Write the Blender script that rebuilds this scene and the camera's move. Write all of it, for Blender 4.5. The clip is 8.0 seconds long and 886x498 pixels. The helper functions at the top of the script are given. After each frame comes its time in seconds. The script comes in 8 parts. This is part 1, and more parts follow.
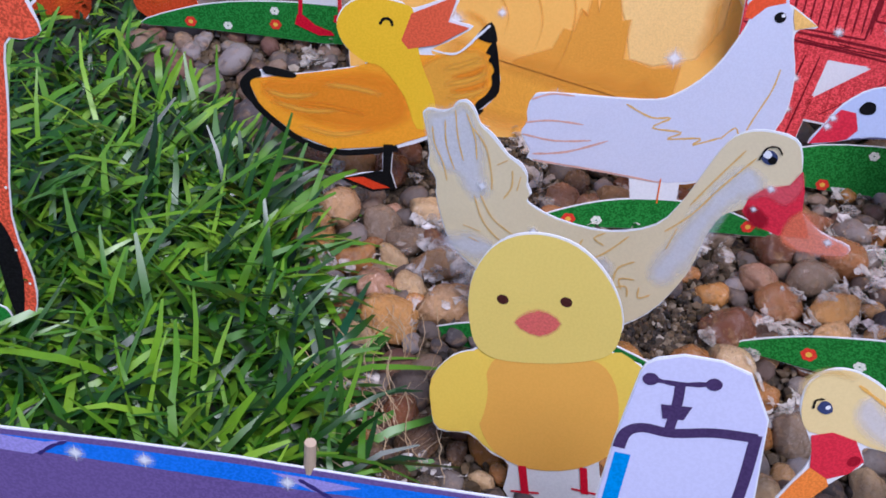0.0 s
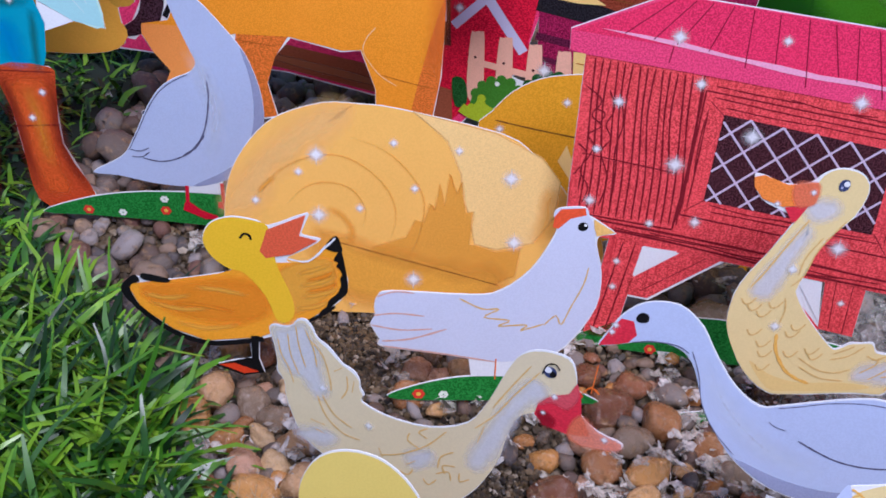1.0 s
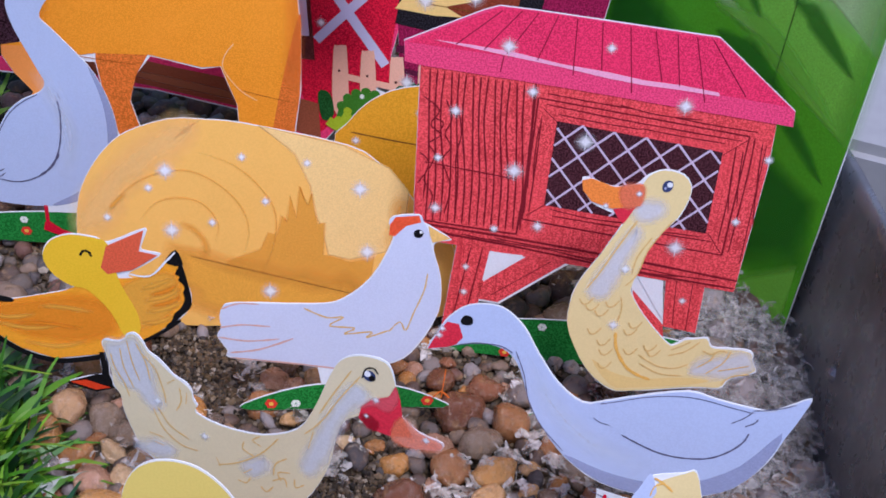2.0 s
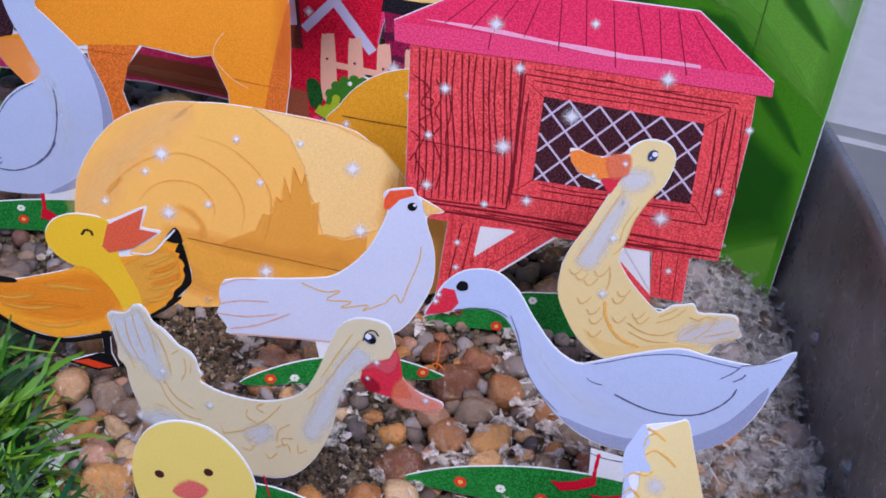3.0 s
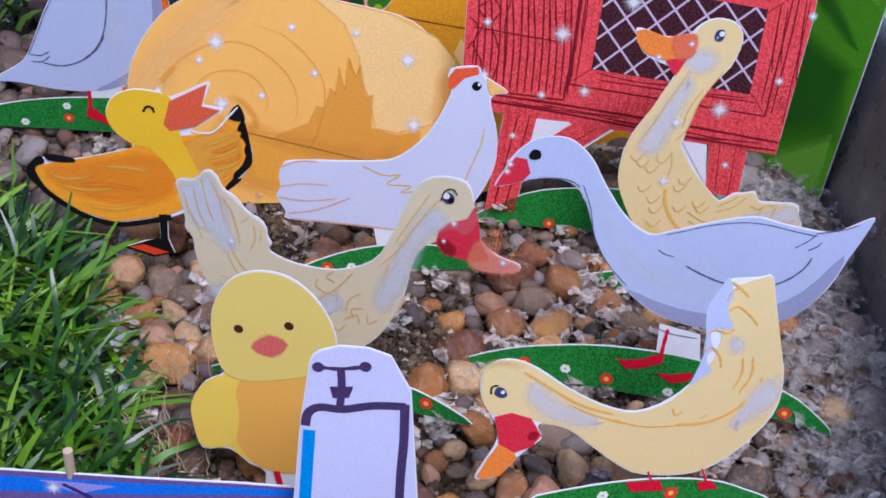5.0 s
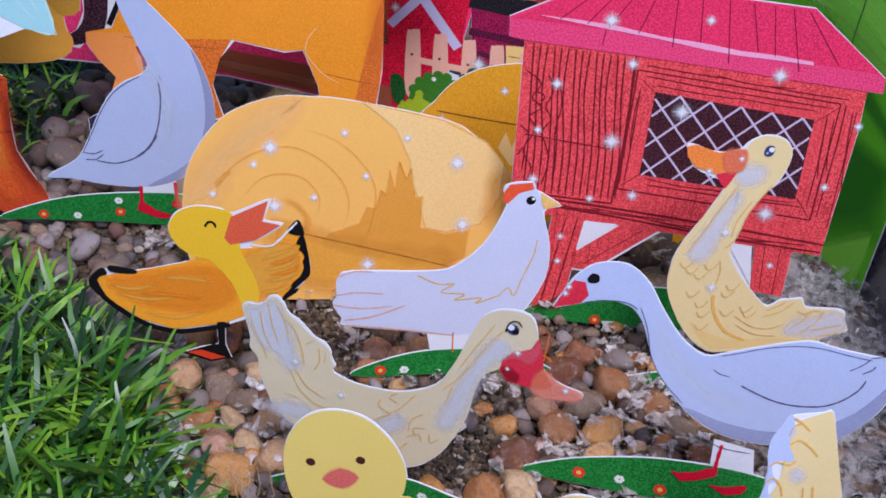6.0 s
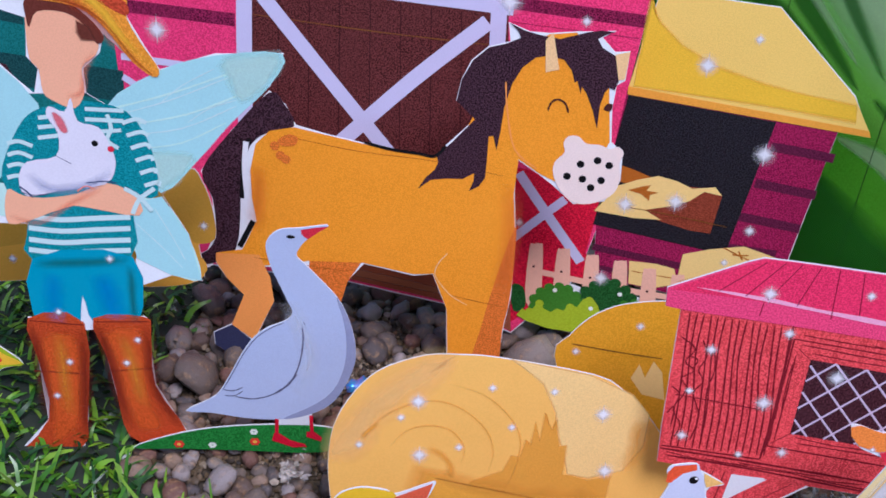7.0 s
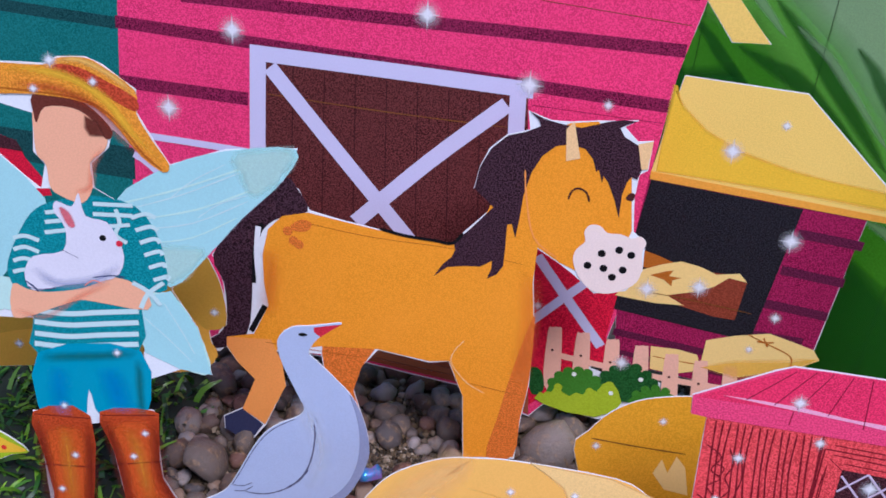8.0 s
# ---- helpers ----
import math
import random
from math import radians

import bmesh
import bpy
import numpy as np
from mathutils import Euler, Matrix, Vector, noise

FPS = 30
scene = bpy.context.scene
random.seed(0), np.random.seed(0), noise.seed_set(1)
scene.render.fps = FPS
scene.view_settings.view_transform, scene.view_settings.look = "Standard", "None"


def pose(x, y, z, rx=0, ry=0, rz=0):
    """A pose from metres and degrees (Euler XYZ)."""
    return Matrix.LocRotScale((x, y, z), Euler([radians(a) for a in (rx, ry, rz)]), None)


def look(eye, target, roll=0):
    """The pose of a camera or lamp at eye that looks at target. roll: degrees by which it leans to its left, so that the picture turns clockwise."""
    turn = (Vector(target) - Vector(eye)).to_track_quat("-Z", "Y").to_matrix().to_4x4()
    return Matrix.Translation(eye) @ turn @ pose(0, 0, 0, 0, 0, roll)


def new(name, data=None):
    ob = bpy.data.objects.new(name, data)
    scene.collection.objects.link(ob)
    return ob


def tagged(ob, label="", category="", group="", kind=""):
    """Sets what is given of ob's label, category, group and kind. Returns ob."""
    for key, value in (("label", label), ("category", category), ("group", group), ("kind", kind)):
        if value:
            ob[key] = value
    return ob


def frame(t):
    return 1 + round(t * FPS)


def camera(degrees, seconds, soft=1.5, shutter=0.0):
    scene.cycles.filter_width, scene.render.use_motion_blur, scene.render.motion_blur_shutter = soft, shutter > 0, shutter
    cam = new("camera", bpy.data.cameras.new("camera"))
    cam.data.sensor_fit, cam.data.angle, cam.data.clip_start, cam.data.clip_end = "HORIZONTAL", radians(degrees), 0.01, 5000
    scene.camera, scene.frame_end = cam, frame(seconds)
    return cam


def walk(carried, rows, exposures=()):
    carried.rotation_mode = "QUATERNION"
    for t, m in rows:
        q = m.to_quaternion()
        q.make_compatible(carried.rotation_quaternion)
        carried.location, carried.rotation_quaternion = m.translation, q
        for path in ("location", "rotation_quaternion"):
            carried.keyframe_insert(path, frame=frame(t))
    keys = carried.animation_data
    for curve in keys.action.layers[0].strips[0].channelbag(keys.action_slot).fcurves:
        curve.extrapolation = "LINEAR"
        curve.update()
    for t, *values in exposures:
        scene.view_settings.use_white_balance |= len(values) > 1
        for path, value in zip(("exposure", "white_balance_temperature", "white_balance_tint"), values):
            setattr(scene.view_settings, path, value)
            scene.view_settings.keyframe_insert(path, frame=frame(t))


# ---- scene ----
from mathutils.geometry import tessellate_polygon

cam = camera(41.8, 8.0, soft=1.7)
# seconds, eye, yaw, pitch, roll of the hand-held phone
PATH = [
    (0.0, 0.0000, 0.0000, 0.1800, -2.60, -40.93, 3.97),
    (0.5, 0.0052, -0.0032, 0.2070, -3.76, -38.22, 4.06),
    (1.0, 0.0240, -0.0116, 0.2274, -5.01, -37.16, 3.81),
    (1.5, 0.0451, -0.0164, 0.2291, -6.79, -36.73, 3.96),
    (1.7, 0.0503, -0.0166, 0.2299, -7.55, -36.56, 4.05),
    (2.8, 0.0498, -0.0298, 0.2337, -9.56, -35.89, 3.76),
    (3.0, 0.0456, -0.0310, 0.2287, -9.60, -35.88, 3.59),
    (3.5, 0.0327, -0.0386, 0.2150, -9.82, -35.84, 3.70),
    (4.0, 0.0318, -0.0402, 0.2091, -10.00, -36.45, 3.90),
    (4.2, 0.0277, -0.0423, 0.2025, -10.01, -36.54, 3.98),
    (5.3, 0.0258, -0.0428, 0.2071, -10.28, -36.65, 4.30),
    (5.5, 0.0255, -0.0402, 0.2127, -10.06, -36.42, 3.98),
    (6.0, 0.0126, -0.0303, 0.2281, -9.86, -35.99, 3.98),
    (6.5, -0.0054, -0.0106, 0.2566, -9.32, -34.85, 3.71),
    (7.0, -0.0231, 0.0090, 0.2774, -8.36, -33.72, 3.29),
    (7.5, -0.0227, 0.0244, 0.2855, -7.73, -33.09, 3.12),
    (8.0, -0.0222, 0.0297, 0.2897, -7.44, -32.61, 3.12),
]
walk(cam, [(t, pose(x, y, z, 90 + pitch, 0, yaw) @ pose(0, 0, 0, 0, 0, roll)) for t, x, y, z, yaw, pitch, roll in PATH], [(0.0, 0.37, 5350, 31), (8.0, 0.37, 5350, 31)])

# ---- light: open shade under a bright sky, soft sun ----
SUN_UP, SUN_ROUND = 61, 201
world = bpy.data.worlds.new("sky")
scene.world = world
world.use_nodes = True
sky = world.node_tree.nodes.new("ShaderNodeTexSky")
sky.sky_type, sky.sun_disc = "NISHITA", False
sky.sun_elevation, sky.sun_rotation = radians(SUN_UP), radians(SUN_ROUND)
world.node_tree.links.new(sky.outputs[0], world.node_tree.nodes["Background"].inputs[0])
world.node_tree.nodes["Background"].inputs[1].default_value = 0.09
sun = new("sun", bpy.data.lights.new("sun", "SUN"))
sun.data.energy, sun.data.angle, sun.data.color = 2.75, radians(24), (1.0, 0.94, 0.86)
sun.matrix_basis = look((0.2, -0.32, 1.0), (0, 0.2, 0))


# ---- materials ----
def nodes_of(name):
    m = bpy.data.materials.new(name)
    m.use_nodes = True
    t = m.node_tree
    return m, t, t.nodes["Principled BSDF"]


def mixed(t, fac, a, b):
    n = t.nodes.new("ShaderNodeMix")
    n.data_type = "RGBA"
    t.links.new(fac, n.inputs[0])
    for slot, v in ((6, a), (7, b)):
        if isinstance(v, tuple):
            n.inputs[slot].default_value = (*v, 1)
        else:
            t.links.new(v, n.inputs[slot])
    return n.outputs[2]


def noisy(t, scale, detail=3.0, rough=0.6):
    n = t.nodes.new("ShaderNodeTexNoise")
    n.inputs["Scale"].default_value, n.inputs["Detail"].default_value, n.inputs["Roughness"].default_value = scale, detail, rough
    c = t.nodes.new("ShaderNodeTexCoord")
    t.links.new(c.outputs["Object"], n.inputs["Vector"])
    return n.outputs["Fac"]


def spread(t, fac, lo, hi):
    n = t.nodes.new("ShaderNodeMapRange")
    n.inputs[1].default_value, n.inputs[2].default_value = lo, hi
    t.links.new(fac, n.inputs[0])
    return n.outputs[0]


def bumped(t, p, fac, strength, distance):
    n = t.nodes.new("ShaderNodeBump")
    n.inputs["Strength"].default_value, n.inputs["Distance"].default_value = strength, distance
    t.links.new(fac, n.inputs["Height"])
    t.links.new(n.outputs[0], p.inputs["Normal"])


def ink(name, rgb, rough=0.55, grain=0.16, sprayed=False):
    """Printed ink on satin paper: fine dot grain, faint broad fading and a soft paper relief. sprayed: fades out by the mesh's soft value."""
    m, t, p = nodes_of(name)
    dark = tuple(c * (1 - grain) for c in rgb)
    light = tuple(min(0.95, c * (1 + grain * 0.9) + 0.004 + 0.02 * grain) for c in rgb)
    fine = mixed(t, spread(t, noisy(t, 2000, 1.0), 0.40, 0.60), dark, light)
    broad = tuple(min(0.95, c * 1.07 + 0.012) for c in rgb)
    colour = mixed(t, spread(t, noisy(t, 38, 3.0), 0.35, 1.1), fine, broad)
    if name == "ink_barn_red":
        # printed timber: upright wavering grain
        flow = t.nodes.new("ShaderNodeMapping")
        flow.inputs["Scale"].default_value = (1500, 1500, 60)
        at = t.nodes.new("ShaderNodeTexCoord")
        t.links.new(at.outputs["Object"], flow.inputs["Vector"])
        fibre = t.nodes.new("ShaderNodeTexNoise")
        fibre.inputs["Scale"].default_value, fibre.inputs["Detail"].default_value, fibre.inputs["Distortion"].default_value = 1.0, 2.0, 0.6
        t.links.new(flow.outputs[0], fibre.inputs["Vector"])
        colour = mixed(t, spread(t, fibre.outputs["Fac"], 0.54, 0.85), colour, (0.42, 0.012, 0.02))
    t.links.new(colour, p.inputs["Base Color"])
    t.links.new(spread(t, noisy(t, 300, 2.0), rough - 1.5, rough + 0.9), p.inputs["Roughness"])
    p.inputs["Specular IOR Level"].default_value = 0.1
    bumped(t, p, noisy(t, 130, 4.0), 0.16, 0.0006)
    if sprayed:
        a = t.nodes.new("ShaderNodeAttribute")
        a.attribute_name = "soft"
        speck = t.nodes.new("ShaderNodeMapRange")
        speck.inputs[1].default_value, speck.inputs[2].default_value, speck.inputs[3].default_value, speck.inputs[4].default_value = 0.3, 0.7, 0.92, 1.08
        t.links.new(noisy(t, 1900, 2.0), speck.inputs[0])
        times = t.nodes.new("ShaderNodeMath")
        times.operation, times.use_clamp = "MULTIPLY", True
        t.links.new(a.outputs["Fac"], times.inputs[0])
        t.links.new(speck.outputs[0], times.inputs[1])
        t.links.new(times.outputs[0], p.inputs["Alpha"])
    return m


INKS = {}


def inked(name):
    """The ink of that colour; a name that ends in ~ is its airbrushed kind."""
    if name not in INKS:
        rgb, grain = COLOURS[name.rstrip("~")]
        INKS[name] = ink("ink_" + name.replace("~", "_spray"), rgb, 0.5, grain, name.endswith("~"))
    return INKS[name]


COLOURS = {
    'paper': ((0.778, 0.806, 0.773), 0.03),
    'goose_glow': ((0.7, 0.73, 0.74), 0.03),
    'hay': ((0.85, 0.475, 0.09), 0.03),
    'hay_pale': ((0.88, 0.6, 0.2), 0.03),
    'hay_deep': ((0.81, 0.39, 0.035), 0.04),
    'hay_end_shade': ((0.774, 0.386, 0.04), 0.05),
    'hay_amber': ((0.743, 0.345, 0.004), 0.12),
    'hay_dim': ((0.607, 0.316, 0.027), 0.05),
    'crease': ((0.202, 0.076, 0.007), 0.12),
    'barn_red': ((0.9, 0.072, 0.07), 0.42),
    'wood_line': ((0.2, 0.008, 0.014), 0.12),
    'dark_plum': ((0.05, 0.007, 0.011), 0.85),
    'mesh_white': ((0.58, 0.49, 0.58), 0.12),
    'roof_pink': ((0.9, 0.06, 0.16), 0.28),
    'roof_rose': ((0.88, 0.032, 0.105), 0.32),
    'roof_light': ((0.9, 0.40, 0.52), 0.08),
    'roof_line': ((0.25, 0.006, 0.03), 0.12),
    'black': ((0.002, 0.002, 0.002), 0.12),
    'duck_orange': ((0.9, 0.36, 0.008), 0.06),
    'duck_shade': ((0.88, 0.305, 0.006), 0.06),
    'duck_pale': ((0.88, 0.46, 0.04), 0.05),
    'duck_yellow': ((0.86, 0.52, 0.008), 0.04),
    'duck_beak': ((0.73, 0.113, 0.038), 0.12),
    'foot_red': ((0.678, 0.048, 0.004), 0.12),
    'hen_white': ((0.616, 0.657, 0.735), 0.03),
    'beak_tan': ((0.889, 0.527, 0.13), 0.12),
    'comb_red': ((0.812, 0.096, 0.021), 0.12),
    'sketch_tan': ((0.692, 0.455, 0.134), 0.12),
    'sketch_rose': ((0.675, 0.405, 0.299), 0.12),
    'sketch_amber': ((0.805, 0.454, 0.079), 0.12),
    'foot_orange': ((0.827, 0.184, 0.017), 0.12),
    'goose_white': ((0.498, 0.575, 0.724), 0.03),
    'goose_shade': ((0.386, 0.419, 0.569), 0.04),
    'beak_red': ((0.685, 0.026, 0.047), 0.12),
    'beak_orange': ((0.896, 0.25, 0.032), 0.12),
    'beak_peach': ((0.843, 0.213, 0.092), 0.12),
    'beak_pink': ((0.777, 0.111, 0.127), 0.12),
    'wine': ((0.335, 0.004, 0.016), 0.12),
    'grey_line': ((0.108, 0.105, 0.168), 0.12),
    'leg_red': ((0.641, 0.004, 0.023), 0.12),
    'goose_cream': ((0.798, 0.64, 0.271), 0.02),
    'goose_tan': ((0.791, 0.578, 0.195), 0.03),
    'goose_cream2': ((0.718, 0.625, 0.363), 0.02),
    'eye_blue': ((0.039, 0.056, 0.134), 0.12),
    'eye_brown': ((0.06, 0.014, 0.01), 0.12),
    'chick_head': ((0.792, 0.621, 0.13), 0.02),
    'chick_body': ((0.856, 0.453, 0.065), 0.02),
    'chick_wing': ((0.889, 0.641, 0.077), 0.02),
    'tap_white': ((0.616, 0.627, 0.778), 0.03),
    'tap_purple': ((0.062, 0.035, 0.103), 0.12),
    'tap_blue': ((0.004, 0.269, 0.649), 0.12),
    'horse_orange': ((0.9, 0.315, 0.006), 0.12),
    'horse_leg': ((0.70, 0.17, 0.012), 0.3),
    'horse_pale': ((0.9, 0.33, 0.06), 0.06),
    'mane': ((0.036, 0.009, 0.016), 0.85),
    'muzzle': ((0.861, 0.706, 0.574), 0.04),
    'ear_cream': ((0.888, 0.561, 0.229), 0.12),
    'hoof_navy': ((0.029, 0.033, 0.077), 0.12),
    'wing_aqua': ((0.37, 0.676, 0.642), 0.03),
    'wing_pale': ((0.521, 0.765, 0.638), 0.03),
    'shirt_teal': ((0.004, 0.241, 0.253), 0.3),
    'stripe_white': ((0.547, 0.733, 0.665), 0.03),
    'skin': ((0.889, 0.441, 0.239), 0.04),
    'trousers': ((0.004, 0.301, 0.409), 0.05),
    'boot': ((0.479, 0.055, 0.004), 0.4),
    'boot_light': ((0.747, 0.113, 0.009), 0.3),
    'boot_dark': ((0.167, 0.012, 0.004), 0.12),
    'hair': ((0.134, 0.027, 0.014), 0.12),
    'straw': ((0.826, 0.293, 0.015), 0.3),
    'straw_dark': ((0.442, 0.124, 0.004), 0.12),
    'hat_band': ((0.492, 0.055, 0.012), 0.4),
    'rabbit_white': ((0.733, 0.713, 0.732), 0.03),
    'teal': ((0.004, 0.154, 0.133), 0.3),
    'teal_dark': ((0.004, 0.058, 0.054), 0.4),
    'barn_pink': ((0.9, 0.043, 0.15), 0.32),
    'barn_dark': ((0.202, 0.005, 0.045), 0.70),
    'barn_crimson': ((0.641, 0.004, 0.029), 0.4),
    'trim_white': ((0.603, 0.587, 0.722), 0.03),
    'door_brown': ((0.1, 0.016, 0.012), 0.75),
    'door_line': ((0.036, 0.004, 0.004), 0.12),
    'ledge': ((0.294, 0.079, 0.03), 0.2),
    'ledge_light': ((0.441, 0.155, 0.064), 0.12),
    'shed_maroon': ((0.295, 0.004, 0.057), 0.60),
    'shed_dark': ((0.101, 0.004, 0.032), 0.5),
    'soot': ((0.007, 0.005, 0.008), 0.80),
    'box_brown': ((0.242, 0.04, 0.012), 0.4),
    'straw_pale': ((0.887, 0.628, 0.189), 0.05),
    'roof_straw': ((0.889, 0.601, 0.12), 0.06),
    'roof_gold': ((0.891, 0.538, 0.021), 0.06),
    'roof_trim': ((0.841, 0.363, 0.029), 0.08),
    'picket': ((0.869, 0.486, 0.313), 0.05),
    'bush_dark': ((0.008, 0.089, 0.01), 0.4),
    'bush_green': ((0.046, 0.212, 0.011), 0.12),
    'bush_lime': ((0.379, 0.524, 0.004), 0.12),
    'grass_white': ((0.794, 0.876, 0.701), 0.12),
    'russet': ((0.655, 0.088, 0.03), 0.4),
    'board_purple': ((0.142, 0.092, 0.254), 0.12),
    'board_blue': ((0.016, 0.172, 0.691), 0.12),
    'board_lilac': ((0.32, 0.283, 0.603), 0.12),
    'board_dark': ((0.037, 0.024, 0.135), 0.12),
    'grass_green': ((0.012, 0.205, 0.022), 0.38),
    'flower_red': ((0.747, 0.046, 0.02), 0.12),
    'flower_heart': ((0.891, 0.51, 0.058), 0.12),
    'crease_green': ((0.02, 0.08, 0.01), 0.12),
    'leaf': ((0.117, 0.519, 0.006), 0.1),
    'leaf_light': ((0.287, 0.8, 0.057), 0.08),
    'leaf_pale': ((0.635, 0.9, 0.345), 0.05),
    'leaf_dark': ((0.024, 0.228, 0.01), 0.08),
}

# ---- paper cutouts: millimetres across and up the card, printed side to the front ----
def smoothed(points, steps=3):
    """A closed flowing line through the points."""
    n, out = len(points), []
    for i in range(n):
        a, b, c, d = (points[(i + k - 1) % n] for k in range(4))
        for s in range(steps):
            u = s / steps
            out.append(tuple(0.5 * (2 * b[k] + (c[k] - a[k]) * u + (2 * a[k] - 5 * b[k] + 4 * c[k] - d[k]) * u * u + (3 * b[k] - a[k] - 3 * c[k] + d[k]) * u ** 3) for k in (0, 1)))
    return out


def widened(points, by):
    """The closed outline pushed outwards."""
    n = len(points)
    turn = 1 if sum(points[i][0] * points[(i + 1) % n][1] - points[(i + 1) % n][0] * points[i][1] for i in range(n)) > 0 else -1
    out = []
    for i in range(n):
        a, b = Vector(points[i - 1]), Vector(points[(i + 1) % n])
        d = (b - a).normalized() if (b - a).length > 1e-6 else Vector((1, 0))
        wob = by * (0.75 + 0.5 * noise.noise(Vector((points[i][0] * 0.25, points[i][1] * 0.25, 3.1))))
        out.append((points[i][0] + turn * d.y * wob, points[i][1] - turn * d.x * wob))
    return out


BIRD = {"beak_red": "beak", "beak_orange": "beak", "beak_peach": "beak", "beak_pink": "beak", "beak_tan": "beak", "duck_beak": "beak", "wine": "beak", "eye_blue": "eye", "black": "eye", "leg_red": "leg", "foot_red": "foot", "foot_orange": "foot", "comb_red": "comb", "sketch_tan": "plumage", "sketch_amber": "plumage", "sketch_rose": "plumage", "grey_line": "plumage", "goose_glow": "plumage", "goose_shade": "plumage"}
FEATURES = {"paper_goose": BIRD, "paper_hen": BIRD, "paper_chick": {**BIRD, "chick_wing": "wing"}, "paper_duck": {k: v for k, v in BIRD.items() if k != "black"} | {"black": "wing_edge", "duck_pale": "plumage", "duck_shade": "plumage"},
            "paper_water_tap": {"tap_purple": "tap", "tap_blue": "water"}, "backdrop_screen": {"leaf_light": "leaf_blade_and_light", "leaf_pale": "leaf_blade_and_light", "leaf_dark": "leaf_blade_and_light"}, "printed_board": {"board_lilac": "border", "board_dark": "border"},
            "paper_horse": {"mane": "mane", "muzzle": "muzzle", "hoof_navy": "hoof", "ear_cream": "ear"},
            "paper_hay_bale": {"hay_deep": "hay_shade", "hay_pale": "hay_shade", "hay_end_shade": "straw_and_shade", "hay_amber": "straw_and_shade"}}


def flowing(pts):
    """An open flowing line through the points."""
    n, out = len(pts), []
    if n < 3:
        return pts
    for i in range(n - 1):
        a, b, c, d = pts[max(i - 1, 0)], pts[i], pts[i + 1], pts[min(i + 2, n - 1)]
        for s in range(4):
            u = s / 4
            out.append(tuple(0.5 * (2 * b[q] + (c[q] - a[q]) * u + (2 * a[q] - 5 * b[q] + 4 * c[q] - d[q]) * u * u + (3 * b[q] - a[q] - 3 * c[q] + d[q]) * u ** 3) for q in (0, 1)))
    return out + [pts[-1]]


# inks that are brushed softly over another colour, with the width of their fading edge
SPRAYED = {"goose_glow": 4.0, "duck_shade": 5.0, "duck_pale": 2.5, "boot_light": 4.0, "wing_pale": 4.0, "beak_peach": 1.4, "beak_pink": 1.0, "wine": 1.0, "goose_shade": 0.5, "ledge_light": 1.0}


# printed pieces of the hen house and the barn, by their ink
PIECES = {"paper~": "sparkle", "wood_line": "wood_grain", "roof_line": "wood_grain", "door_line": "wood_grain", "shed_dark": "plank", "barn_dark": "plank", "teal_dark": "plank", "mesh_white": "wire"}


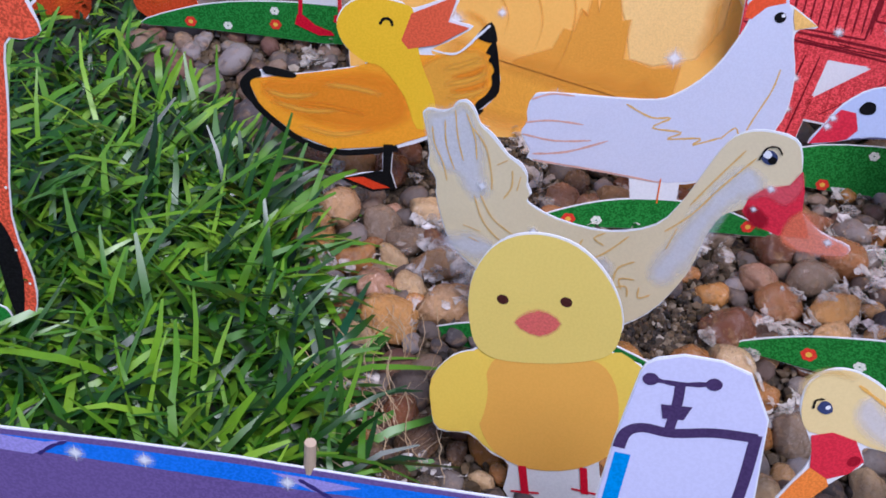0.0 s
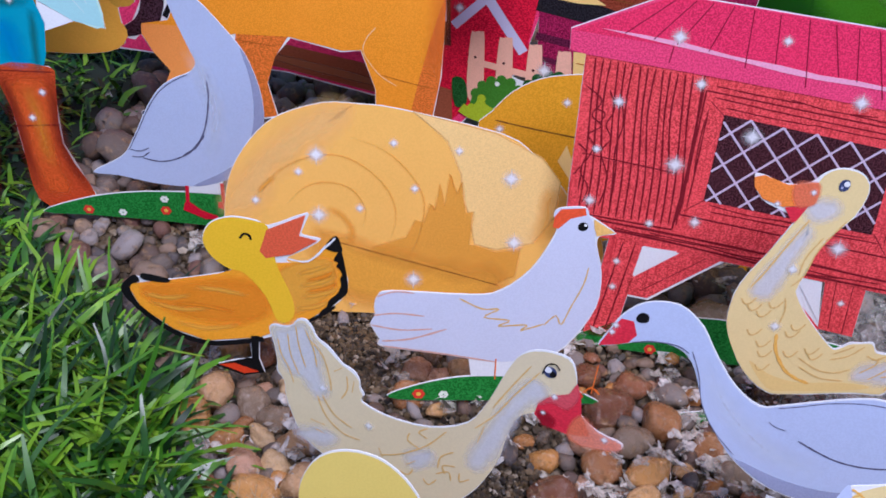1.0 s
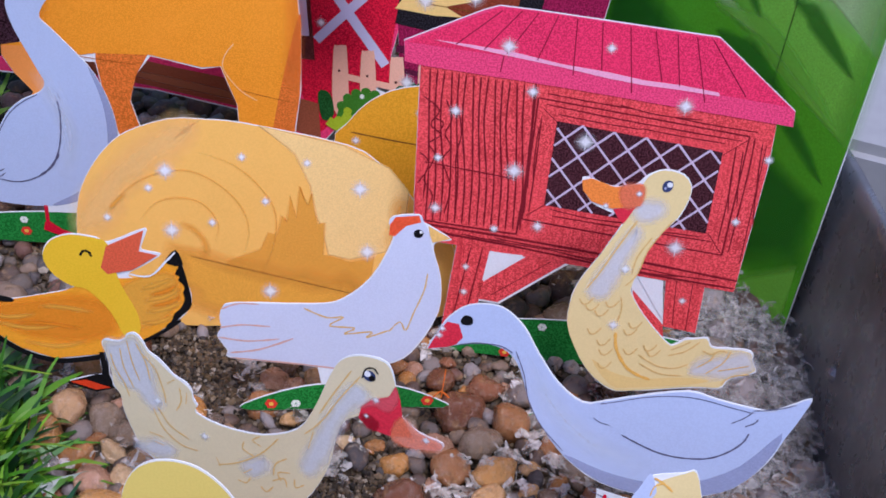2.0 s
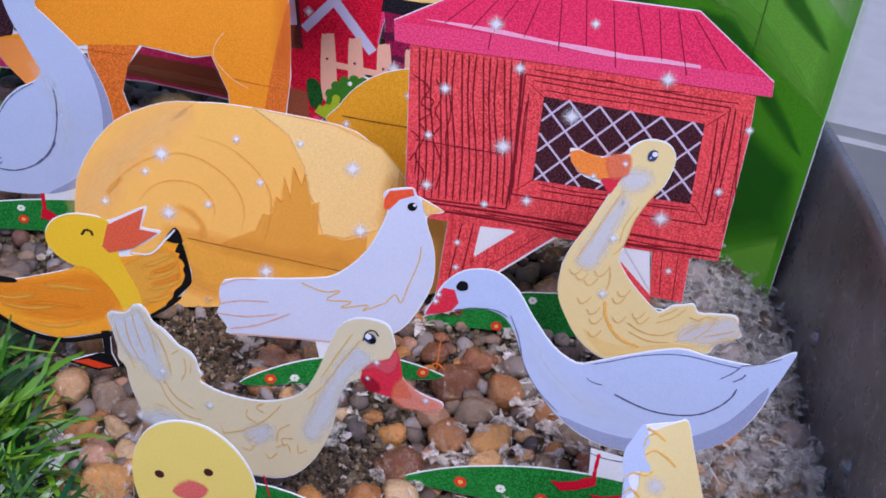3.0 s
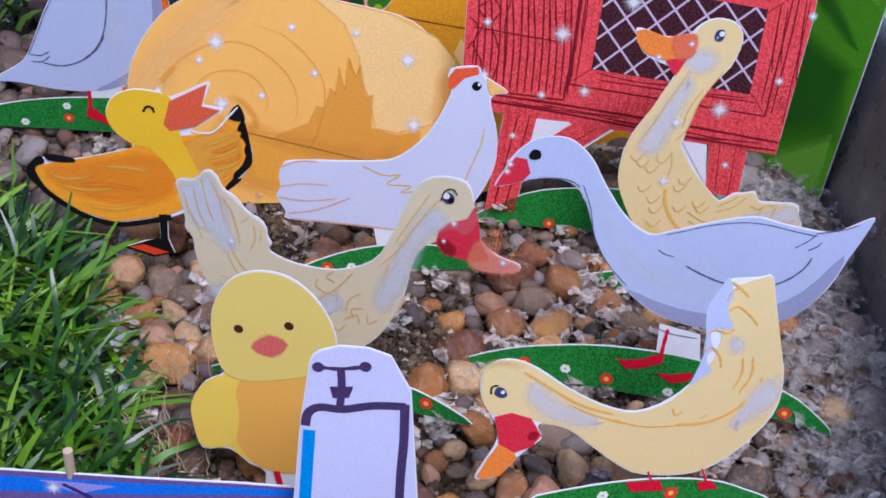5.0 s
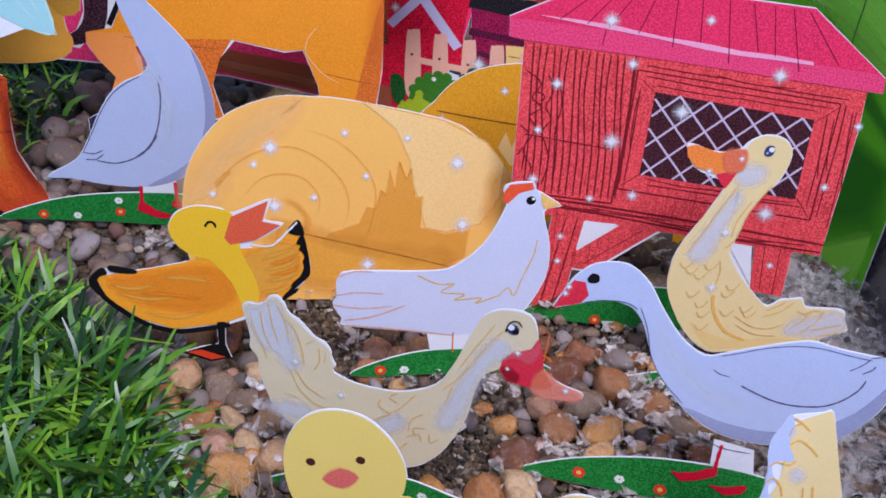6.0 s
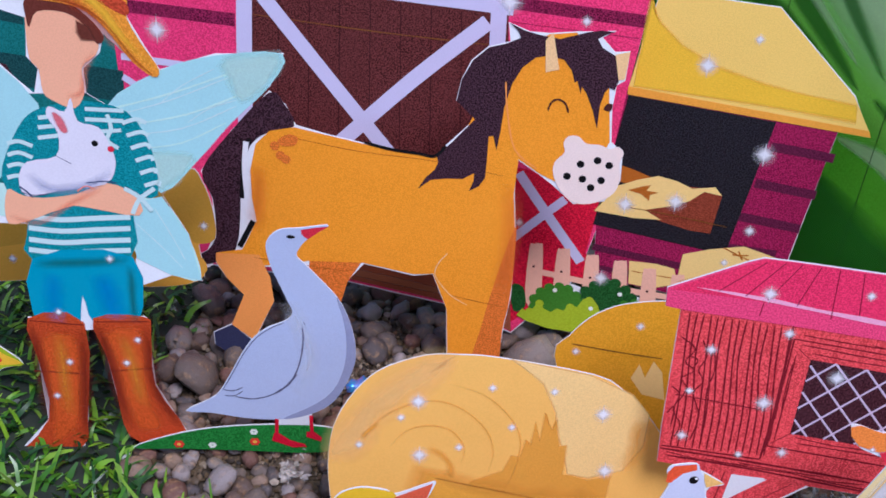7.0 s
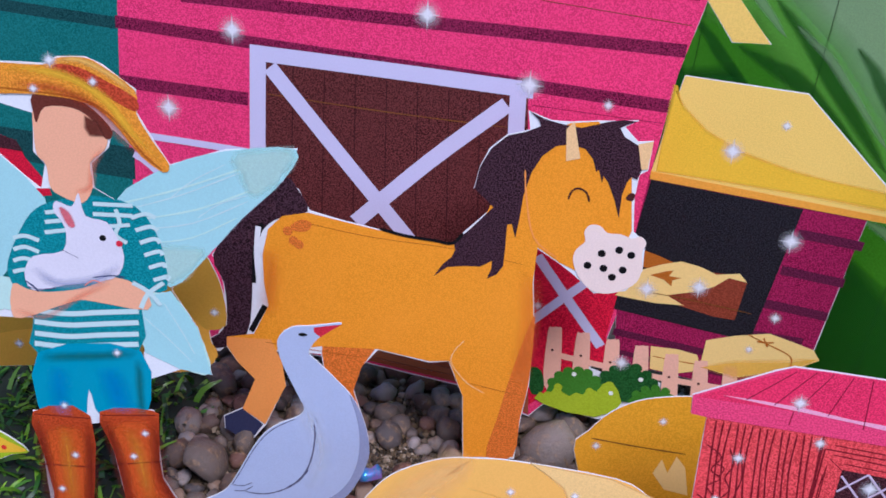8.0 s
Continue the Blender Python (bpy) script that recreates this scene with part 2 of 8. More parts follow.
class Sheet:
    count = 0

    def __init__(self):
        self.verts, self.faces, self.slots, self.mats, self.marks, self.soft, self.step = [], [], [], [], [], {}, 0
        Sheet.count += 1
        self.shift = 0.015 * (Sheet.count % 7)

    def slot(self, name):
        if name not in self.mats:
            self.mats.append(name)
        return self.mats.index(name)

    def depth(self, layer):
        self.step += 1
        return -(0.25 + 0.045 * (layer + 1) + 0.0012 * self.step)

    def flat(self, pts, y, mat):
        tris = tessellate_polygon([[Vector((p[0], p[1], 0)) for p in pts]])
        base, k = len(self.verts), self.slot(mat)
        self.verts += [(p[0], y, p[1]) for p in pts]
        for a, b, c in tris:
            pa, pb, pc = pts[a], pts[b], pts[c]
            area = (pb[0] - pa[0]) * (pc[1] - pa[1]) - (pc[0] - pa[0]) * (pb[1] - pa[1])
            self.faces.append((base + a, base + b, base + c) if area > 0 else (base + a, base + c, base + b))
            self.slots.append(k)
            self.marks.append(self.step)

    def card(self, pts, border=0.5, soft=True):
        """White card stock, a third of a millimetre thick, cut with a narrow border."""
        pts = widened(smoothed(pts) if soft else smoothed_corners(pts), border)
        self.step += 1
        front, back = -0.25 + self.shift + 0.006 * self.step, 0.06 + 0.006 * self.step
        first = len(self.verts)
        self.flat(pts, front, "paper")
        mid = len(self.verts)
        self.flat(pts, back, "paper")
        n, k = len(pts), self.slot("paper")
        for i in range(n):
            j = (i + 1) % n
            self.faces.append((first + i, first + j, mid + j, mid + i))
            self.slots.append(k)
            self.marks.append(self.step)

    def spray(self, pts, mat, layer, feather=1.6, strength=0.9):
        """An airbrushed patch of ink with a soft edge."""
        y, k = self.depth(layer), mat + "~"
        inner, outer = widened(pts, -0.4 * feather), widened(pts, 0.6 * feather)
        base, n = len(self.verts), len(pts)
        self.flat(inner, y, k)
        self.verts += [(p[0], y, p[1]) for p in outer]
        self.soft.update({base + i: strength for i in range(n)})
        self.soft.update({base + n + i: 0.0 for i in range(n)})
        for i in range(n):
            j = (i + 1) % n
            self.faces.append((base + i, base + j, base + n + j, base + n + i))
            self.slots.append(self.slot(k))
            self.marks.append(self.step)

    def band(self, pts, width, mat, layer, strength=0.9):
        """A soft brushed stroke, full along its middle and fading to both sides and ends."""
        pts = flowing(pts)
        y, k, base, n = self.depth(layer), self.slot(mat + "~"), len(self.verts), len(pts)
        for i, p in enumerate(pts):
            d = (Vector(pts[min(i + 1, n - 1)]) - Vector(pts[max(i - 1, 0)])).normalized()
            w = width / 2 * (0.9 + 0.2 * noise.noise(Vector((p[0] * 0.3, p[1] * 0.3, 8))))
            self.verts += [(p[0] - d.y * w, y, p[1] + d.x * w), (p[0], y, p[1]), (p[0] + d.y * w, y, p[1] - d.x * w)]
            self.soft.update({base + 3 * i: 0.0, base + 3 * i + 1: strength * min(1, 4 * i / n, 4 * (n - 1 - i) / n), base + 3 * i + 2: 0.0})
        for i in range(n - 1):
            for q in (0, 1):
                a = base + 3 * i + q
                self.faces.append((a + 1, a + 4, a + 3, a))
                self.slots.append(k)
                self.marks.append(self.step)

    def fill(self, pts, mat, layer, soft=True):
        if mat in SPRAYED and layer > 1:
            return self.spray(smoothed(pts), mat, layer, SPRAYED[mat], 0.7)
        self.flat(smoothed(pts) if soft else pts, self.depth(layer), mat)

    def line(self, pts, width, mat, layer):
        """A drawn stroke that thins towards its ends."""
        y, k, base, n = self.depth(layer), self.slot(mat), len(self.verts), len(pts)
        pts = flowing(pts)
        n = len(pts)
        for i, p in enumerate(pts):
            d = (Vector(pts[min(i + 1, n - 1)]) - Vector(pts[max(i - 1, 0)])).normalized()
            w = width / 2 * ((0.55 if i in (0, n - 1) else 1) if width < 1.2 else 1) * (0.9 + 0.2 * math.sin(i * 2.3) if width < 1.0 else 1)
            self.verts += [(p[0] - d.y * w, y, p[1] + d.x * w), (p[0] + d.y * w, y, p[1] - d.x * w)]
        for i in range(n - 1):
            self.faces.append((base + 2 * i + 1, base + 2 * i + 3, base + 2 * i + 2, base + 2 * i))
            self.slots.append(k)
            self.marks.append(self.step)

    def dots(self, pts, r, mat, layer):
        for x, z in pts:
            self.flat([(x + r * math.cos(a * math.pi / 7), z + r * math.sin(a * math.pi / 7)) for a in range(14)], self.depth(layer), mat)

    def stars(self, pts, r, layer):
        """Printed white sparkles: a soft bright core and four thin rays that fade out."""
        for x, z in pts:
            y, k, base = self.depth(layer), self.slot("paper~"), len(self.verts)
            self.verts.append((x, y, z))
            self.soft[base] = 1.0
            for ring, (far, value) in enumerate(((0.24, 0.9), (0.42, 0.5), (0.68, 0.14), (1.05, 0.0))):
                for a in range(12):
                    self.soft[len(self.verts)] = value
                    self.verts.append((x + far * r * math.cos(a * math.pi / 6), y, z + far * r * math.sin(a * math.pi / 6)))
                for a in range(12):
                    b, c = base + 1 + 12 * ring + a, base + 1 + 12 * ring + (a + 1) % 12
                    self.faces.append((base, b, c) if ring == 0 else (b - 12, b, c, c - 12))
                    self.slots.append(k)
                    self.marks.append(self.step)
            y = self.depth(layer)
            for a in range(4):
                u, v = math.cos(a * math.pi / 2 + 0.03), math.sin(a * math.pi / 2 + 0.03)
                base, far, w = len(self.verts), r * (1.25 if a % 2 else 1.05), 0.075 * r
                self.soft[base + 3] = 0.0
                self.verts += [(x, y, z), (x + 0.2 * r * u + w * v, y, z + 0.2 * r * v - w * u), (x + 0.2 * r * u - w * v, y, z + 0.2 * r * v + w * u), (x + far * u, y, z + far * v)]
                self.faces += [(base, base + 1, base + 2), (base + 1, base + 3, base + 2)]
                self.slots += [k, k]
                self.marks += [self.step, self.step]

    def base(self, pts, red, white):
        """The printed grass strip with flowers that a cutout stands on."""
        self.card(pts, 0.24)
        self.fill(pts, "grass_green", 1)
        for x, z in red:
            for a in range(6):
                self.dots([(x + 1.0 * math.cos(a * 1.047), z + 1.0 * math.sin(a * 1.047))], 0.8, "flower_red", 3)
            self.dots([(x, z)], 0.7, "flower_heart", 4)
        for x, z in white:
            for a in range(6):
                self.dots([(x + 0.8 * math.cos(a * 1.047), z + 0.8 * math.sin(a * 1.047))], 0.6, "grass_white", 3)

    def mesh(self, name, keep=None):
        keep = range(len(self.faces)) if keep is None else keep
        order = sorted({v for f in keep for v in self.faces[f]})
        at = {v: i for i, v in enumerate(order)}
        mats = sorted({self.slots[f] for f in keep})
        me = bpy.data.meshes.new(name)
        me.from_pydata([tuple(c / 1000 for c in self.verts[v]) for v in order], [], [tuple(at[v] for v in self.faces[f]) for f in keep])
        for m in mats:
            me.materials.append(inked(self.mats[m]))
        me.polygons.foreach_set("material_index", [mats.index(self.slots[f]) for f in keep])
        me.attributes.new("soft", "FLOAT", "POINT").data.foreach_set("value", [self.soft.get(v, 1.0) for v in order])
        me.update()
        return me

    def done(self, name, where, label, category, group):
        """The cutout as one thing, its printed features as parts on the card."""
        named = FEATURES.get(name, {})
        lots = {}
        for f, k in enumerate(self.slots):
            feature = named.get(self.mats[k].rstrip("~"), "") if self.mats[k] != "paper~" or name == "paper_farmer_figure" else "sparkle"
            lots.setdefault((feature, self.marks[f] if feature in ("leg", "foot", "hoof", "ear", "hay_shade", "mane", "leaf_blade_and_light", "eye", "border") else 0), []).append(f)
        ob = tagged(new(name, self.mesh(name, lots.pop(("", 0)))), label, category, group)
        ob.matrix_basis = where
        for (feature, _), keep in lots.items():
            part = tagged(new(feature, self.mesh(feature, keep)), kind="stuff" if feature in ("sparkle", "plumage") else "")
            part.parent = ob
        return ob

    def part(self, name, parent, label=""):
        """A part of a larger cutout, with its printed planks, wires and joints as pieces on it."""
        lots = {}
        for f, k in enumerate(self.slots):
            feature = PIECES.get(self.mats[k], "") if name not in ("leg", "brace", "grass_base") else ""
            lots.setdefault((feature, self.marks[f] if feature in ("plank", "wire") else 0), []).append(f)
        ob = tagged(new(name, self.mesh(name, lots.pop(("", 0)))), label)
        ob.parent = parent
        for (feature, _), keep in lots.items():
            piece = tagged(new(feature, self.mesh(feature, keep)), kind="stuff" if feature in ("sparkle", "wood_grain") else "")
            piece.parent = ob
        return ob


def smoothed_corners(pts):
    """A straight-sided outline with points added along its sides, for a hand-cut wobble."""
    out = []
    for i, p in enumerate(pts):
        q = pts[(i + 1) % len(pts)]
        n = max(1, min(8, int(math.dist(p, q) / 5)))
        out += [(p[0] + (q[0] - p[0]) * s / n, p[1] + (q[1] - p[1]) * s / n) for s in range(n)]
    return out


# ---- the setting: a metal tub with gravel and artificial turf ----
def mesh_object(name, verts, faces, mat, smooth=False):
    me = bpy.data.meshes.new(name)
    me.from_pydata(verts, [], faces)
    me.materials.append(mat)
    if smooth:
        me.polygons.foreach_set("use_smooth", [True] * len(me.polygons))
    me.update()
    return new(name, me)


def metal():
    m, t, p = nodes_of("galvanised_metal")
    t.links.new(mixed(t, spread(t, noisy(t, 35, 5.0), 0.3, 0.7), (0.14, 0.14, 0.135), (0.27, 0.275, 0.27)), p.inputs["Base Color"])
    p.inputs["Metallic"].default_value = 0.55
    t.links.new(spread(t, noisy(t, 160, 3.0), 0.1, 1.3), p.inputs["Roughness"])
    bumped(t, p, noisy(t, 60, 3.0), 0.25, 0.001)
    return m


def soil():
    m, t, p = nodes_of("dark_sand")
    grit = mixed(t, spread(t, noisy(t, 900, 4.0), 0.35, 0.65), (0.014, 0.011, 0.006), (0.16, 0.11, 0.05))
    t.links.new(mixed(t, spread(t, noisy(t, 60, 3.0), 0.4, 0.7), grit, (0.022, 0.016, 0.008)), p.inputs["Base Color"])
    p.inputs["Roughness"].default_value = 0.8
    bumped(t, p, noisy(t, 1200, 3.0), 0.7, 0.001)
    return m


def stone(single=True, tint=None):
    m, t, p = nodes_of("pebble_stone")
    info = t.nodes.new("ShaderNodeObjectInfo" if single else "ShaderNodeNewGeometry")
    ramp = t.nodes.new("ShaderNodeValToRGB")
    ramp.color_ramp.interpolation = "CONSTANT"
    tones = [(0.0, (0.30, 0.14, 0.045)), (0.1, (0.13, 0.055, 0.03)), (0.2, (0.42, 0.26, 0.12)), (0.3, (0.20, 0.085, 0.045)), (0.4, (0.085, 0.055, 0.038)), (0.5, (0.46, 0.34, 0.20)), (0.58, (0.25, 0.12, 0.05)), (0.68, (0.19, 0.15, 0.115)), (0.78, (0.38, 0.19, 0.055)), (0.88, (0.33, 0.20, 0.14)), (0.95, (0.10, 0.085, 0.075))]
    if tint:
        tones = [(0.0, tint), (0.5, tuple(c * 0.8 for c in tint))]
    if not single:
        tones = [(0.0, (0.15, 0.125, 0.095)), (0.16, (0.24, 0.21, 0.165)), (0.32, (0.12, 0.085, 0.06)), (0.46, (0.26, 0.19, 0.12)), (0.6, (0.17, 0.09, 0.06)), (0.72, (0.30, 0.275, 0.235)), (0.86, (0.09, 0.08, 0.07))]
    while len(ramp.color_ramp.elements) < len(tones):
        ramp.color_ramp.elements.new(0.5)
    for e, (at, c) in zip(ramp.color_ramp.elements, tones):
        e.position, e.color = at, (min(0.75, c[0] * (1.25 if single else 0.9)), c[1] * (1.15 if single else 0.86), c[2] * (0.95 if single else 0.9), 1)
    t.links.new(info.outputs["Random" if single else "Random Per Island"], ramp.inputs[0])
    # streaks along the stone, pale worn patches and dark pits
    streak = t.nodes.new("ShaderNodeTexNoise")
    streak.inputs["Scale"].default_value, streak.inputs["Detail"].default_value, streak.inputs["Distortion"].default_value = (1.6 if single else 180), 4.0, 1.4
    coord = t.nodes.new("ShaderNodeTexCoord")
    t.links.new(coord.outputs["Object"], streak.inputs["Vector"])
    one = 0.006 if single else 1.0
    veined = mixed(t, spread(t, streak.outputs["Fac"], 0.5, 0.85), ramp.outputs[0], mixed(t, spread(t, noisy(t, 700 * one, 3.0), 0.4, 0.6), (0.08, 0.045, 0.02), (0.46, 0.28, 0.12)))
    pits = mixed(t, spread(t, noisy(t, 1500 * one, 5.0, 0.75), 0.58, 0.78), veined, (0.035, 0.022, 0.014))
    worn = mixed(t, spread(t, noisy(t, 420 * one, 5.0, 0.7), 0.6, 0.86), pits, (0.46, 0.37, 0.27) if single else (0.36, 0.33, 0.28))
    t.links.new(worn, p.inputs["Base Color"])
    t.links.new(spread(t, noisy(t, 500 * one, 4.0), 0.3 if single else -0.15, 1.2), p.inputs["Roughness"])
    p.inputs["Specular IOR Level"].default_value = 0.5 if single else 0.3
    bumped(t, p, noisy(t, 900 * one, 6.0, 0.7), 0.38 if single else 0.75, 0.12 if single else 0.0009)
    return m


def island_ramp(name, tones, rough, detail=900, thin=0.0):
    m, t, p = nodes_of(name)
    geo = t.nodes.new("ShaderNodeNewGeometry")
    ramp = t.nodes.new("ShaderNodeValToRGB")
    while len(ramp.color_ramp.elements) < len(tones):
        ramp.color_ramp.elements.new(0.5)
    for e, (at, c) in zip(ramp.color_ramp.elements, tones):
        e.position, e.color = at, (*c, 1)
    t.links.new(geo.outputs["Random Per Island"], ramp.inputs[0])
    dim = t.nodes.new("ShaderNodeMix")
    dim.data_type, dim.blend_type = "RGBA", "MULTIPLY"
    t.links.new(spread(t, noisy(t, detail, 3.0), 0.2, 0.8), dim.inputs[0])
    t.links.new(ramp.outputs[0], dim.inputs[6])
    dim.inputs[7].default_value = (0.7, 0.7, 0.66, 1)
    t.links.new(dim.outputs[2], p.inputs["Base Color"])
    p.inputs["Roughness"].default_value = rough
    if thin:
        # torn and thinned: gauzy in places, denser in others
        torn = t.nodes.new("ShaderNodeMapRange")
        torn.inputs[1].default_value, torn.inputs[2].default_value, torn.inputs[3].default_value, torn.inputs[4].default_value = 0.36, 0.64, 0.04, 2 * thin
        t.links.new(noisy(t, 300, 3.0, 0.6), torn.inputs[0])
        t.links.new(torn.outputs[0], p.inputs["Alpha"])
    return m


METAL, SOIL, STONE, STONES, AMBER, TAN = metal(), soil(), stone(), stone(False), stone(True, (0.40, 0.22, 0.075)), stone(True, (0.38, 0.25, 0.14))
GRIT = island_ramp("grit", [(0.0, (0.02, 0.016, 0.010)), (0.3, (0.075, 0.05, 0.022)), (0.55, (0.15, 0.10, 0.045)), (0.75, (0.04, 0.03, 0.02)), (0.93, (0.26, 0.20, 0.12)), (1.0, (0.42, 0.36, 0.27))], 0.6)
BLADE = island_ramp("turf_blade", [(0.0, (0.00528, 0.02816, 0.0044)), (0.28, (0.01408, 0.0748, 0.00352)), (0.55, (0.0528, 0.1936, 0.0044)), (0.8, (0.1496, 0.3388, 0.0088)), (0.93, (0.22, 0.4224, 0.01936)), (1.0, (0.00704, 0.0704, 0.0264))], 0.33, 300)
BLADE.node_tree.nodes["Principled BSDF"].inputs["Specular IOR Level"].default_value = 0.45
FLUFF = island_ramp("pale_shred", [(0.0, (0.47, 0.42, 0.33)), (0.5, (0.62, 0.57, 0.48)), (1.0, (0.84, 0.80, 0.72))], 0.35, 700, 0.44)
WISP = island_ramp("pale_wisp", [(0.0, (0.30, 0.28, 0.25)), (0.5, (0.45, 0.43, 0.39)), (1.0, (0.64, 0.62, 0.57))], 0.5, 500, 0.3)
FIBRE = island_ramp("straw_fibre", [(0.0, (0.45, 0.30, 0.14)), (1.0, (0.62, 0.47, 0.27))], 0.7)

# the tub is egg-shaped: its wall is nearer on the side of the leaf panel
CX, CY, RIGHT, LEFT, RY = 0.017, 0.29, 0.19, 0.29, 0.30


def reach(x, y):
    """How far out a place lies: 0 in the middle of the tub, 1 at its wall."""
    return ((x - CX) / (RIGHT if x > CX else LEFT)) ** 2 + ((y - CY) / RY) ** 2


def tub_ring(scale, z, n=96):
    return [(CX + (RIGHT if math.cos(a) > 0 else LEFT) * scale * math.cos(a), CY + RY * scale * math.sin(a), z) for a in (i * 2 * math.pi / n for i in range(n))]


def make_tub():
    n = 96
    rings = [tub_ring(0.97, -0.05), tub_ring(0.99, 0.0), tub_ring(1.015, 0.052), tub_ring(1.019, 0.057), tub_ring(1.029, 0.058), tub_ring(1.034, 0.053), tub_ring(1.03, 0.047), tub_ring(1.021, 0.044), tub_ring(0.985, -0.11)]
    verts = [v for r in rings for v in r]
    faces = [(i * n + j, i * n + (j + 1) % n, (i + 1) * n + (j + 1) % n, (i + 1) * n + j) for i in range(len(rings) - 1) for j in range(n)]
    thing = tagged(new("metal_tub"), "grey galvanised metal tub holding the gravel and turf", "tub")
    wall = mesh_object("wall", verts, faces, METAL, True)
    wall.parent = thing
    for a in (-0.26, -0.44):
        bm = bmesh.new()
        bmesh.ops.create_uvsphere(bm, u_segments=12, v_segments=8, radius=0.003)
        me = bpy.data.meshes.new("rivet")
        bm.to_mesh(me)
        bm.free()
        me.materials.append(METAL)
        ob = new("rivet", me)
        ob.location = (CX + RIGHT * math.cos(a), CY + RY * math.sin(a), 0.012)
        ob.parent = thing


make_tub()


def bed_height(x, y):
    return -0.0075 + 0.0025 * noise.noise(Vector((x * 40, y * 40, 0))) + 0.0012 * noise.noise(Vector((x * 160, y * 160, 4)))


def make_bed():
    n = 110
    verts, faces = [], []
    for j in range(n):
        for i in range(n):
            u, v = 2 * i / (n - 1) - 1, 2 * j / (n - 1) - 1
            x, y = CX + u * (RIGHT if u > 0 else LEFT) * 0.98 * math.sqrt(1 - v * v / 2), CY + v * RY * 0.98 * math.sqrt(1 - u * u / 2)
            verts.append((x, y, bed_height(x, y)))
    faces = [(j * n + i, j * n + i + 1, (j + 1) * n + i + 1, (j + 1) * n + i) for j in range(n - 1) for i in range(n - 1)]
    return tagged(mesh_object("gravel_bed", verts, faces, SOIL, True), "dark sandy gravel bed inside the tub", "ground", kind="structure")


BED = make_bed()
EDGE = [(0.05, 0.0), (0.14, -0.010), (0.163, -0.014), (0.18, -0.018), (0.21, -0.024), (0.23, -0.029), (0.245, -0.043), (0.27, -0.063), (0.30, -0.085), (0.33, -0.080), (0.36, -0.078), (0.39, -0.066), (0.5, -0.066)]


def turf_edge(y):
    for (a, p), (b, q) in zip(EDGE, EDGE[1:]):
        if y <= b:
            return p + (q - p) * max(0, y - a) / (b - a)
    return EDGE[-1][1]


def make_turf(count=15000):
    rng = np.random.default_rng(5)
    verts, faces = [], []
    made = 0
    while made < count:
        y = float(rng.uniform(0.06, 0.46))
        x = float(rng.uniform(-0.215, 0.0))
        if x > turf_edge(y) + rng.normal(0, 0.002) or reach(x, y) > 0.9:
            continue
        if y > 0.225 and rng.random() < min(0.55, (y - 0.225) * 12):
            continue
        tall = (1.0 if y < 0.24 else max(0.5, 1 - (y - 0.24) * 9)) * (1 if rng.random() < 0.85 else 1.35)
        length = float(rng.uniform(0.011, 0.030)) * tall
        way = float(rng.uniform(0, 2 * math.pi))
        rise = float(rng.uniform(0.15, 1.25))
        curl = float(rng.uniform(0.2, 1.9))
        wide = float(rng.uniform(0.00045, 0.00115))
        side = (-math.sin(way + 0.4), math.cos(way + 0.4))
        px, py, pz = x, y, -0.005
        base = len(verts)
        for k in range(5):
            w = wide * (1.0, 1.0, 0.95, 0.8, 0.35)[k]
            dz = w * 0.5 * math.sin(way * 3)
            verts += [(px - side[0] * w, py - side[1] * w, pz - dz), (px + side[0] * w, py + side[1] * w, pz + dz)]
            up = rise - curl * k / 4
            way += float(rng.normal(0, 0.16))
            step = length / 4
            px, py, pz = px + math.cos(way) * math.cos(up) * step, py + math.sin(way) * math.cos(up) * step, max(-0.003, pz + math.sin(up) * step)
        faces += [(base + 2 * k, base + 2 * k + 1, base + 2 * k + 3, base + 2 * k + 2) for k in range(4)]
        made += 1
    tagged(mesh_object("artificial_grass", verts, faces, BLADE, True), "bright green artificial turf with curling plastic blades", "artificial grass", kind="stuff")
    # dark backing sheet with a cut edge
    ring = [(turf_edge(y) + 0.003 + 0.0015 * math.sin(y * 400), y) for y in [0.05 + 0.01 * i for i in range(43)]]
    ring += [(CX - LEFT * 0.93 * math.sqrt(max(0, 1 - ((y - CY) / RY) ** 2)), y) for y in [0.47 - 0.01 * i for i in range(43)]]
    s, n = len(ring), len(ring)
    vs = [(x, y, -0.0025) for x, y in ring] + [(x, y, -0.007) for x, y in ring]
    tris = tessellate_polygon([[Vector((x, y, 0)) for x, y in ring]])
    fs = [tuple(f) for f in tris] + [(i, (i + 1) % n, n + (i + 1) % n, n + i) for i in range(n)]
    m, t, p = nodes_of("turf_backing")
    t.links.new(mixed(t, noisy(t, 500), (0.006, 0.010, 0.006), (0.02, 0.035, 0.015)), p.inputs["Base Color"])
    p.inputs["Roughness"].default_value = 0.9
    tagged(mesh_object("turf_backing", vs, fs, m), "black woven backing under the artificial turf", "turf backing", kind="structure")


make_turf()


# ---- the printed cutouts ----

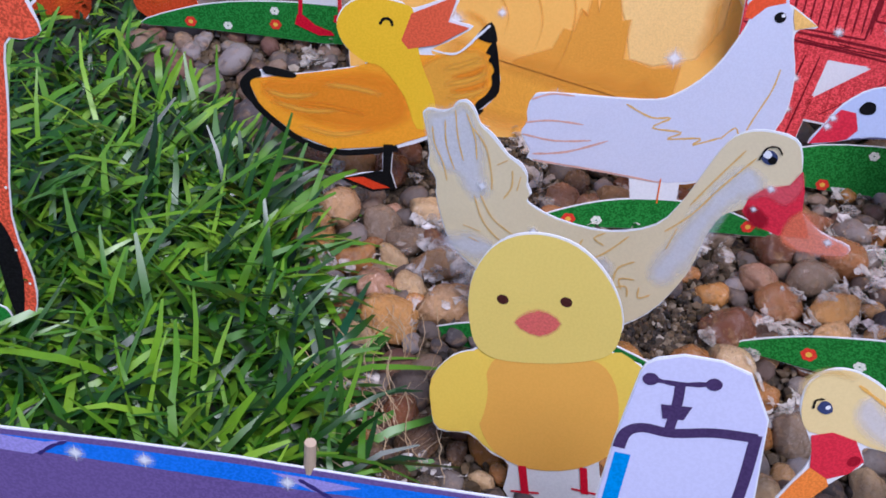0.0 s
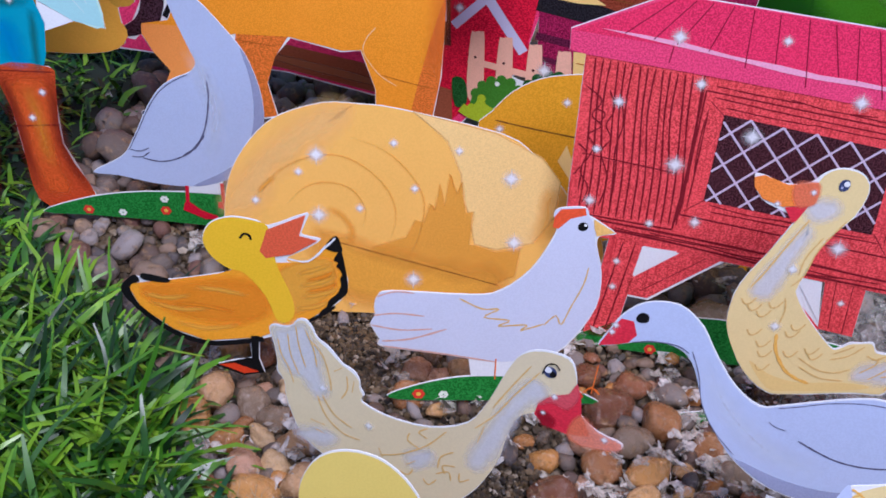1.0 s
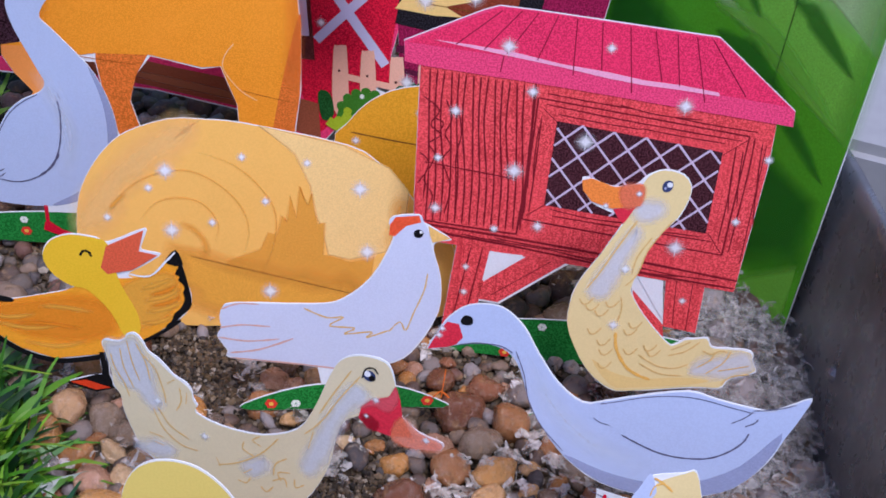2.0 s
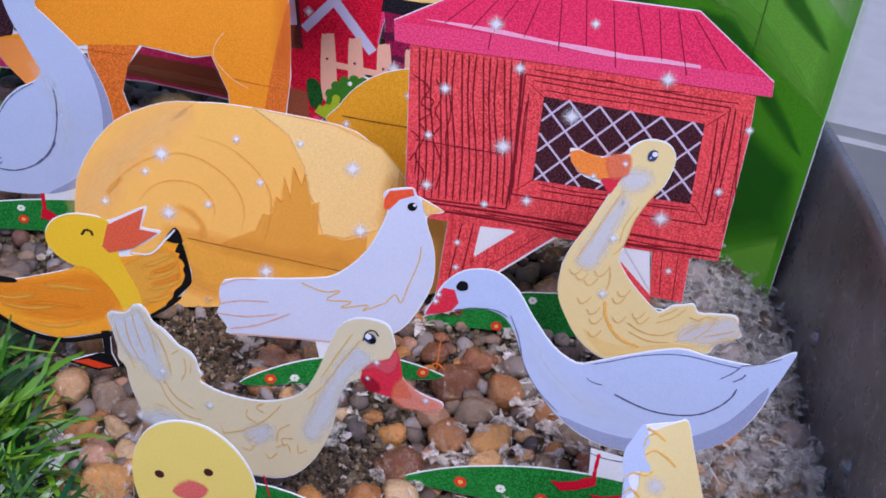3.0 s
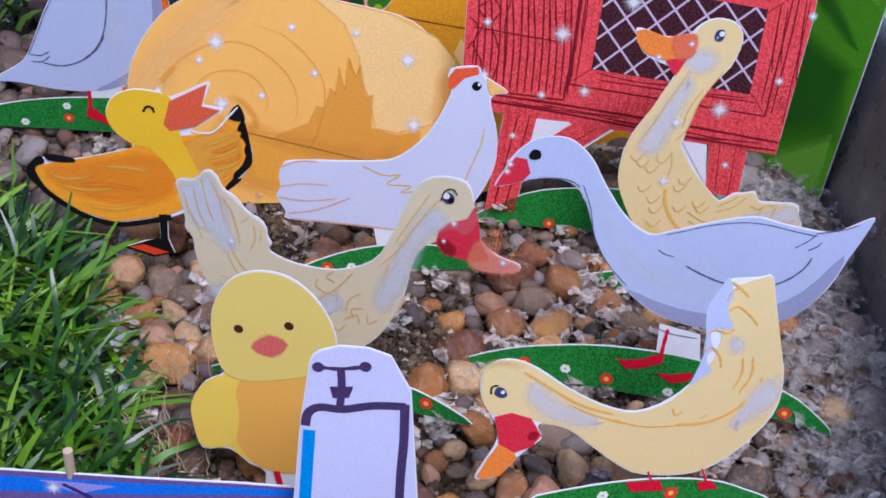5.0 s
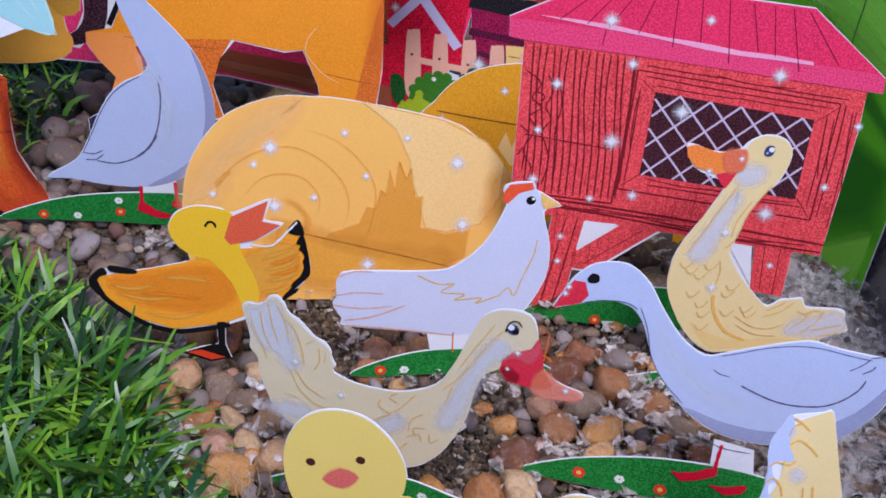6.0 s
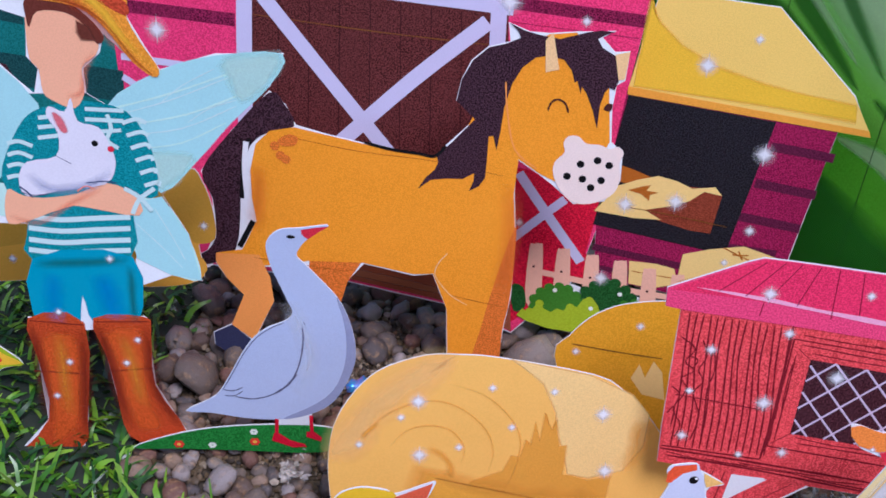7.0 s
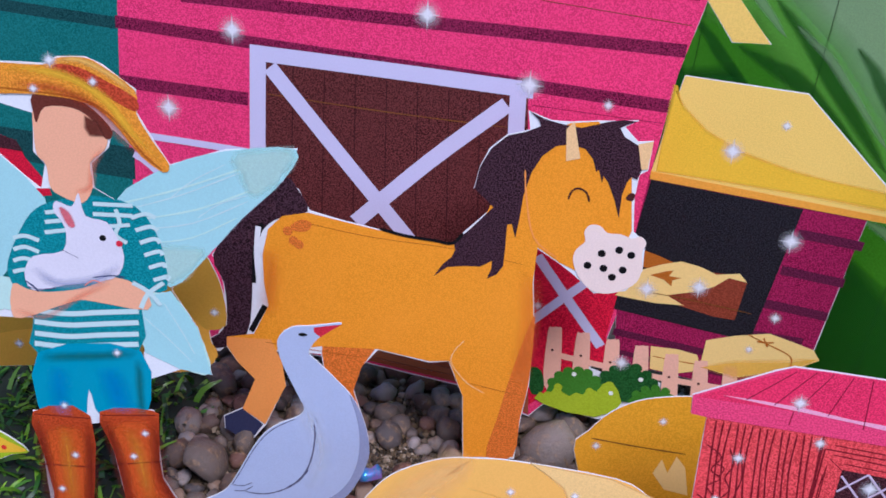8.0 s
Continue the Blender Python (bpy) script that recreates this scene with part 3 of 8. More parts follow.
# paper hay bale
s = Sheet()
s.card([(-46.1, 34.1), (-42.8, 44.1), (-36.6, 53.2), (-29.9, 58.6), (-18.3, 62.7), (-7.5, 62.9), (3.6, 62), (32.6, 56.3), (42.6, 50.1), (49.6, 42.8), (56.9, 33.1), (64.1, 25.8), (66.4, 13.4), (64.3, 0.3), (34.6, -3.2), (-10.8, -5.3), (-29.8, -3.7), (-43.2, 2.8), (-46.8, 18.2)], 0.17)
s.fill([(-46.1, 34.1), (-42.8, 44.1), (-36.6, 53.2), (-29.9, 58.6), (-18.3, 62.7), (-7.5, 62.9), (3.6, 62), (32.6, 56.3), (42.6, 50.1), (49.6, 42.8), (56.9, 33.1), (64.1, 25.8), (66.4, 13.4), (64.3, 0.3), (34.6, -3.2), (-10.8, -5.3), (-29.8, -3.7), (-43.2, 2.8), (-46.8, 18.2)], 'hay', 1)
s.spray([(7.1, 61.6), (17.5, 53.1), (22.0, 43.0), (22.6, 35.7), (24.9, 30.8), (27.3, 20.7), (33.8, 19.2), (44.4, 22.1), (49.9, 31.1), (50.7, 42.2), (44.7, 49.4), (31.0, 56.3)], 'hay_pale', 2, 1.2, 0.95)
s.spray(smoothed([(-46.4, 27.6), (-42.1, 38.6), (-31.3, 50.6), (-19.8, 60.0), (-11.0, 61.3), (-15.7, 54.3), (-30.7, 42.3), (-37.2, 30.1)]), 'hay_pale', 2, 9, 0.5)
s.spray([(6.9, 21.8), (9.3, 27.5), (11.9, 26.9), (13.5, 33.2), (14.9, 31.3), (15.9, 39.9), (17.7, 32.6), (18.8, 42.8), (21.2, 36.9), (22.3, 40.6), (23.8, 30.8), (26.1, 31.4), (25.6, 20.4), (29.1, 19.7), (33.8, 18.2), (40.9, 20.1), (39.9, 10.4), (22.1, 2.4), (-8.5, 10.1), (-2.4, 17.9)], 'hay_deep', 3, 1.4, 0.7)
s.spray(smoothed([(-17.3, 20.3), (-1.3, 15.3), (22.1, 10.3), (34.0, 9.1), (29.3, -0.3), (-1.8, -0.4), (-13.4, 4.8)]), 'hay_deep', 3, 12, 0.9)
s.band([(-36.5, 31.4), (-33.2, 38.7), (-25.0, 44.8), (-14.9, 47.1), (-6.2, 43.9), (1.0, 36.7), (3.6, 28.1), (1.7, 19.2)], 1.0, 'hay_deep', 4, 0.5)
s.band([(-28.7, 30.2), (-23.3, 36.4), (-16.5, 38.3), (-9.8, 36.6), (-5.5, 30.5), (-6.3, 24.2)], 1.0, 'hay_deep', 4, 0.5)
s.band([(-11.4, 53.2), (-0.4, 49.3), (7.8, 41.6), (11.7, 33.1), (10.4, 21.8), (6.8, 12.8)], 1.0, 'hay_deep', 4, 0.5)
s.band([(-16.9, 30.4), (-12.4, 27.9), (-9.2, 22.9), (-10.5, 17.8)], 3.5, 'hay_deep', 4, 0.6)
s.band([(-36.9, 33.8), (-35.0, 36.3), (-31.5, 39.3)], 2.2, 'hay_deep', 4, 0.7)
# the hen house's soft cast shadow, brushed into the bale's right end
s.band([(50.5, 39.8), (48.0, 36.0), (47.7, 28.5), (43.8, 22.1)], 9, 'hay_end_shade', 4, 0.5)
s.line([(-13.9, 19.1), (-1.3, 16.0), (16.2, 11.8), (35.2, 7.1)], 0.3, 'crease', 4)
s.stars([(-20, 46.9), (-19.1, 27.7), (36.4, 42.6), (9.6, 7.6), (38.9, 21.9)], 3.40, 5)
s.stars([(2.1, 51.8), (-7.1, 30.6), (8.7, 37.9), (-37.6, 31.5), (20.9, 50.5), (-25.1, 41.3)], 1.80, 5)
s.done('paper_hay_bale', pose(0.0300, 0.2619, 0, -9.1, 0, -3.8), 'round golden printed paper hay bale cutout standing in gravel', 'hay bale', 'paper hay bales')

# paper hay bale
s = Sheet()
s.card([(-30.3, 33), (-26.3, 40.9), (-20.3, 48.3), (-12.3, 53.4), (-3.2, 55.7), (6.1, 56.5), (17.4, 55.4), (33.2, 50.1), (50.7, 36.1), (62, 16.5), (68.3, -6.8), (58.4, -19.9), (34, -21.6), (2.1, -11.3), (-19.6, 6.4)], 0.17)
s.fill([(-30.3, 33), (-26.3, 40.9), (-20.3, 48.3), (-12.3, 53.4), (-3.2, 55.7), (6.1, 56.5), (17.4, 55.4), (33.2, 50.1), (50.7, 36.1), (62, 16.5), (68.3, -6.8), (58.4, -19.9), (34, -21.6), (2.1, -11.3), (-19.6, 6.4)], 'hay_amber', 1)
s.line([(-25.1, 38.1), (-10.6, 36), (5.9, 34.2)], 0.57, 'crease', 2)
s.stars([(-3.1, 46.4), (-23.4, 35.2)], 1.91, 3)
s.fill([(-3.8, 25.8), (-1.5, 31.6), (1, 26.2), (3.1, 33), (6.5, 28.8), (8.8, 17.6), (0.8, 19.4)], 'hay_pale', 2, False)
s.done('paper_hay_bale', pose(0.0900, 0.2985, 0, -5.6, 0, -8.5), 'round golden printed paper hay bale cutout leaning behind the hen house', 'hay bale', 'paper hay bales')

# paper hay bale
s = Sheet()
s.card([(-46.8, 53.1), (-34.8, 58.1), (-14.9, 67.9), (9.9, 75.6), (28.7, 80.8), (33.2, 76.9), (36.5, 66.4), (37, 54.5), (31.2, 51.9), (32.6, 39.6), (20.7, 34.8), (-2.7, 34.1), (-24, 35.2), (-49.2, 35)], 0.17)
s.fill([(-46.8, 53.1), (-34.8, 58.1), (-14.9, 67.9), (9.9, 75.6), (28.7, 80.8), (33.2, 76.9), (36.5, 66.4), (37, 54.5), (31.2, 51.9), (32.6, 39.6), (20.7, 34.8), (-2.7, 34.1), (-24, 35.2), (-49.2, 35)], 'hay_deep', 0)
s.fill([(-46.8, 53.1), (-34.8, 58.1), (-14.9, 67.9), (9.9, 75.6), (28.7, 80.8), (33.2, 76.9), (36.5, 66.4), (37, 54.5), (30.2, 52.5), (23.8, 57), (-1, 55.7), (-21, 45.6), (-48.6, 39.6)], 'hay_dim', 1)
s.fill([(-48, 44.1), (-28.2, 49.7), (-1.2, 52.3), (23.4, 50.4), (32.5, 46.4), (32.6, 40.1), (20.7, 35.5), (-2.6, 34.8), (-23.9, 35.9), (-49.1, 35.7)], 'hay_deep', 2)
s.stars([(-33.7, 43.4), (33.4, 59.3)], 2.08, 3)
s.done('paper_hay_bale', pose(-0.0900, 0.3488, 0, -5.7, 0, -6.8), 'golden printed paper hay bale cutout standing in grass behind the farmer', 'hay bale', 'paper hay bales')

# paper hen house
thing = tagged(new('paper_hen_house'), 'red wooden hen house printed on cut paper with pink roof', 'hen house', 'paper farm cutouts')
thing.matrix_basis = pose(0.1350, 0.2389, 0, -5.3, 0, -13.7)
s = Sheet()
s.base([(-47.6, -5.3), (-41.7, 0.6), (-28.2, 7.4), (-7.6, 10.3), (9.8, 10), (34.5, 6.9), (33.6, 2.7), (13.4, -1.9), (-0.3, -4.7), (-23.4, -5.5)], [(-24.9, -4), (3.9, 3.1)], [(-14.5, 7)])
s.part('grass_base', thing, 'green printed grass strip with flowers')
s = Sheet()
s.card([(-42.3, 33.2), (-32.3, 32.4), (-36.2, -1.8), (-45.4, -2.5)], 0.17, False)
s.fill([(-42.3, 33.2), (-32.3, 32.4), (-36.2, -1.8), (-45.4, -2.5)], 'barn_red', 1, False)
s.line([(-38.2, 31.7), (-40.7, 14), (-43, -1.6)], 0.49, 'wood_line', 2)
s.line([(-34.8, 31.7), (-37.4, 12.3), (-39.5, -1.2)], 0.49, 'wood_line', 2)
s.stars([(-39.2, 24.9), (-39.1, 16.1)], 1.56, 3)
s.part('leg', thing, '')
s = Sheet()
s.card([(18.8, 30.6), (30.3, 29.6), (30.5, 12), (20.7, 12.9)], 0.17, False)
s.fill([(18.8, 30.6), (30.3, 29.6), (30.5, 12), (20.7, 12.9)], 'barn_red', 1, False)
s.line([(22, 29.1), (23.4, 13.6)], 0.46, 'wood_line', 2)
s.line([(26.8, 28.6), (27.5, 12.5)], 0.46, 'wood_line', 2)
s.stars([(24.8, 22.6)], 1.53, 3)
s.part('leg', thing, '')
s = Sheet()
s.card([(-33.6, 32.3), (-8.1, 30.8), (-28.1, 13), (-35.7, 13.3)], -0.50, False)
s.fill([(-21.2, 31.5), (-9.7, 30.9), (-28.7, 13.9), (-35, 14.2), (-34.7, 19.5)], 'barn_red', 1, False)
s.fill([(-32.7, 31.1), (-22.8, 31.2), (-34, 20.8)], 'paper', 2, False)
s.line([(-14.5, 30.3), (-31, 16.1)], 0.45, 'wood_line', 2)
s.part('brace', thing, 'red diagonal brace with white paper edge')
s = Sheet()
s.card([(9.1, 29.2), (18.4, 28.5), (21.8, 7.2), (20.5, 6.9), (10, 22.2)], -0.20, False)
s.fill([(10.2, 24.2), (20.6, 13.5), (21.7, 7.5), (20.5, 7.3), (10.5, 21.7)], 'barn_red', 1, False)
s.fill([(10.8, 28.8), (18.1, 28.4), (20.3, 15)], 'paper', 2, False)
s.part('brace', thing, 'red diagonal brace with white paper edge')
s = Sheet()
s.card([(-56.4, 87.2), (39.5, 81.3), (39.9, 69), (38.7, 27.7), (-44.3, 31.9), (-55.2, 32.6), (-55.8, 46.6)], 0.17, False)
s.fill([(-56.4, 87.2), (39.5, 81.3), (39.9, 69), (38.7, 27.7), (-44.3, 31.9), (-55.2, 32.6), (-55.8, 46.6)], 'barn_red', 1, False)
s.line([(-53.7, 85.8), (-53.2, 72.7), (-52.2, 53.9), (-52.2, 39)], 0.53, 'wood_line', 2)
s.line([(-51.7, 85.7), (-51.6, 72.5), (-50.1, 53.9), (-50.1, 39)], 0.53, 'wood_line', 2)
s.line([(-49.7, 85.6), (-50, 72.4), (-48, 53.9), (-47.9, 39.1)], 0.53, 'wood_line', 2)
s.line([(-47.7, 85.4), (-47.1, 72.4), (-45.9, 53.9), (-45.8, 39.1)], 0.53, 'wood_line', 2)
s.line([(-45.8, 85.3), (-45.5, 72.2), (-43.8, 53.9), (-43.7, 39.2)], 0.53, 'wood_line', 2)
s.line([(-43.8, 85.2), (-43.9, 72), (-41.8, 53.8), (-41.6, 39.2)], 0.53, 'wood_line', 2)
s.line([(-41.8, 85.1), (-41, 72), (-39.7, 53.8), (-39.5, 39.2)], 0.53, 'wood_line', 2)
s.line([(-39.8, 85), (-39.4, 71.9), (-37.6, 53.8), (-37.3, 39.3)], 0.53, 'wood_line', 2)
s.line([(-37.8, 84.9), (-37.9, 71.7), (-35.6, 53.8), (-35.2, 39.3)], 0.53, 'wood_line', 2)
s.line([(-35.9, 84.8), (-34.9, 71.7), (-33.5, 53.8), (-33.1, 39.4)], 0.53, 'wood_line', 2)
s.line([(-33.9, 84.7), (-33.4, 71.5), (-31.4, 53.8), (-31, 39.4)], 0.53, 'wood_line', 2)
s.line([(-31.9, 84.5), (-31.8, 71.4), (-29.4, 53.8), (-28.9, 39.5)], 0.53, 'wood_line', 2)
s.line([(-30, 84.4), (-28.9, 71.4), (-27.3, 53.8), (-26.8, 39.5)], 0.53, 'wood_line', 2)
s.line([(-28, 84.3), (-27.3, 71.2), (-25.3, 53.8), (-24.7, 39.5)], 0.53, 'wood_line', 2)
s.line([(-55.1, 37.8), (-25.1, 36.5), (7.4, 34.3), (39, 31.6)], 0.76, 'wood_line', 3)
s.line([(-52.9, 35.5), (-24.8, 33.8), (8.1, 30.6), (38.4, 29)], 0.65, 'wood_line', 3)
s.line([(-25, 85.3), (-24.5, 56.7), (-25.6, 38)], 0.88, 'wood_line', 3)
s.line([(-54.8, 38.9), (-25.6, 38)], 0.88, 'wood_line', 3)
s.line([(-53.5, 57.7), (-27.6, 55.7)], 0.63, 'wood_line', 3)
s.stars([(-49.8, 59.6), (-32.1, 39), (39.6, 70.6), (34.7, 50.7)], 1.55, 6)
s.part('wall', thing, 'red printed timber wall')
s = Sheet()
s.fill([(-23.9, 80.9), (33.3, 76.8), (33, 39.5), (-24.4, 43.2)], 'barn_red', 2, False)
s.line([(-23.9, 80.9), (33.3, 76.8)], 0.81, 'wood_line', 3)
s.line([(33.3, 76.8), (33, 39.5)], 0.85, 'wood_line', 3)
s.line([(33, 39.5), (-24.4, 43.2)], 0.86, 'wood_line', 3)
s.line([(-24.4, 43.2), (-23.9, 80.9)], 0.81, 'wood_line', 3)
s.line([(-22, 77.9), (-17.6, 74)], 0.41, 'wood_line', 3)
s.line([(32.9, 75.5), (27.4, 70.5)], 0.41, 'wood_line', 3)
s.line([(32.3, 40.3), (28, 46)], 0.42, 'wood_line', 3)
s.line([(-23.7, 44.2), (-18.7, 48.6)], 0.43, 'wood_line', 3)
s.line([(-21.4, 79.3), (-0.1, 77.3), (31.5, 75.2)], 0.41, 'wood_line', 3)
s.line([(-22.4, 75.5), (-22.5, 58.8), (-22.8, 45.8)], 0.43, 'wood_line', 3)
s.line([(-16.3, 45.4), (5.7, 44.3), (29.3, 43.5)], 0.42, 'wood_line', 3)
s.line([(30.4, 73.4), (31.2, 59.9), (31.1, 43.8)], 0.42, 'wood_line', 3)
s.line([(34.8, 76.6), (35.1, 65.7), (34.6, 40.7)], 0.43, 'wood_line', 3)
s.line([(38.2, 74.6), (38.4, 37.6)], 0.43, 'wood_line', 3)
s.line([(-53, 36.8), (-41.3, 35.1), (-28.2, 35.3)], 0.35, 'wood_line', 3)
s.line([(-31.6, 35.9), (-20.1, 34.9), (-7, 34.4)], 0.35, 'wood_line', 3)
s.line([(-10.1, 33.3), (1.4, 32), (14.3, 31.8)], 0.35, 'wood_line', 3)
s.line([(9.4, 32.3), (20.8, 31), (33.6, 30.9)], 0.35, 'wood_line', 3)
s.line([(-41.4, 35.8), (-29.8, 34.8), (-16.7, 34.3)], 0.35, 'wood_line', 3)
s.line([(-18.4, 34.8), (-6.8, 33.1), (6, 33.3)], 0.35, 'wood_line', 3)
s.line([(1.3, 32.3), (12.9, 30.6), (25.6, 30.9)], 0.35, 'wood_line', 3)
s.line([(-21.6, 82.5), (-10.9, 81.6), (1.1, 80.9)], 0.32, 'wood_line', 3)
s.line([(-2.3, 81.6), (8.4, 80), (20.1, 80)], 0.32, 'wood_line', 3)
s.line([(12.8, 79.8), (23.3, 78.9), (35.2, 78.3)], 0.32, 'wood_line', 3)
s.line([(-18, 76.8), (-7.3, 75.8), (4.8, 75.2)], 0.32, 'wood_line', 3)
s.line([(4.7, 75.5), (15.3, 74.6), (27.3, 74)], 0.32, 'wood_line', 3)
s.line([(-17, 47.5), (-5.7, 46.1), (7, 46)], 0.34, 'wood_line', 3)
s.line([(2.2, 46.1), (13.5, 44.8), (26, 44.6)], 0.34, 'wood_line', 3)
s.line([(30.6, 69.3), (31.1, 60.8), (32.1, 53)], 0.34, 'wood_line', 3)
s.line([(32.5, 72.1), (33, 63.7), (34, 56)], 0.34, 'wood_line', 3)
s.line([(37.1, 75.2), (37.7, 66.9), (38.7, 59.3)], 0.32, 'wood_line', 3)
s.line([(38, 66.1), (38.6, 57.6), (39.7, 49.7)], 0.34, 'wood_line', 3)
s.line([(-23.9, 69.8), (-24.2, 61.1), (-23.9, 53.2)], 0.34, 'wood_line', 3)
s.line([(-24, 62), (-24.2, 53.2), (-24, 45.1)], 0.35, 'wood_line', 3)
s.line([(-22.8, 72.5), (-23, 63.9), (-22.7, 56.1)], 0.34, 'wood_line', 3)
s.line([(-54.9, 77.5), (-50.4, 74.0), (-52.5, 69.4), (-49.5, 66.6), (-52.7, 63.5), (-50.7, 60.3), (-52.3, 55.1)], 0.42, 'wood_line', 3)
s.line([(-48.7, 77.3), (-46.7, 72.0), (-48.3, 67.1), (-46.4, 63.2), (-48.5, 58.7), (-45.7, 51.0), (-46.9, 41.8)], 0.42, 'wood_line', 3)
s.line([(-45.2, 75.0), (-43.8, 67.7), (-44.8, 60.9), (-44.2, 52.2), (-43.7, 41.2)], 0.42, 'wood_line', 3)
s.line([(-55.0, 60.5), (-52.3, 57.8), (-53.3, 52.0), (-50.6, 47.3), (-51.7, 42.2)], 0.42, 'wood_line', 3)
s.line([(-55.1, 50.7), (-53.1, 53.4), (-53.2, 46.0)], 0.42, 'wood_line', 3)
s.line([(-51.5, 71.4), (-49.1, 70.4), (-50.0, 67.7), (-51.8, 68.6)], 0.42, 'wood_line', 3)
s.stars([(-28.2, 58.3), (19.8, 40.1), (-9.7, 69.6)], 3.36, 6)
s.stars([(-45.9, 74.4), (-25.6, 82.5), (-19.8, 41.5), (-49.5, 43.5)], 2.26, 6)
s.stars([(-49.8, 59.6), (-32.1, 39), (39.6, 70.6), (34.7, 50.7)], 1.55, 6)
s.part('window_frame', thing, 'red mitred window frame')
s = Sheet()
s.fill([(-18.1, 74.8), (27.2, 71.3), (27.3, 45.9), (-18.7, 48.6)], 'dark_plum', 4, False)
s.line([(-18.5, 53.7), (-13.9, 48.3)], 1.15, 'mesh_white', 5)
s.line([(-18.3, 63.6), (-5, 47.9)], 1.15, 'mesh_white', 5)
s.line([(-17.9, 72.8), (3.8, 47.3)], 1.15, 'mesh_white', 5)
s.line([(-11, 74.3), (12.6, 46.9)], 1.15, 'mesh_white', 5)
s.line([(-2.3, 73.5), (21.4, 46.3)], 1.15, 'mesh_white', 5)
s.line([(6.4, 73), (27.2, 49.4)], 1.15, 'mesh_white', 5)
s.line([(15.2, 72.2), (27, 58.9)], 1.15, 'mesh_white', 5)
s.line([(23.9, 71.5), (27.2, 67.9)], 1.15, 'mesh_white', 5)
s.line([(-11, 74.3), (-18.1, 67.4)], 1.15, 'mesh_white', 5)
s.line([(-2.3, 73.5), (-18.4, 57.8)], 1.15, 'mesh_white', 5)
s.line([(6.4, 73), (-18.1, 48.6)], 1.15, 'mesh_white', 5)
s.line([(15.2, 72.2), (-9.1, 48.1)], 1.15, 'mesh_white', 5)
s.line([(23.9, 71.5), (-0.2, 47.6)], 1.15, 'mesh_white', 5)
s.line([(27, 65.7), (8.7, 47)], 1.15, 'mesh_white', 5)
s.line([(27.1, 56.3), (17.5, 46.5)], 1.15, 'mesh_white', 5)
s.part('window', thing, 'dark opening with white wire mesh')
s = Sheet()
s.card([(-61.1, 92.9), (-40.9, 103.5), (-36.7, 105.2), (-27.9, 105.1), (20.4, 103.2), (43.4, 85.4), (43.8, 81), (19.6, 82.4), (-16.2, 84.6), (-56.4, 86.4), (-60.7, 87)], 0.17, False)
s.fill([(-61.1, 92.9), (-40.9, 103.5), (-36.7, 105.2), (-27.9, 105.1), (20.4, 103.2), (43.4, 85.4), (43.8, 81), (19.6, 82.4), (-16.2, 84.6), (-56.4, 86.4), (-60.7, 87)], 'roof_pink', 5, False)
s.fill([(-60.3, 92.6), (-50.6, 97.7), (-36.6, 104.8), (-27.9, 104.8), (20.2, 102.8), (41.9, 86.5), (18.5, 88), (-15.6, 90.5), (-34.3, 91.7)], 'roof_rose', 6, False)
s.fill([(-53.6, 94.1), (-42.8, 93.8), (-31.7, 93.1), (-18.9, 91.3), (-6.3, 90.5), (3.0, 89.4), (12.6, 89.2), (23.0, 88.3), (23.3, 87.3), (12.9, 87.8), (3.0, 88.0), (-5.9, 88.7), (-18.8, 90.4), (-31.5, 91.7), (-42.7, 92.9)], 'roof_light', 7, False)
s.line([(-35.8, 104.1), (-47.2, 93.5)], 0.5, 'roof_line', 7)
s.line([(-30.8, 104.5), (-39.7, 92.9)], 0.5, 'roof_line', 7)
s.line([(-26.4, 104.5), (-33.6, 92.4)], 0.5, 'roof_line', 7)
s.line([(-21.3, 104.4), (-25.4, 91.6)], 0.5, 'roof_line', 7)
s.line([(-16.3, 104.2), (-15.6, 88.5)], 0.5, 'roof_line', 7)
s.line([(-9.7, 103.8), (-8.3, 90.7)], 0.5, 'roof_line', 7)
s.line([(-2.5, 103.5), (0.4, 85.5)], 0.5, 'roof_line', 7)
s.line([(4, 103.1), (7.7, 89.7)], 0.5, 'roof_line', 7)
s.line([(9.7, 102.9), (12.5, 88.8)], 0.5, 'roof_line', 7)
s.line([(14.7, 102.7), (19.8, 85)], 0.5, 'roof_line', 7)
s.line([(19, 102.3), (30, 88)], 0.5, 'roof_line', 7)
s.line([(-34.3, 91.7), (-34.8, 87.2)], 0.5, 'roof_line', 7)
s.stars([(-33.2, 94.5), (15.1, 83.4)], 2.96, 8)
s.stars([(-6.5, 97.2)], 1.89, 8)
s.part('roof', thing, 'pink printed plank roof')

# paper duck
s = Sheet()
s.card([(-33.9, 30.2), (-31.3, 32.7), (-23, 32.6), (-9.1, 36.2), (-5.7, 37.7), (-10.1, 40.7), (-12.3, 44.9), (-12.2, 48.7), (-9.6, 52.4), (-4.4, 54.4), (2.1, 53.8), (4.9, 52.7), (14.9, 57.5), (14.3, 53.4), (13.6, 50.8), (18.5, 49.8), (14.6, 46.2), (9.9, 43.1), (10.4, 41.7), (15.1, 42.7), (22.2, 51), (24.3, 43), (25.7, 35), (21.9, 28.7), (13.1, 21.2), (2.7, 15.5), (-13.1, 12.4), (-22.1, 15.4), (-30.5, 21.7), (-33.7, 26.5)], -0.22)
s.card([(-1, 16.3), (1.5, 16.6), (1.2, 8.6), (2.7, 3.9), (-3.1, 2.1), (-11.4, 4.9), (-5.8, 7.1), (-0.7, 8.4)], 0.17, False)
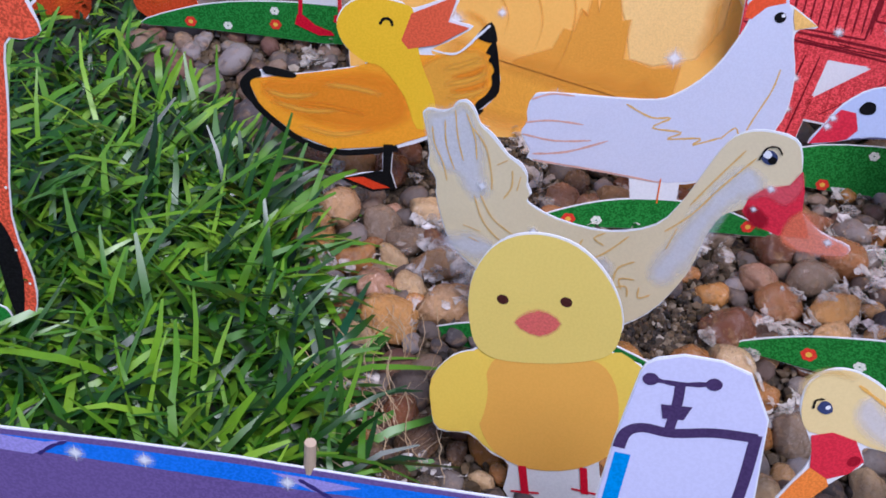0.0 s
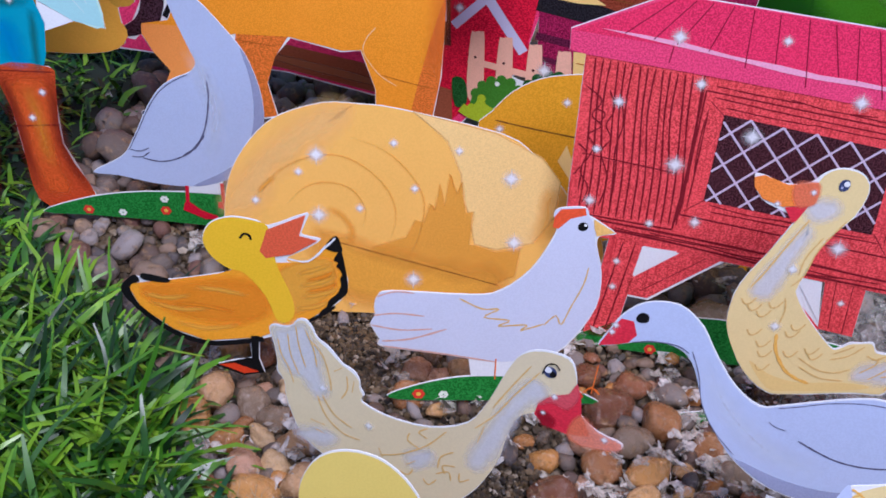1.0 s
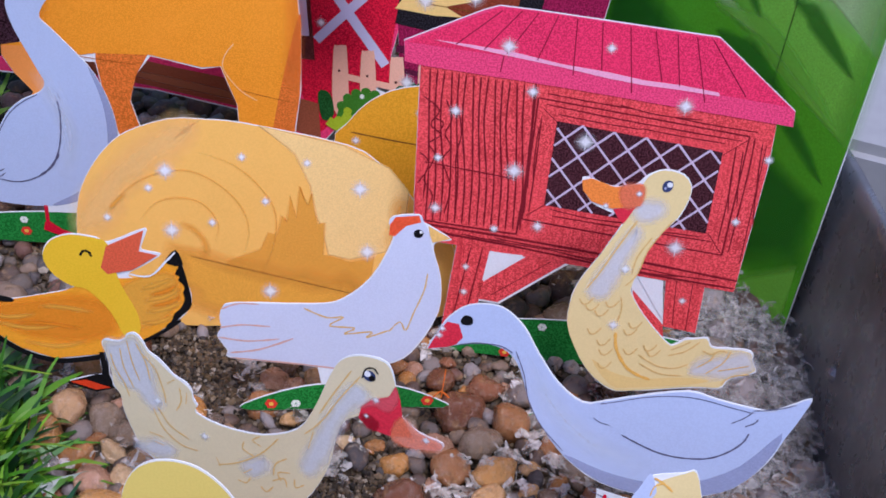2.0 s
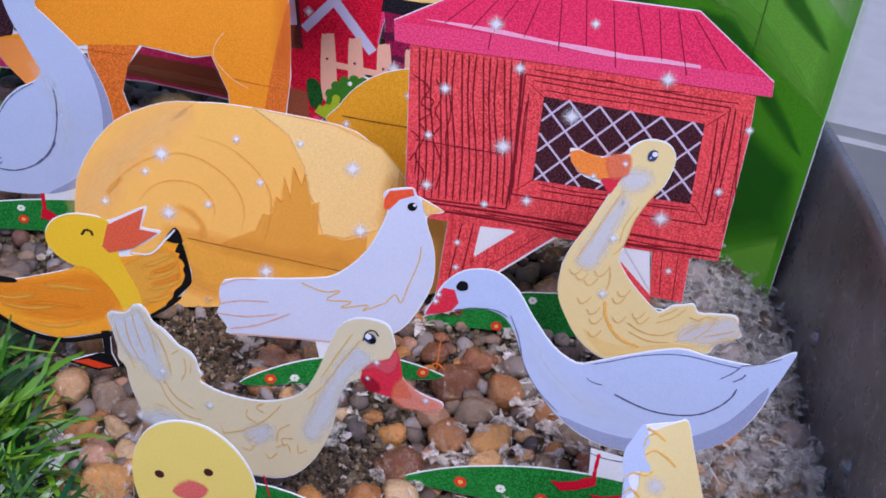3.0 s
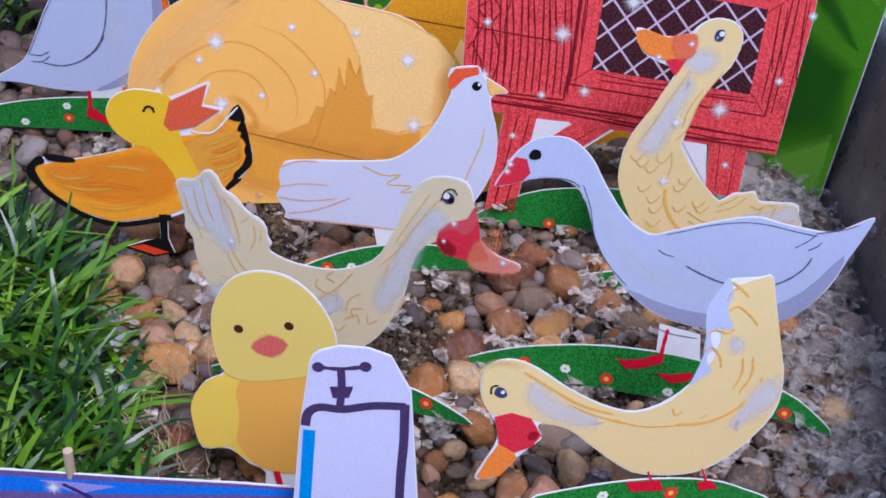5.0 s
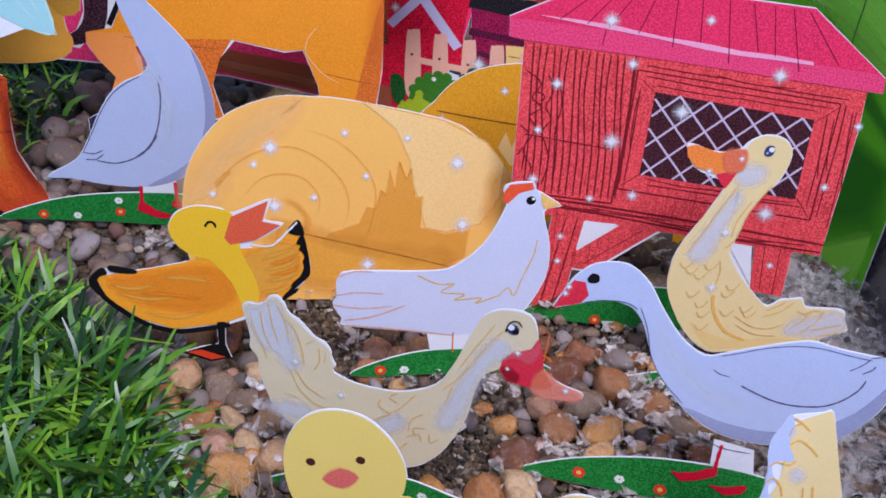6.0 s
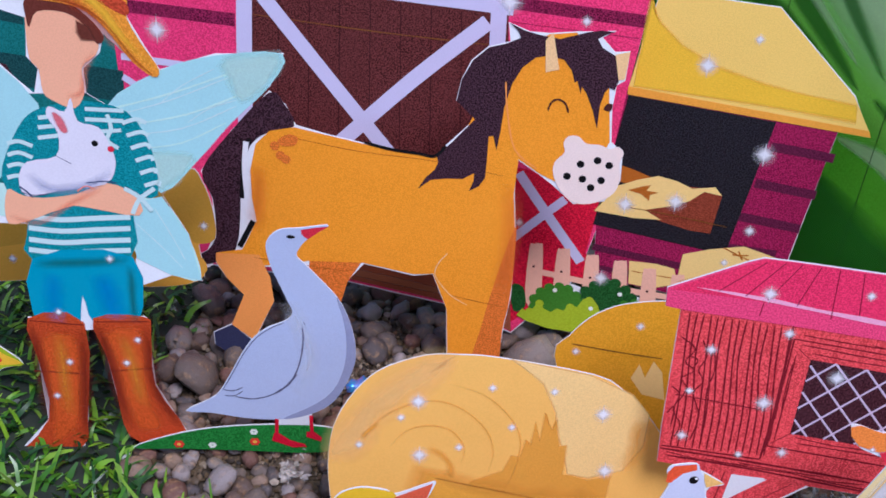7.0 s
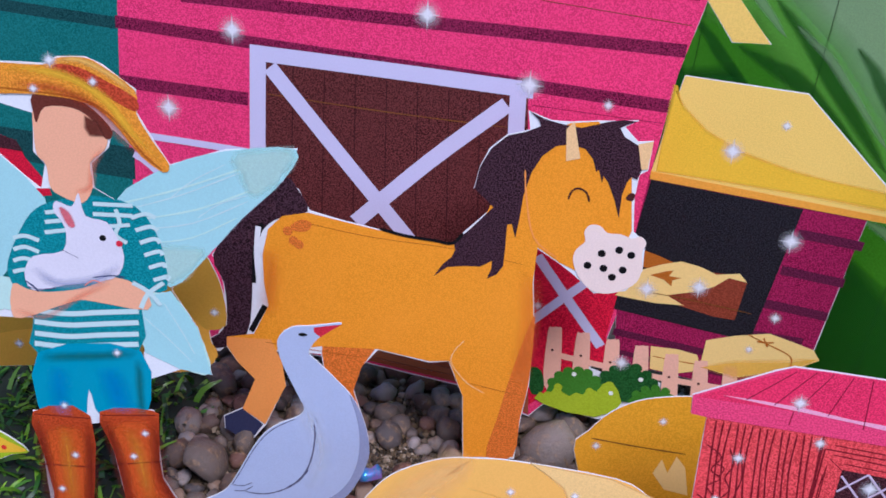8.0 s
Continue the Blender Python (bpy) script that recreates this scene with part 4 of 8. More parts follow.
s.fill([(-33.5, 29.9), (-23.1, 32.2), (-9.1, 35.9), (-5.4, 37.5), (-1.3, 40.6), (7.7, 41.4), (15.1, 42.3), (21.8, 49.8), (24, 43), (25.1, 34.9), (21.6, 29.4), (13.1, 22), (1.2, 16), (-13, 13.2), (-22, 16.2), (-30.4, 22.5)], 'duck_orange', 1, False)
s.fill([(-29.6, 28.8), (-17.1, 31.8), (-4.9, 33.9), (2.5, 31.9), (3.4, 24.5), (-4.6, 20.8), (-15.3, 20.7), (-24.2, 23.7)], 'duck_shade', 2)
s.fill([(5.8, 35.8), (10.6, 40.8), (19.6, 44), (22.3, 39.2), (19.7, 31.7), (11.1, 25.2), (6.7, 27.6)], 'duck_pale', 2)
s.fill([(-11.9, 48.4), (-9.4, 52.1), (-4.4, 54.1), (2.1, 53.5), (4.8, 52.2), (5.9, 46.6), (7.2, 39.6), (10.7, 30.8), (11, 24.2), (7, 21.9), (3.8, 30.1), (-1.6, 37), (-5.7, 38), (-9.8, 41), (-12, 44.9)], 'duck_yellow', 3)
s.fill([(2.5, 44.5), (4.5, 51.3), (14.5, 56.8), (12.8, 50.3), (17.6, 49.4), (10.8, 44.4), (4.1, 42.5)], 'duck_beak', 4, False)
s.band([(-29.7, 27.8), (-23.8, 26.5), (-16, 28.2)], 2.4, 'duck_pale', 3, 0.8)
s.band([(-28.5, 25.1), (-19.6, 23.2), (-10.3, 24.6)], 2.4, 'duck_pale', 3, 0.8)
s.band([(-21.6, 19.1), (-12.6, 17.5), (-3.1, 20)], 2.4, 'duck_pale', 3, 0.8)
s.band([(-15.7, 31), (-8.2, 30.8), (-0.7, 29.7)], 2.4, 'duck_pale', 3, 0.8)
s.band([(11.9, 38.2), (16.5, 40.1), (21.8, 42.8)], 2.4, 'duck_pale', 3, 0.8)
s.band([(12.4, 34.6), (17.7, 36.1), (23.1, 39.3)], 2.4, 'duck_pale', 3, 0.8)
s.band([(12.9, 31), (18.3, 32.4), (23.7, 35.3)], 2.4, 'duck_pale', 3, 0.8)
s.band([(11.2, 27.1), (16.5, 28), (21.2, 30.9)], 2.4, 'duck_pale', 3, 0.8)
s.band([(14, 36.6), (18.6, 38), (22.4, 40.7)], 2.4, 'duck_shade', 3, 0.8)
s.band([(13.8, 32.9), (19.1, 34.4), (23, 36.9)], 2.4, 'duck_shade', 3, 0.8)
s.band([(-22.5, 24.8), (-13.3, 25.1), (-4.3, 23.7)], 2.4, 'duck_shade', 3, 0.8)
s.fill([(19.4, 47.8), (22.3, 51.5), (24, 47.2), (22.9, 46.5), (21.1, 46.6)], 'black', 4)
s.fill([(23.5, 47), (24.8, 41.7), (25.5, 34.4), (23.1, 31.1), (20.5, 28.1), (17.2, 24), (18.3, 26.9), (19.9, 28.8), (20.6, 31), (22.6, 33.2), (23.7, 36.1), (23.4, 38.1), (23.9, 39.6), (23.2, 41.2), (22.4, 41.9), (22.8, 43.3), (21.7, 43.9)], 'black', 4)
s.fill([(-34.7, 26), (-35.2, 29), (-32.9, 32.1), (-30.9, 33.2), (-30, 31.2), (-32.3, 30), (-32.9, 27.9), (-32.1, 25.4), (-32.6, 23.7)], 'black', 4)
s.fill([(-29, 34), (-22.3, 33), (-22.6, 31.6), (-29, 31.9)], 'black', 4)
s.line([(-34, 29.9), (-32.7, 25.7), (-30.2, 21.8), (-22.1, 15.4), (-13.1, 12.6), (-5.2, 13.6), (2.7, 15.7)], 1.69, 'black', 4)
s.line([(10.7, 20.4), (17.9, 25.3), (22.2, 29.1)], 1.05, 'black', 4)
s.line([(-2.5, 47.9), (-1.5, 49.4), (-0.1, 49.2), (0.4, 47.8)], 0.73, 'black', 5)
s.line([(9.6, 43), (15.1, 42.8), (19.8, 47.9), (22.1, 50.7)], 0.58, 'paper', 4)
s.line([(0.3, 14.5), (0.6, 8.6)], 0.93, 'black', 4)
s.fill([(-0.8, 16.3), (1.5, 16.6), (1.2, 8.6), (2.7, 3.9), (-3.1, 2.1), (-11.4, 4.9), (-5.8, 7.1), (-0.7, 8.4)], 'black', 2, False)
s.fill([(-9.9, 5.3), (-5.6, 6.3), (1.2, 4), (-3, 2.9)], 'foot_red', 3, False)
s.line([(-5.9, 6.7), (-0.7, 8.4), (2.3, 4.3)], 0.63, 'black', 4)
s.done('paper_duck', pose(-0.0050, 0.2253, 0, -3.1, 0, -7.6), 'yellow orange paper duck cutout with black outlined wings on gravel', 'duck cutout', 'paper farm cutouts')

# paper hen
s = Sheet()
s.card([(-32.9, 29.3), (-32, 33), (-28.2, 34.8), (-7.4, 34.8), (0, 36.6), (7.2, 43.5), (11.9, 53.3), (12.7, 57.6), (11.5, 60), (12.8, 62.4), (19.2, 63), (20.5, 60.7), (22.3, 59.6), (28, 55.6), (24.2, 54.6), (23.6, 52), (25.9, 43.3), (25.8, 32.4), (20.5, 20.8), (14.6, 15.2), (2.3, 12), (-13.3, 14.2), (-30.2, 16), (-31.2, 18.6), (-32.3, 20.5), (-33.8, 23.7), (-32.6, 26.5)], -0.11)
s.fill([(-7.1, 15), (5.3, 15.5), (5.6, 6.1), (-5.4, 5.7)], 'paper', 0, False)
s.fill([(-32.7, 29.3), (-31.9, 32.8), (-28.3, 34.4), (-7.4, 34.5), (0, 36.2), (7.4, 43.1), (12.2, 52.9), (13, 57.4), (11.7, 60), (13, 62.3), (19.3, 62.7), (20.6, 60.4), (21.9, 57.9), (23.2, 52), (25.6, 43.3), (25.5, 32.7), (20.1, 21.2), (14.6, 16), (2.3, 12.8), (-13.3, 15), (-30, 16.7), (-31, 19), (-33.5, 23.7), (-32.5, 26.5)], 'hen_white', 1)
s.fill([(21.8, 59.6), (27.7, 55.9), (23.1, 54.6), (22.2, 57.1)], 'beak_tan', 2, False)
s.fill([(11.7, 56.7), (11.9, 60), (13.3, 62.1), (19.3, 62.7), (19.8, 60.7), (16, 59.5), (13.2, 56.4)], 'comb_red', 2, False)
s.dots([(19.3, 57.3)], 1.30, 'black', 3)
s.dots([(19.9, 57.8)], 0.43, 'paper', 4)
s.line([(-10.4, 33.3), (-4.3, 30.3), (0.2, 30.5), (-3.5, 27.6), (3.3, 26.9), (0.4, 24.9), (7.9, 25.7), (6.5, 23.8), (12.5, 26.3)], 0.53, 'sketch_tan', 2)
s.line([(12.5, 25.9), (15.4, 29.2), (17.1, 26.4), (19, 32.1), (21.5, 39.5), (22.2, 44.9)], 0.44, 'sketch_tan', 2)
s.line([(-32, 32.7), (-27.5, 34.5), (-22.3, 34.3)], 0.52, 'sketch_rose', 2)
s.line([(-32.9, 26.5), (-26.9, 27.5), (-19.4, 27)], 0.53, 'sketch_rose', 2)
s.line([(-33.3, 23.3), (-25.5, 22.1), (-17.1, 22.9)], 0.53, 'sketch_rose', 2)
s.line([(-30.4, 18.1), (-22.5, 19.3), (-13.3, 23.1)], 0.61, 'sketch_rose', 2)
s.line([(-30.2, 16.4), (-13.3, 14.6), (0.7, 12.7)], 0.54, 'sketch_rose', 2)
s.line([(0.7, 13.9), (0.9, 6.8)], 0.63, 'foot_orange', 5)
s.line([(28.8, 13.3), (28, 3.2)], 0.63, 'foot_orange', 5)
s.line([(25.6, 3.1), (27.8, 5.3), (30.4, 2.9)], 0.64, 'foot_orange', 5)
thing = s.done('paper_hen', pose(0.0600, 0.2196, 0, -4.1, 0, -3.3), 'white paper hen cutout with red comb on a printed grass strip', 'hen cutout', 'paper farm cutouts')
s = Sheet()
s.base([(-28.5, -1.1), (-22.6, 2.3), (-13.2, 5.7), (-3.8, 7.4), (8.7, 7.6), (18.3, 5.9), (29.4, 0.8), (28.2, -0.7), (12.2, -0.6), (-6.8, -1.4), (-22.7, -2.2)], [(-19.8, 0.2), (24.1, 1.9)], [(-12.9, 0.4)])
s.part('grass_base', thing, 'green printed grass strip with small flowers')

# paper goose
s = Sheet()
s.card([(-52.4, 50), (-50.6, 54.8), (-48.2, 60.1), (-43.8, 64.5), (-38.4, 66.1), (-34.3, 65.4), (-29.8, 61.8), (-25.6, 55.6), (-20, 48.9), (-14, 45.4), (-8.8, 47.3), (-1.3, 50.9), (8.7, 54.9), (15.3, 54.4), (25.7, 54.2), (29.2, 55.9), (34.8, 60), (33.9, 54.7), (32, 48.6), (29.4, 39.7), (23.8, 30.7), (15.3, 25.3), (4.7, 22.4), (-6.7, 22.9), (-15.8, 27.7), (-22.4, 35), (-26.8, 42.3), (-29.8, 49.8), (-33, 53.9), (-37.3, 54.9), (-41.4, 54.4), (-46.8, 51.9)], -0.20)
s.fill([(-52, 50.3), (-50.3, 54.8), (-47.9, 59.8), (-43.7, 64.2), (-38.4, 65.8), (-34.4, 65.1), (-30, 61.4), (-25.9, 55.3), (-20.2, 48.5), (-14.1, 44.9), (-8.8, 46.9), (-1.2, 50.5), (8.7, 54.4), (15.4, 54), (25.8, 53.8), (29.5, 55.6), (34.5, 59.6), (33.7, 54.6), (31.8, 48.5), (29, 40), (23.5, 30.9), (15.2, 25.8), (4.6, 22.9), (-6.5, 23.5), (-15.6, 28.1), (-22.2, 35), (-26.6, 42.4), (-29.5, 49.9), (-32.8, 54.3), (-37.3, 55.2), (-41.5, 54.7), (-46.9, 52.2)], 'goose_white', 1)
s.fill([(-16, 28.9), (-6.9, 26.9), (4, 26.6), (14.5, 29.9), (23.8, 37.5), (30.7, 49.1), (29, 40), (23.5, 30.9), (15.2, 25.8), (4.6, 22.9), (-6.5, 23.5)], 'goose_shade', 2)
s.fill([(-52.1, 50.2), (-50.2, 54.9), (-48.1, 58.8), (-45.3, 58.8), (-44, 55.4), (-45.5, 53), (-47.5, 51.9)], 'beak_red', 2, False)
s.fill([(-45, 60), (-44, 61.6), (-42.4, 61.4), (-42.1, 59.8), (-43.2, 59), (-44.5, 59)], 'black', 3)
s.line([(-3.8, 38.6), (0.2, 37.2), (5.2, 36.0), (10.6, 36.1), (16.3, 37.6), (20.3, 40.6), (22.9, 44.1), (23.8, 47.0)], 0.45, 'grey_line', 3)
s.line([(19.5, 48.7), (22.0, 51.0), (23.5, 53.1)], 0.3, 'grey_line', 3)
s.line([(22.5, 48.6), (24.4, 50.2), (24.9, 51.4)], 0.35, 'grey_line', 3)
s.line([(-11.0, 41.6), (-9.3, 40.7), (-6.9, 40.5)], 0.25, 'grey_line', 3)
s.line([(-10.1, 45.8), (-5.7, 47.8), (-0.2, 50.5), (6.7, 52.7), (12.4, 53.3), (18.4, 52.9), (23.8, 52.7)], 0.22, 'grey_line', 3)
s.line([(-31.2, 54.9), (-28.6, 49.2), (-26.4, 41.7), (-22.3, 35.3), (-16.6, 30.0)], 0.25, 'grey_line', 3)
s.line([(-44.8, 53.3), (-39.4, 55.0), (-34.7, 55.4), (-31.8, 54.2)], 0.3, 'grey_line', 3)
s.line([(23.4, 53.4), (28.1, 55.1), (32.0, 57.4)], 0.3, 'grey_line', 3)
s.line([(-8.0, 20.0), (-3.6, 19.0), (2.7, 19.2)], 0.28, 'grey_line', 3)
s.fill([(-7.0, 21.3), (3.2, 20.4), (4.8, 11.7), (-6.3, 11.8)], 'paper', 0, False)
s.line([(-4.7, 20.1), (-4.9, 16.2), (-5.0, 11.6)], 0.95, 'leg_red', 3)
s.fill([(-15.8, 8.7), (-13.7, 8.7), (-9.2, 10.2), (-6.7, 12.1), (-4.2, 12.6), (-4.3, 10.0), (-8.8, 7.4), (-12.7, 6.1)], 'leg_red', 6, False)
s.fill([(-5.5, 6.9), (-1.6, 7.2), (3.1, 9.1), (4.0, 8.3), (2.9, 6.2), (-1.1, 4.6), (-3.3, 5.6)], 'leg_red', 6, False)
s.band([(-28.5, 55.4), (-21.3, 42.9), (-10.2, 34.0), (4.1, 30.8)], 10, 'paper', 2, 0.3)
s.stars([(-49.7, 54.8), (-49.1, 56.8)], 1.2, 5)
thing = s.done('paper_goose', pose(0.1250, 0.1612, 0, -7.3, 0, -21.6), 'white paper goose cutout with red beak on a printed grass strip', 'goose cutout', 'paper farm cutouts')
s = Sheet()
s.base([(-54.9, -1.9), (-44, 4.3), (-32.4, 8.3), (-18.2, 11.6), (-1.1, 12.9), (11.8, 11.8), (26.5, 8.6), (34.3, 4.4), (40, -1), (29.6, 0.4), (14, 0.1), (-7.5, -0.9), (-28.2, -2), (-44.9, -2.4)], [(-38.7, 1.6), (-17.2, 1.8), (27.7, 2.6)], [(-28, 2.3), (-1.4, 1.7)])
s.part('grass_base', thing, 'green printed grass strip with small flowers')

# paper goose
s = Sheet()
s.card([(-21.3, 72), (-19.7, 73.3), (-13.2, 71.6), (-7.4, 72.6), (-4.8, 75.6), (-0.6, 77.6), (4.6, 76.8), (7.4, 72.1), (5.5, 64.2), (0.4, 56.9), (-2.2, 47.9), (-3.3, 42.4), (-3.3, 40.3), (1, 33.8), (8.5, 25.9), (10.4, 25.8), (12.7, 27.7), (15.3, 28.2), (19.2, 28.9), (20.7, 26.1), (24.7, 26.3), (29.4, 26.4), (32.2, 25.4), (32.7, 22.4), (34.3, 18.9), (30.8, 17), (27.2, 15.2), (25.2, 11.9), (17.2, 11), (1.3, 7.7), (-5.2, 7.6), (-12.5, 13.4), (-18.5, 24.3), (-20.1, 31.6), (-18.8, 40.9), (-13.7, 51.2), (-9.5, 60.2), (-9, 62), (-12.2, 63.3), (-18.5, 66.1)], -0.38)
s.fill([(-5.5, 72.3), (-4, 75.3), (-0.6, 77.1), (4.6, 76.1), (6.9, 71.8), (4.8, 64.1), (-0.2, 56.8), (-2.8, 47.8), (-3.8, 42.4), (-3.6, 39.9), (0.7, 33.4), (8.3, 25.4), (10.8, 25.2), (13.1, 27), (15.6, 27.6), (18.8, 28.1), (20.5, 25.5), (24.8, 25.5), (29.3, 25.6), (31.6, 24.7), (32.3, 22.1), (33.6, 19.4), (30.4, 17.5), (26.7, 15.6), (24.8, 12.6), (17.1, 11.8), (1.3, 8.3), (-5, 8.2), (-12.2, 13.8), (-18.2, 24.3), (-19.7, 31.7), (-18.3, 41), (-13.4, 51), (-9, 60.3), (-6.5, 66.4)], 'goose_cream', 1)
s.fill([(-15.1, 39.1), (-11.8, 47.9), (-7.5, 56.5), (-5, 59.8), (-4.1, 57.3), (-6.3, 51), (-8.2, 43.8), (-10.6, 38.1)], 'goose_glow', 2)
s.fill([(-6.6, 66.7), (-0.7, 67.9), (1.1, 65.4), (-1.8, 62.6), (-5.4, 62.8)], 'goose_glow', 2)
s.fill([(24.7, 22.7), (28.6, 24.8), (31.1, 24.1), (32.8, 20.1), (29.1, 17.8), (26.4, 16.3), (22.1, 16.2), (16.4, 16.4), (18.1, 20.5)], 'goose_glow', 2)
s.fill([(-11.3, 17.4), (-5.7, 14.1), (2.3, 12.6), (13.4, 14.5), (21.5, 14.6), (17, 12.6), (1.1, 9.3), (-5.1, 9.4)], 'goose_tan', 2)
s.fill([(-21, 72), (-18.6, 72.9), (-12.4, 71.1), (-5.6, 72.7), (-4.6, 69.9), (-5.3, 66.5), (-12.4, 64.8), (-17.8, 66.3), (-20.4, 69.3)], 'beak_orange', 3, False)
s.fill([(-10.9, 71.4), (-5.6, 72.7), (-4.6, 69.9), (-5.3, 66.5), (-9.4, 65.6)], 'beak_peach', 4, False)
s.fill([(-12, 64.7), (-6.2, 66.4), (-8.1, 62), (-8.8, 60.8), (-10.2, 62)], 'beak_red', 3, False)
s.fill([(-0.5, 72.3), (-0.2, 73.9), (0.9, 74.5), (1.9, 74.1), (2.1, 72.6), (1.4, 71.4), (0.1, 71.3)], 'eye_blue', 4)
s.dots([(1.3, 73.3)], 0.75, 'paper', 5)
s.dots([(0.3, 72.2)], 0.35, 'goose_shade', 5)
s.stars([(-6, 69.9), (-14, 65.5)], 1.20, 5)
s.line([(-6, 27.1), (-5.1, 21.9), (-1.8, 16.4), (1.8, 13.9), (5.6, 12.7)], 0.98, 'sketch_amber', 3)
s.line([(-5.2, 62.3), (-9.4, 53.3), (-13, 45.1), (-15.6, 40.3)], 0.47, 'sketch_tan', 3)
s.line([(3.7, 63.1), (-1.1, 54.1), (-3, 46), (-5.6, 42.2)], 0.39, 'sketch_tan', 3)
s.line([(-0.8, 57.6), (-3.7, 51.3), (-4.4, 45.9)], 0.39, 'sketch_tan', 3)
s.line([(-6.2, 38.5), (-5.5, 35), (-6.1, 30.3)], 0.40, 'sketch_tan', 3)
s.line([(1.2, 20.6), (6.5, 17.7), (11.4, 17.4), (15.1, 19.2)], 0.42, 'sketch_tan', 3)
s.line([(1.9, 17.8), (7.7, 15.1), (14.1, 15.2)], 0.42, 'sketch_tan', 3)
s.line([(20.3, 16.8), (23.8, 20.1), (25.3, 22.7), (25.9, 25.1)], 0.42, 'sketch_tan', 3)
s.line([(17.7, 18.5), (21.1, 21.7), (21.5, 24.3)], 0.42, 'sketch_tan', 3)
s.line([(9.2, 21.4), (13.7, 23.4), (17.1, 27)], 0.41, 'sketch_tan', 3)
s.line([(9.7, 23.4), (12.6, 25.2), (14.7, 26.8)], 0.42, 'sketch_tan', 3)
s.line([(18.3, 24.3), (20.9, 23.4), (23, 24.8), (25, 24.6)], 0.42, 'sketch_tan', 3)
s.line([(32.2, 18.1), (27.6, 16.8), (25.2, 13.8)], 0.42, 'sketch_tan', 3)
s.line([(23.4, 18.1), (27.9, 19.6), (31.7, 20.9)], 0.42, 'sketch_tan', 3)
s.line([(-17.1, 36.7), (-16.1, 35.2), (-14.7, 35.5), (-13.4, 37.5)], 0.39, 'sketch_tan', 3)
s.line([(-15.3, 35.1), (-14.3, 33.5), (-12.9, 33.8), (-11.6, 35.8)], 0.39, 'sketch_tan', 3)
s.line([(-12.6, 33.5), (-11.6, 31.9), (-10.2, 32.3), (-8.9, 34.3)], 0.40, 'sketch_tan', 3)
s.line([(-10.1, 36.7), (-9.1, 35.1), (-7.7, 35.5), (-6.4, 37.4)], 0.39, 'sketch_tan', 3)
s.line([(-13.8, 27.4), (-12.8, 25.8), (-11.4, 26.2), (-10, 28.2)], 0.40, 'sketch_tan', 3)
s.line([(-10.8, 24.1), (-9.8, 22.5), (-8.4, 22.9), (-7.1, 24.9)], 0.40, 'sketch_tan', 3)
s.line([(-9.8, 21), (-8.8, 19.4), (-7.4, 19.7), (-6, 21.8)], 0.40, 'sketch_tan', 3)
s.line([(-9.6, 16.6), (-8.6, 14.9), (-7.1, 15.3), (-5.8, 17.4)], 0.41, 'sketch_tan', 3)
s.line([(-4, 28.4), (-3, 26.8), (-1.6, 27.2), (-0.3, 29.2)], 0.40, 'sketch_tan', 3)
s.line([(-3, 30.8), (-2, 29.2), (-0.6, 29.5), (0.7, 31.5)], 0.40, 'sketch_tan', 3)
s.line([(-3.2, 22.1), (-2.1, 20.5), (-0.7, 20.8), (0.6, 22.8)], 0.40, 'sketch_tan', 3)
s.line([(2.1, 24), (3.1, 22.3), (4.5, 22.7), (5.8, 24.7)], 0.40, 'sketch_tan', 3)
s.line([(3.2, 22.4), (4.3, 20.7), (5.7, 21.1), (7, 23.1)], 0.40, 'sketch_tan', 3)
s.stars([(-7, 29.6), (-6.3, 47.5)], 2.17, 6)
thing = s.done('paper_goose', pose(0.1400, 0.2124, 0, -6.7, 0, -11.9), 'cream paper goose cutout with raised neck and orange beak', 'goose cutout', 'paper farm cutouts')
s = Sheet()
s.base([(-31.5, -6.8), (-24, -3.1), (-9.3, 0.1), (7.2, 1.1), (24, -0.7), (34.6, -4.1), (16.5, -5.3), (-13.5, -6.5)], [(-24.1, -5.2), (11, -2.1)], [(-12.2, -3.5)])
s.part('grass_base', thing, 'green printed grass strip with small flowers')

# paper goose
s = Sheet()
s.card([(-42.9, 49.3), (-41.5, 51), (-38.8, 51.3), (-36.9, 52.3), (-35.7, 54.3), (-33.4, 55.1), (-31.4, 53.4), (-30.1, 51.1), (-27.5, 49.6), (-25.5, 47.8), (-23.6, 46.1), (-20.6, 44.9), (-19, 42.7), (-18.7, 40.8), (-17.6, 38.7), (-18.2, 36.8), (-11.8, 35.2), (-1.4, 36.2), (7.2, 41.1), (11.4, 49), (14.6, 58.8), (17.2, 64.2), (21.7, 67), (27.7, 66.9), (29.8, 63.3), (30.7, 58.9), (32.4, 53), (36.6, 50.3), (41.9, 49.2), (41, 46.3), (33.6, 44.9), (29.4, 46.9), (24.6, 47.4), (22.4, 49.6), (19.1, 47), (17.1, 41.4), (15.9, 32.8), (11.8, 22.2), (6, 14.6), (-1.6, 11.2), (-12.5, 11), (-23.3, 13.9), (-33.3, 19), (-38.1, 29.3), (-38.9, 34.7), (-40.9, 37.2), (-40.9, 40.7), (-42.1, 46.2)], -0.33)
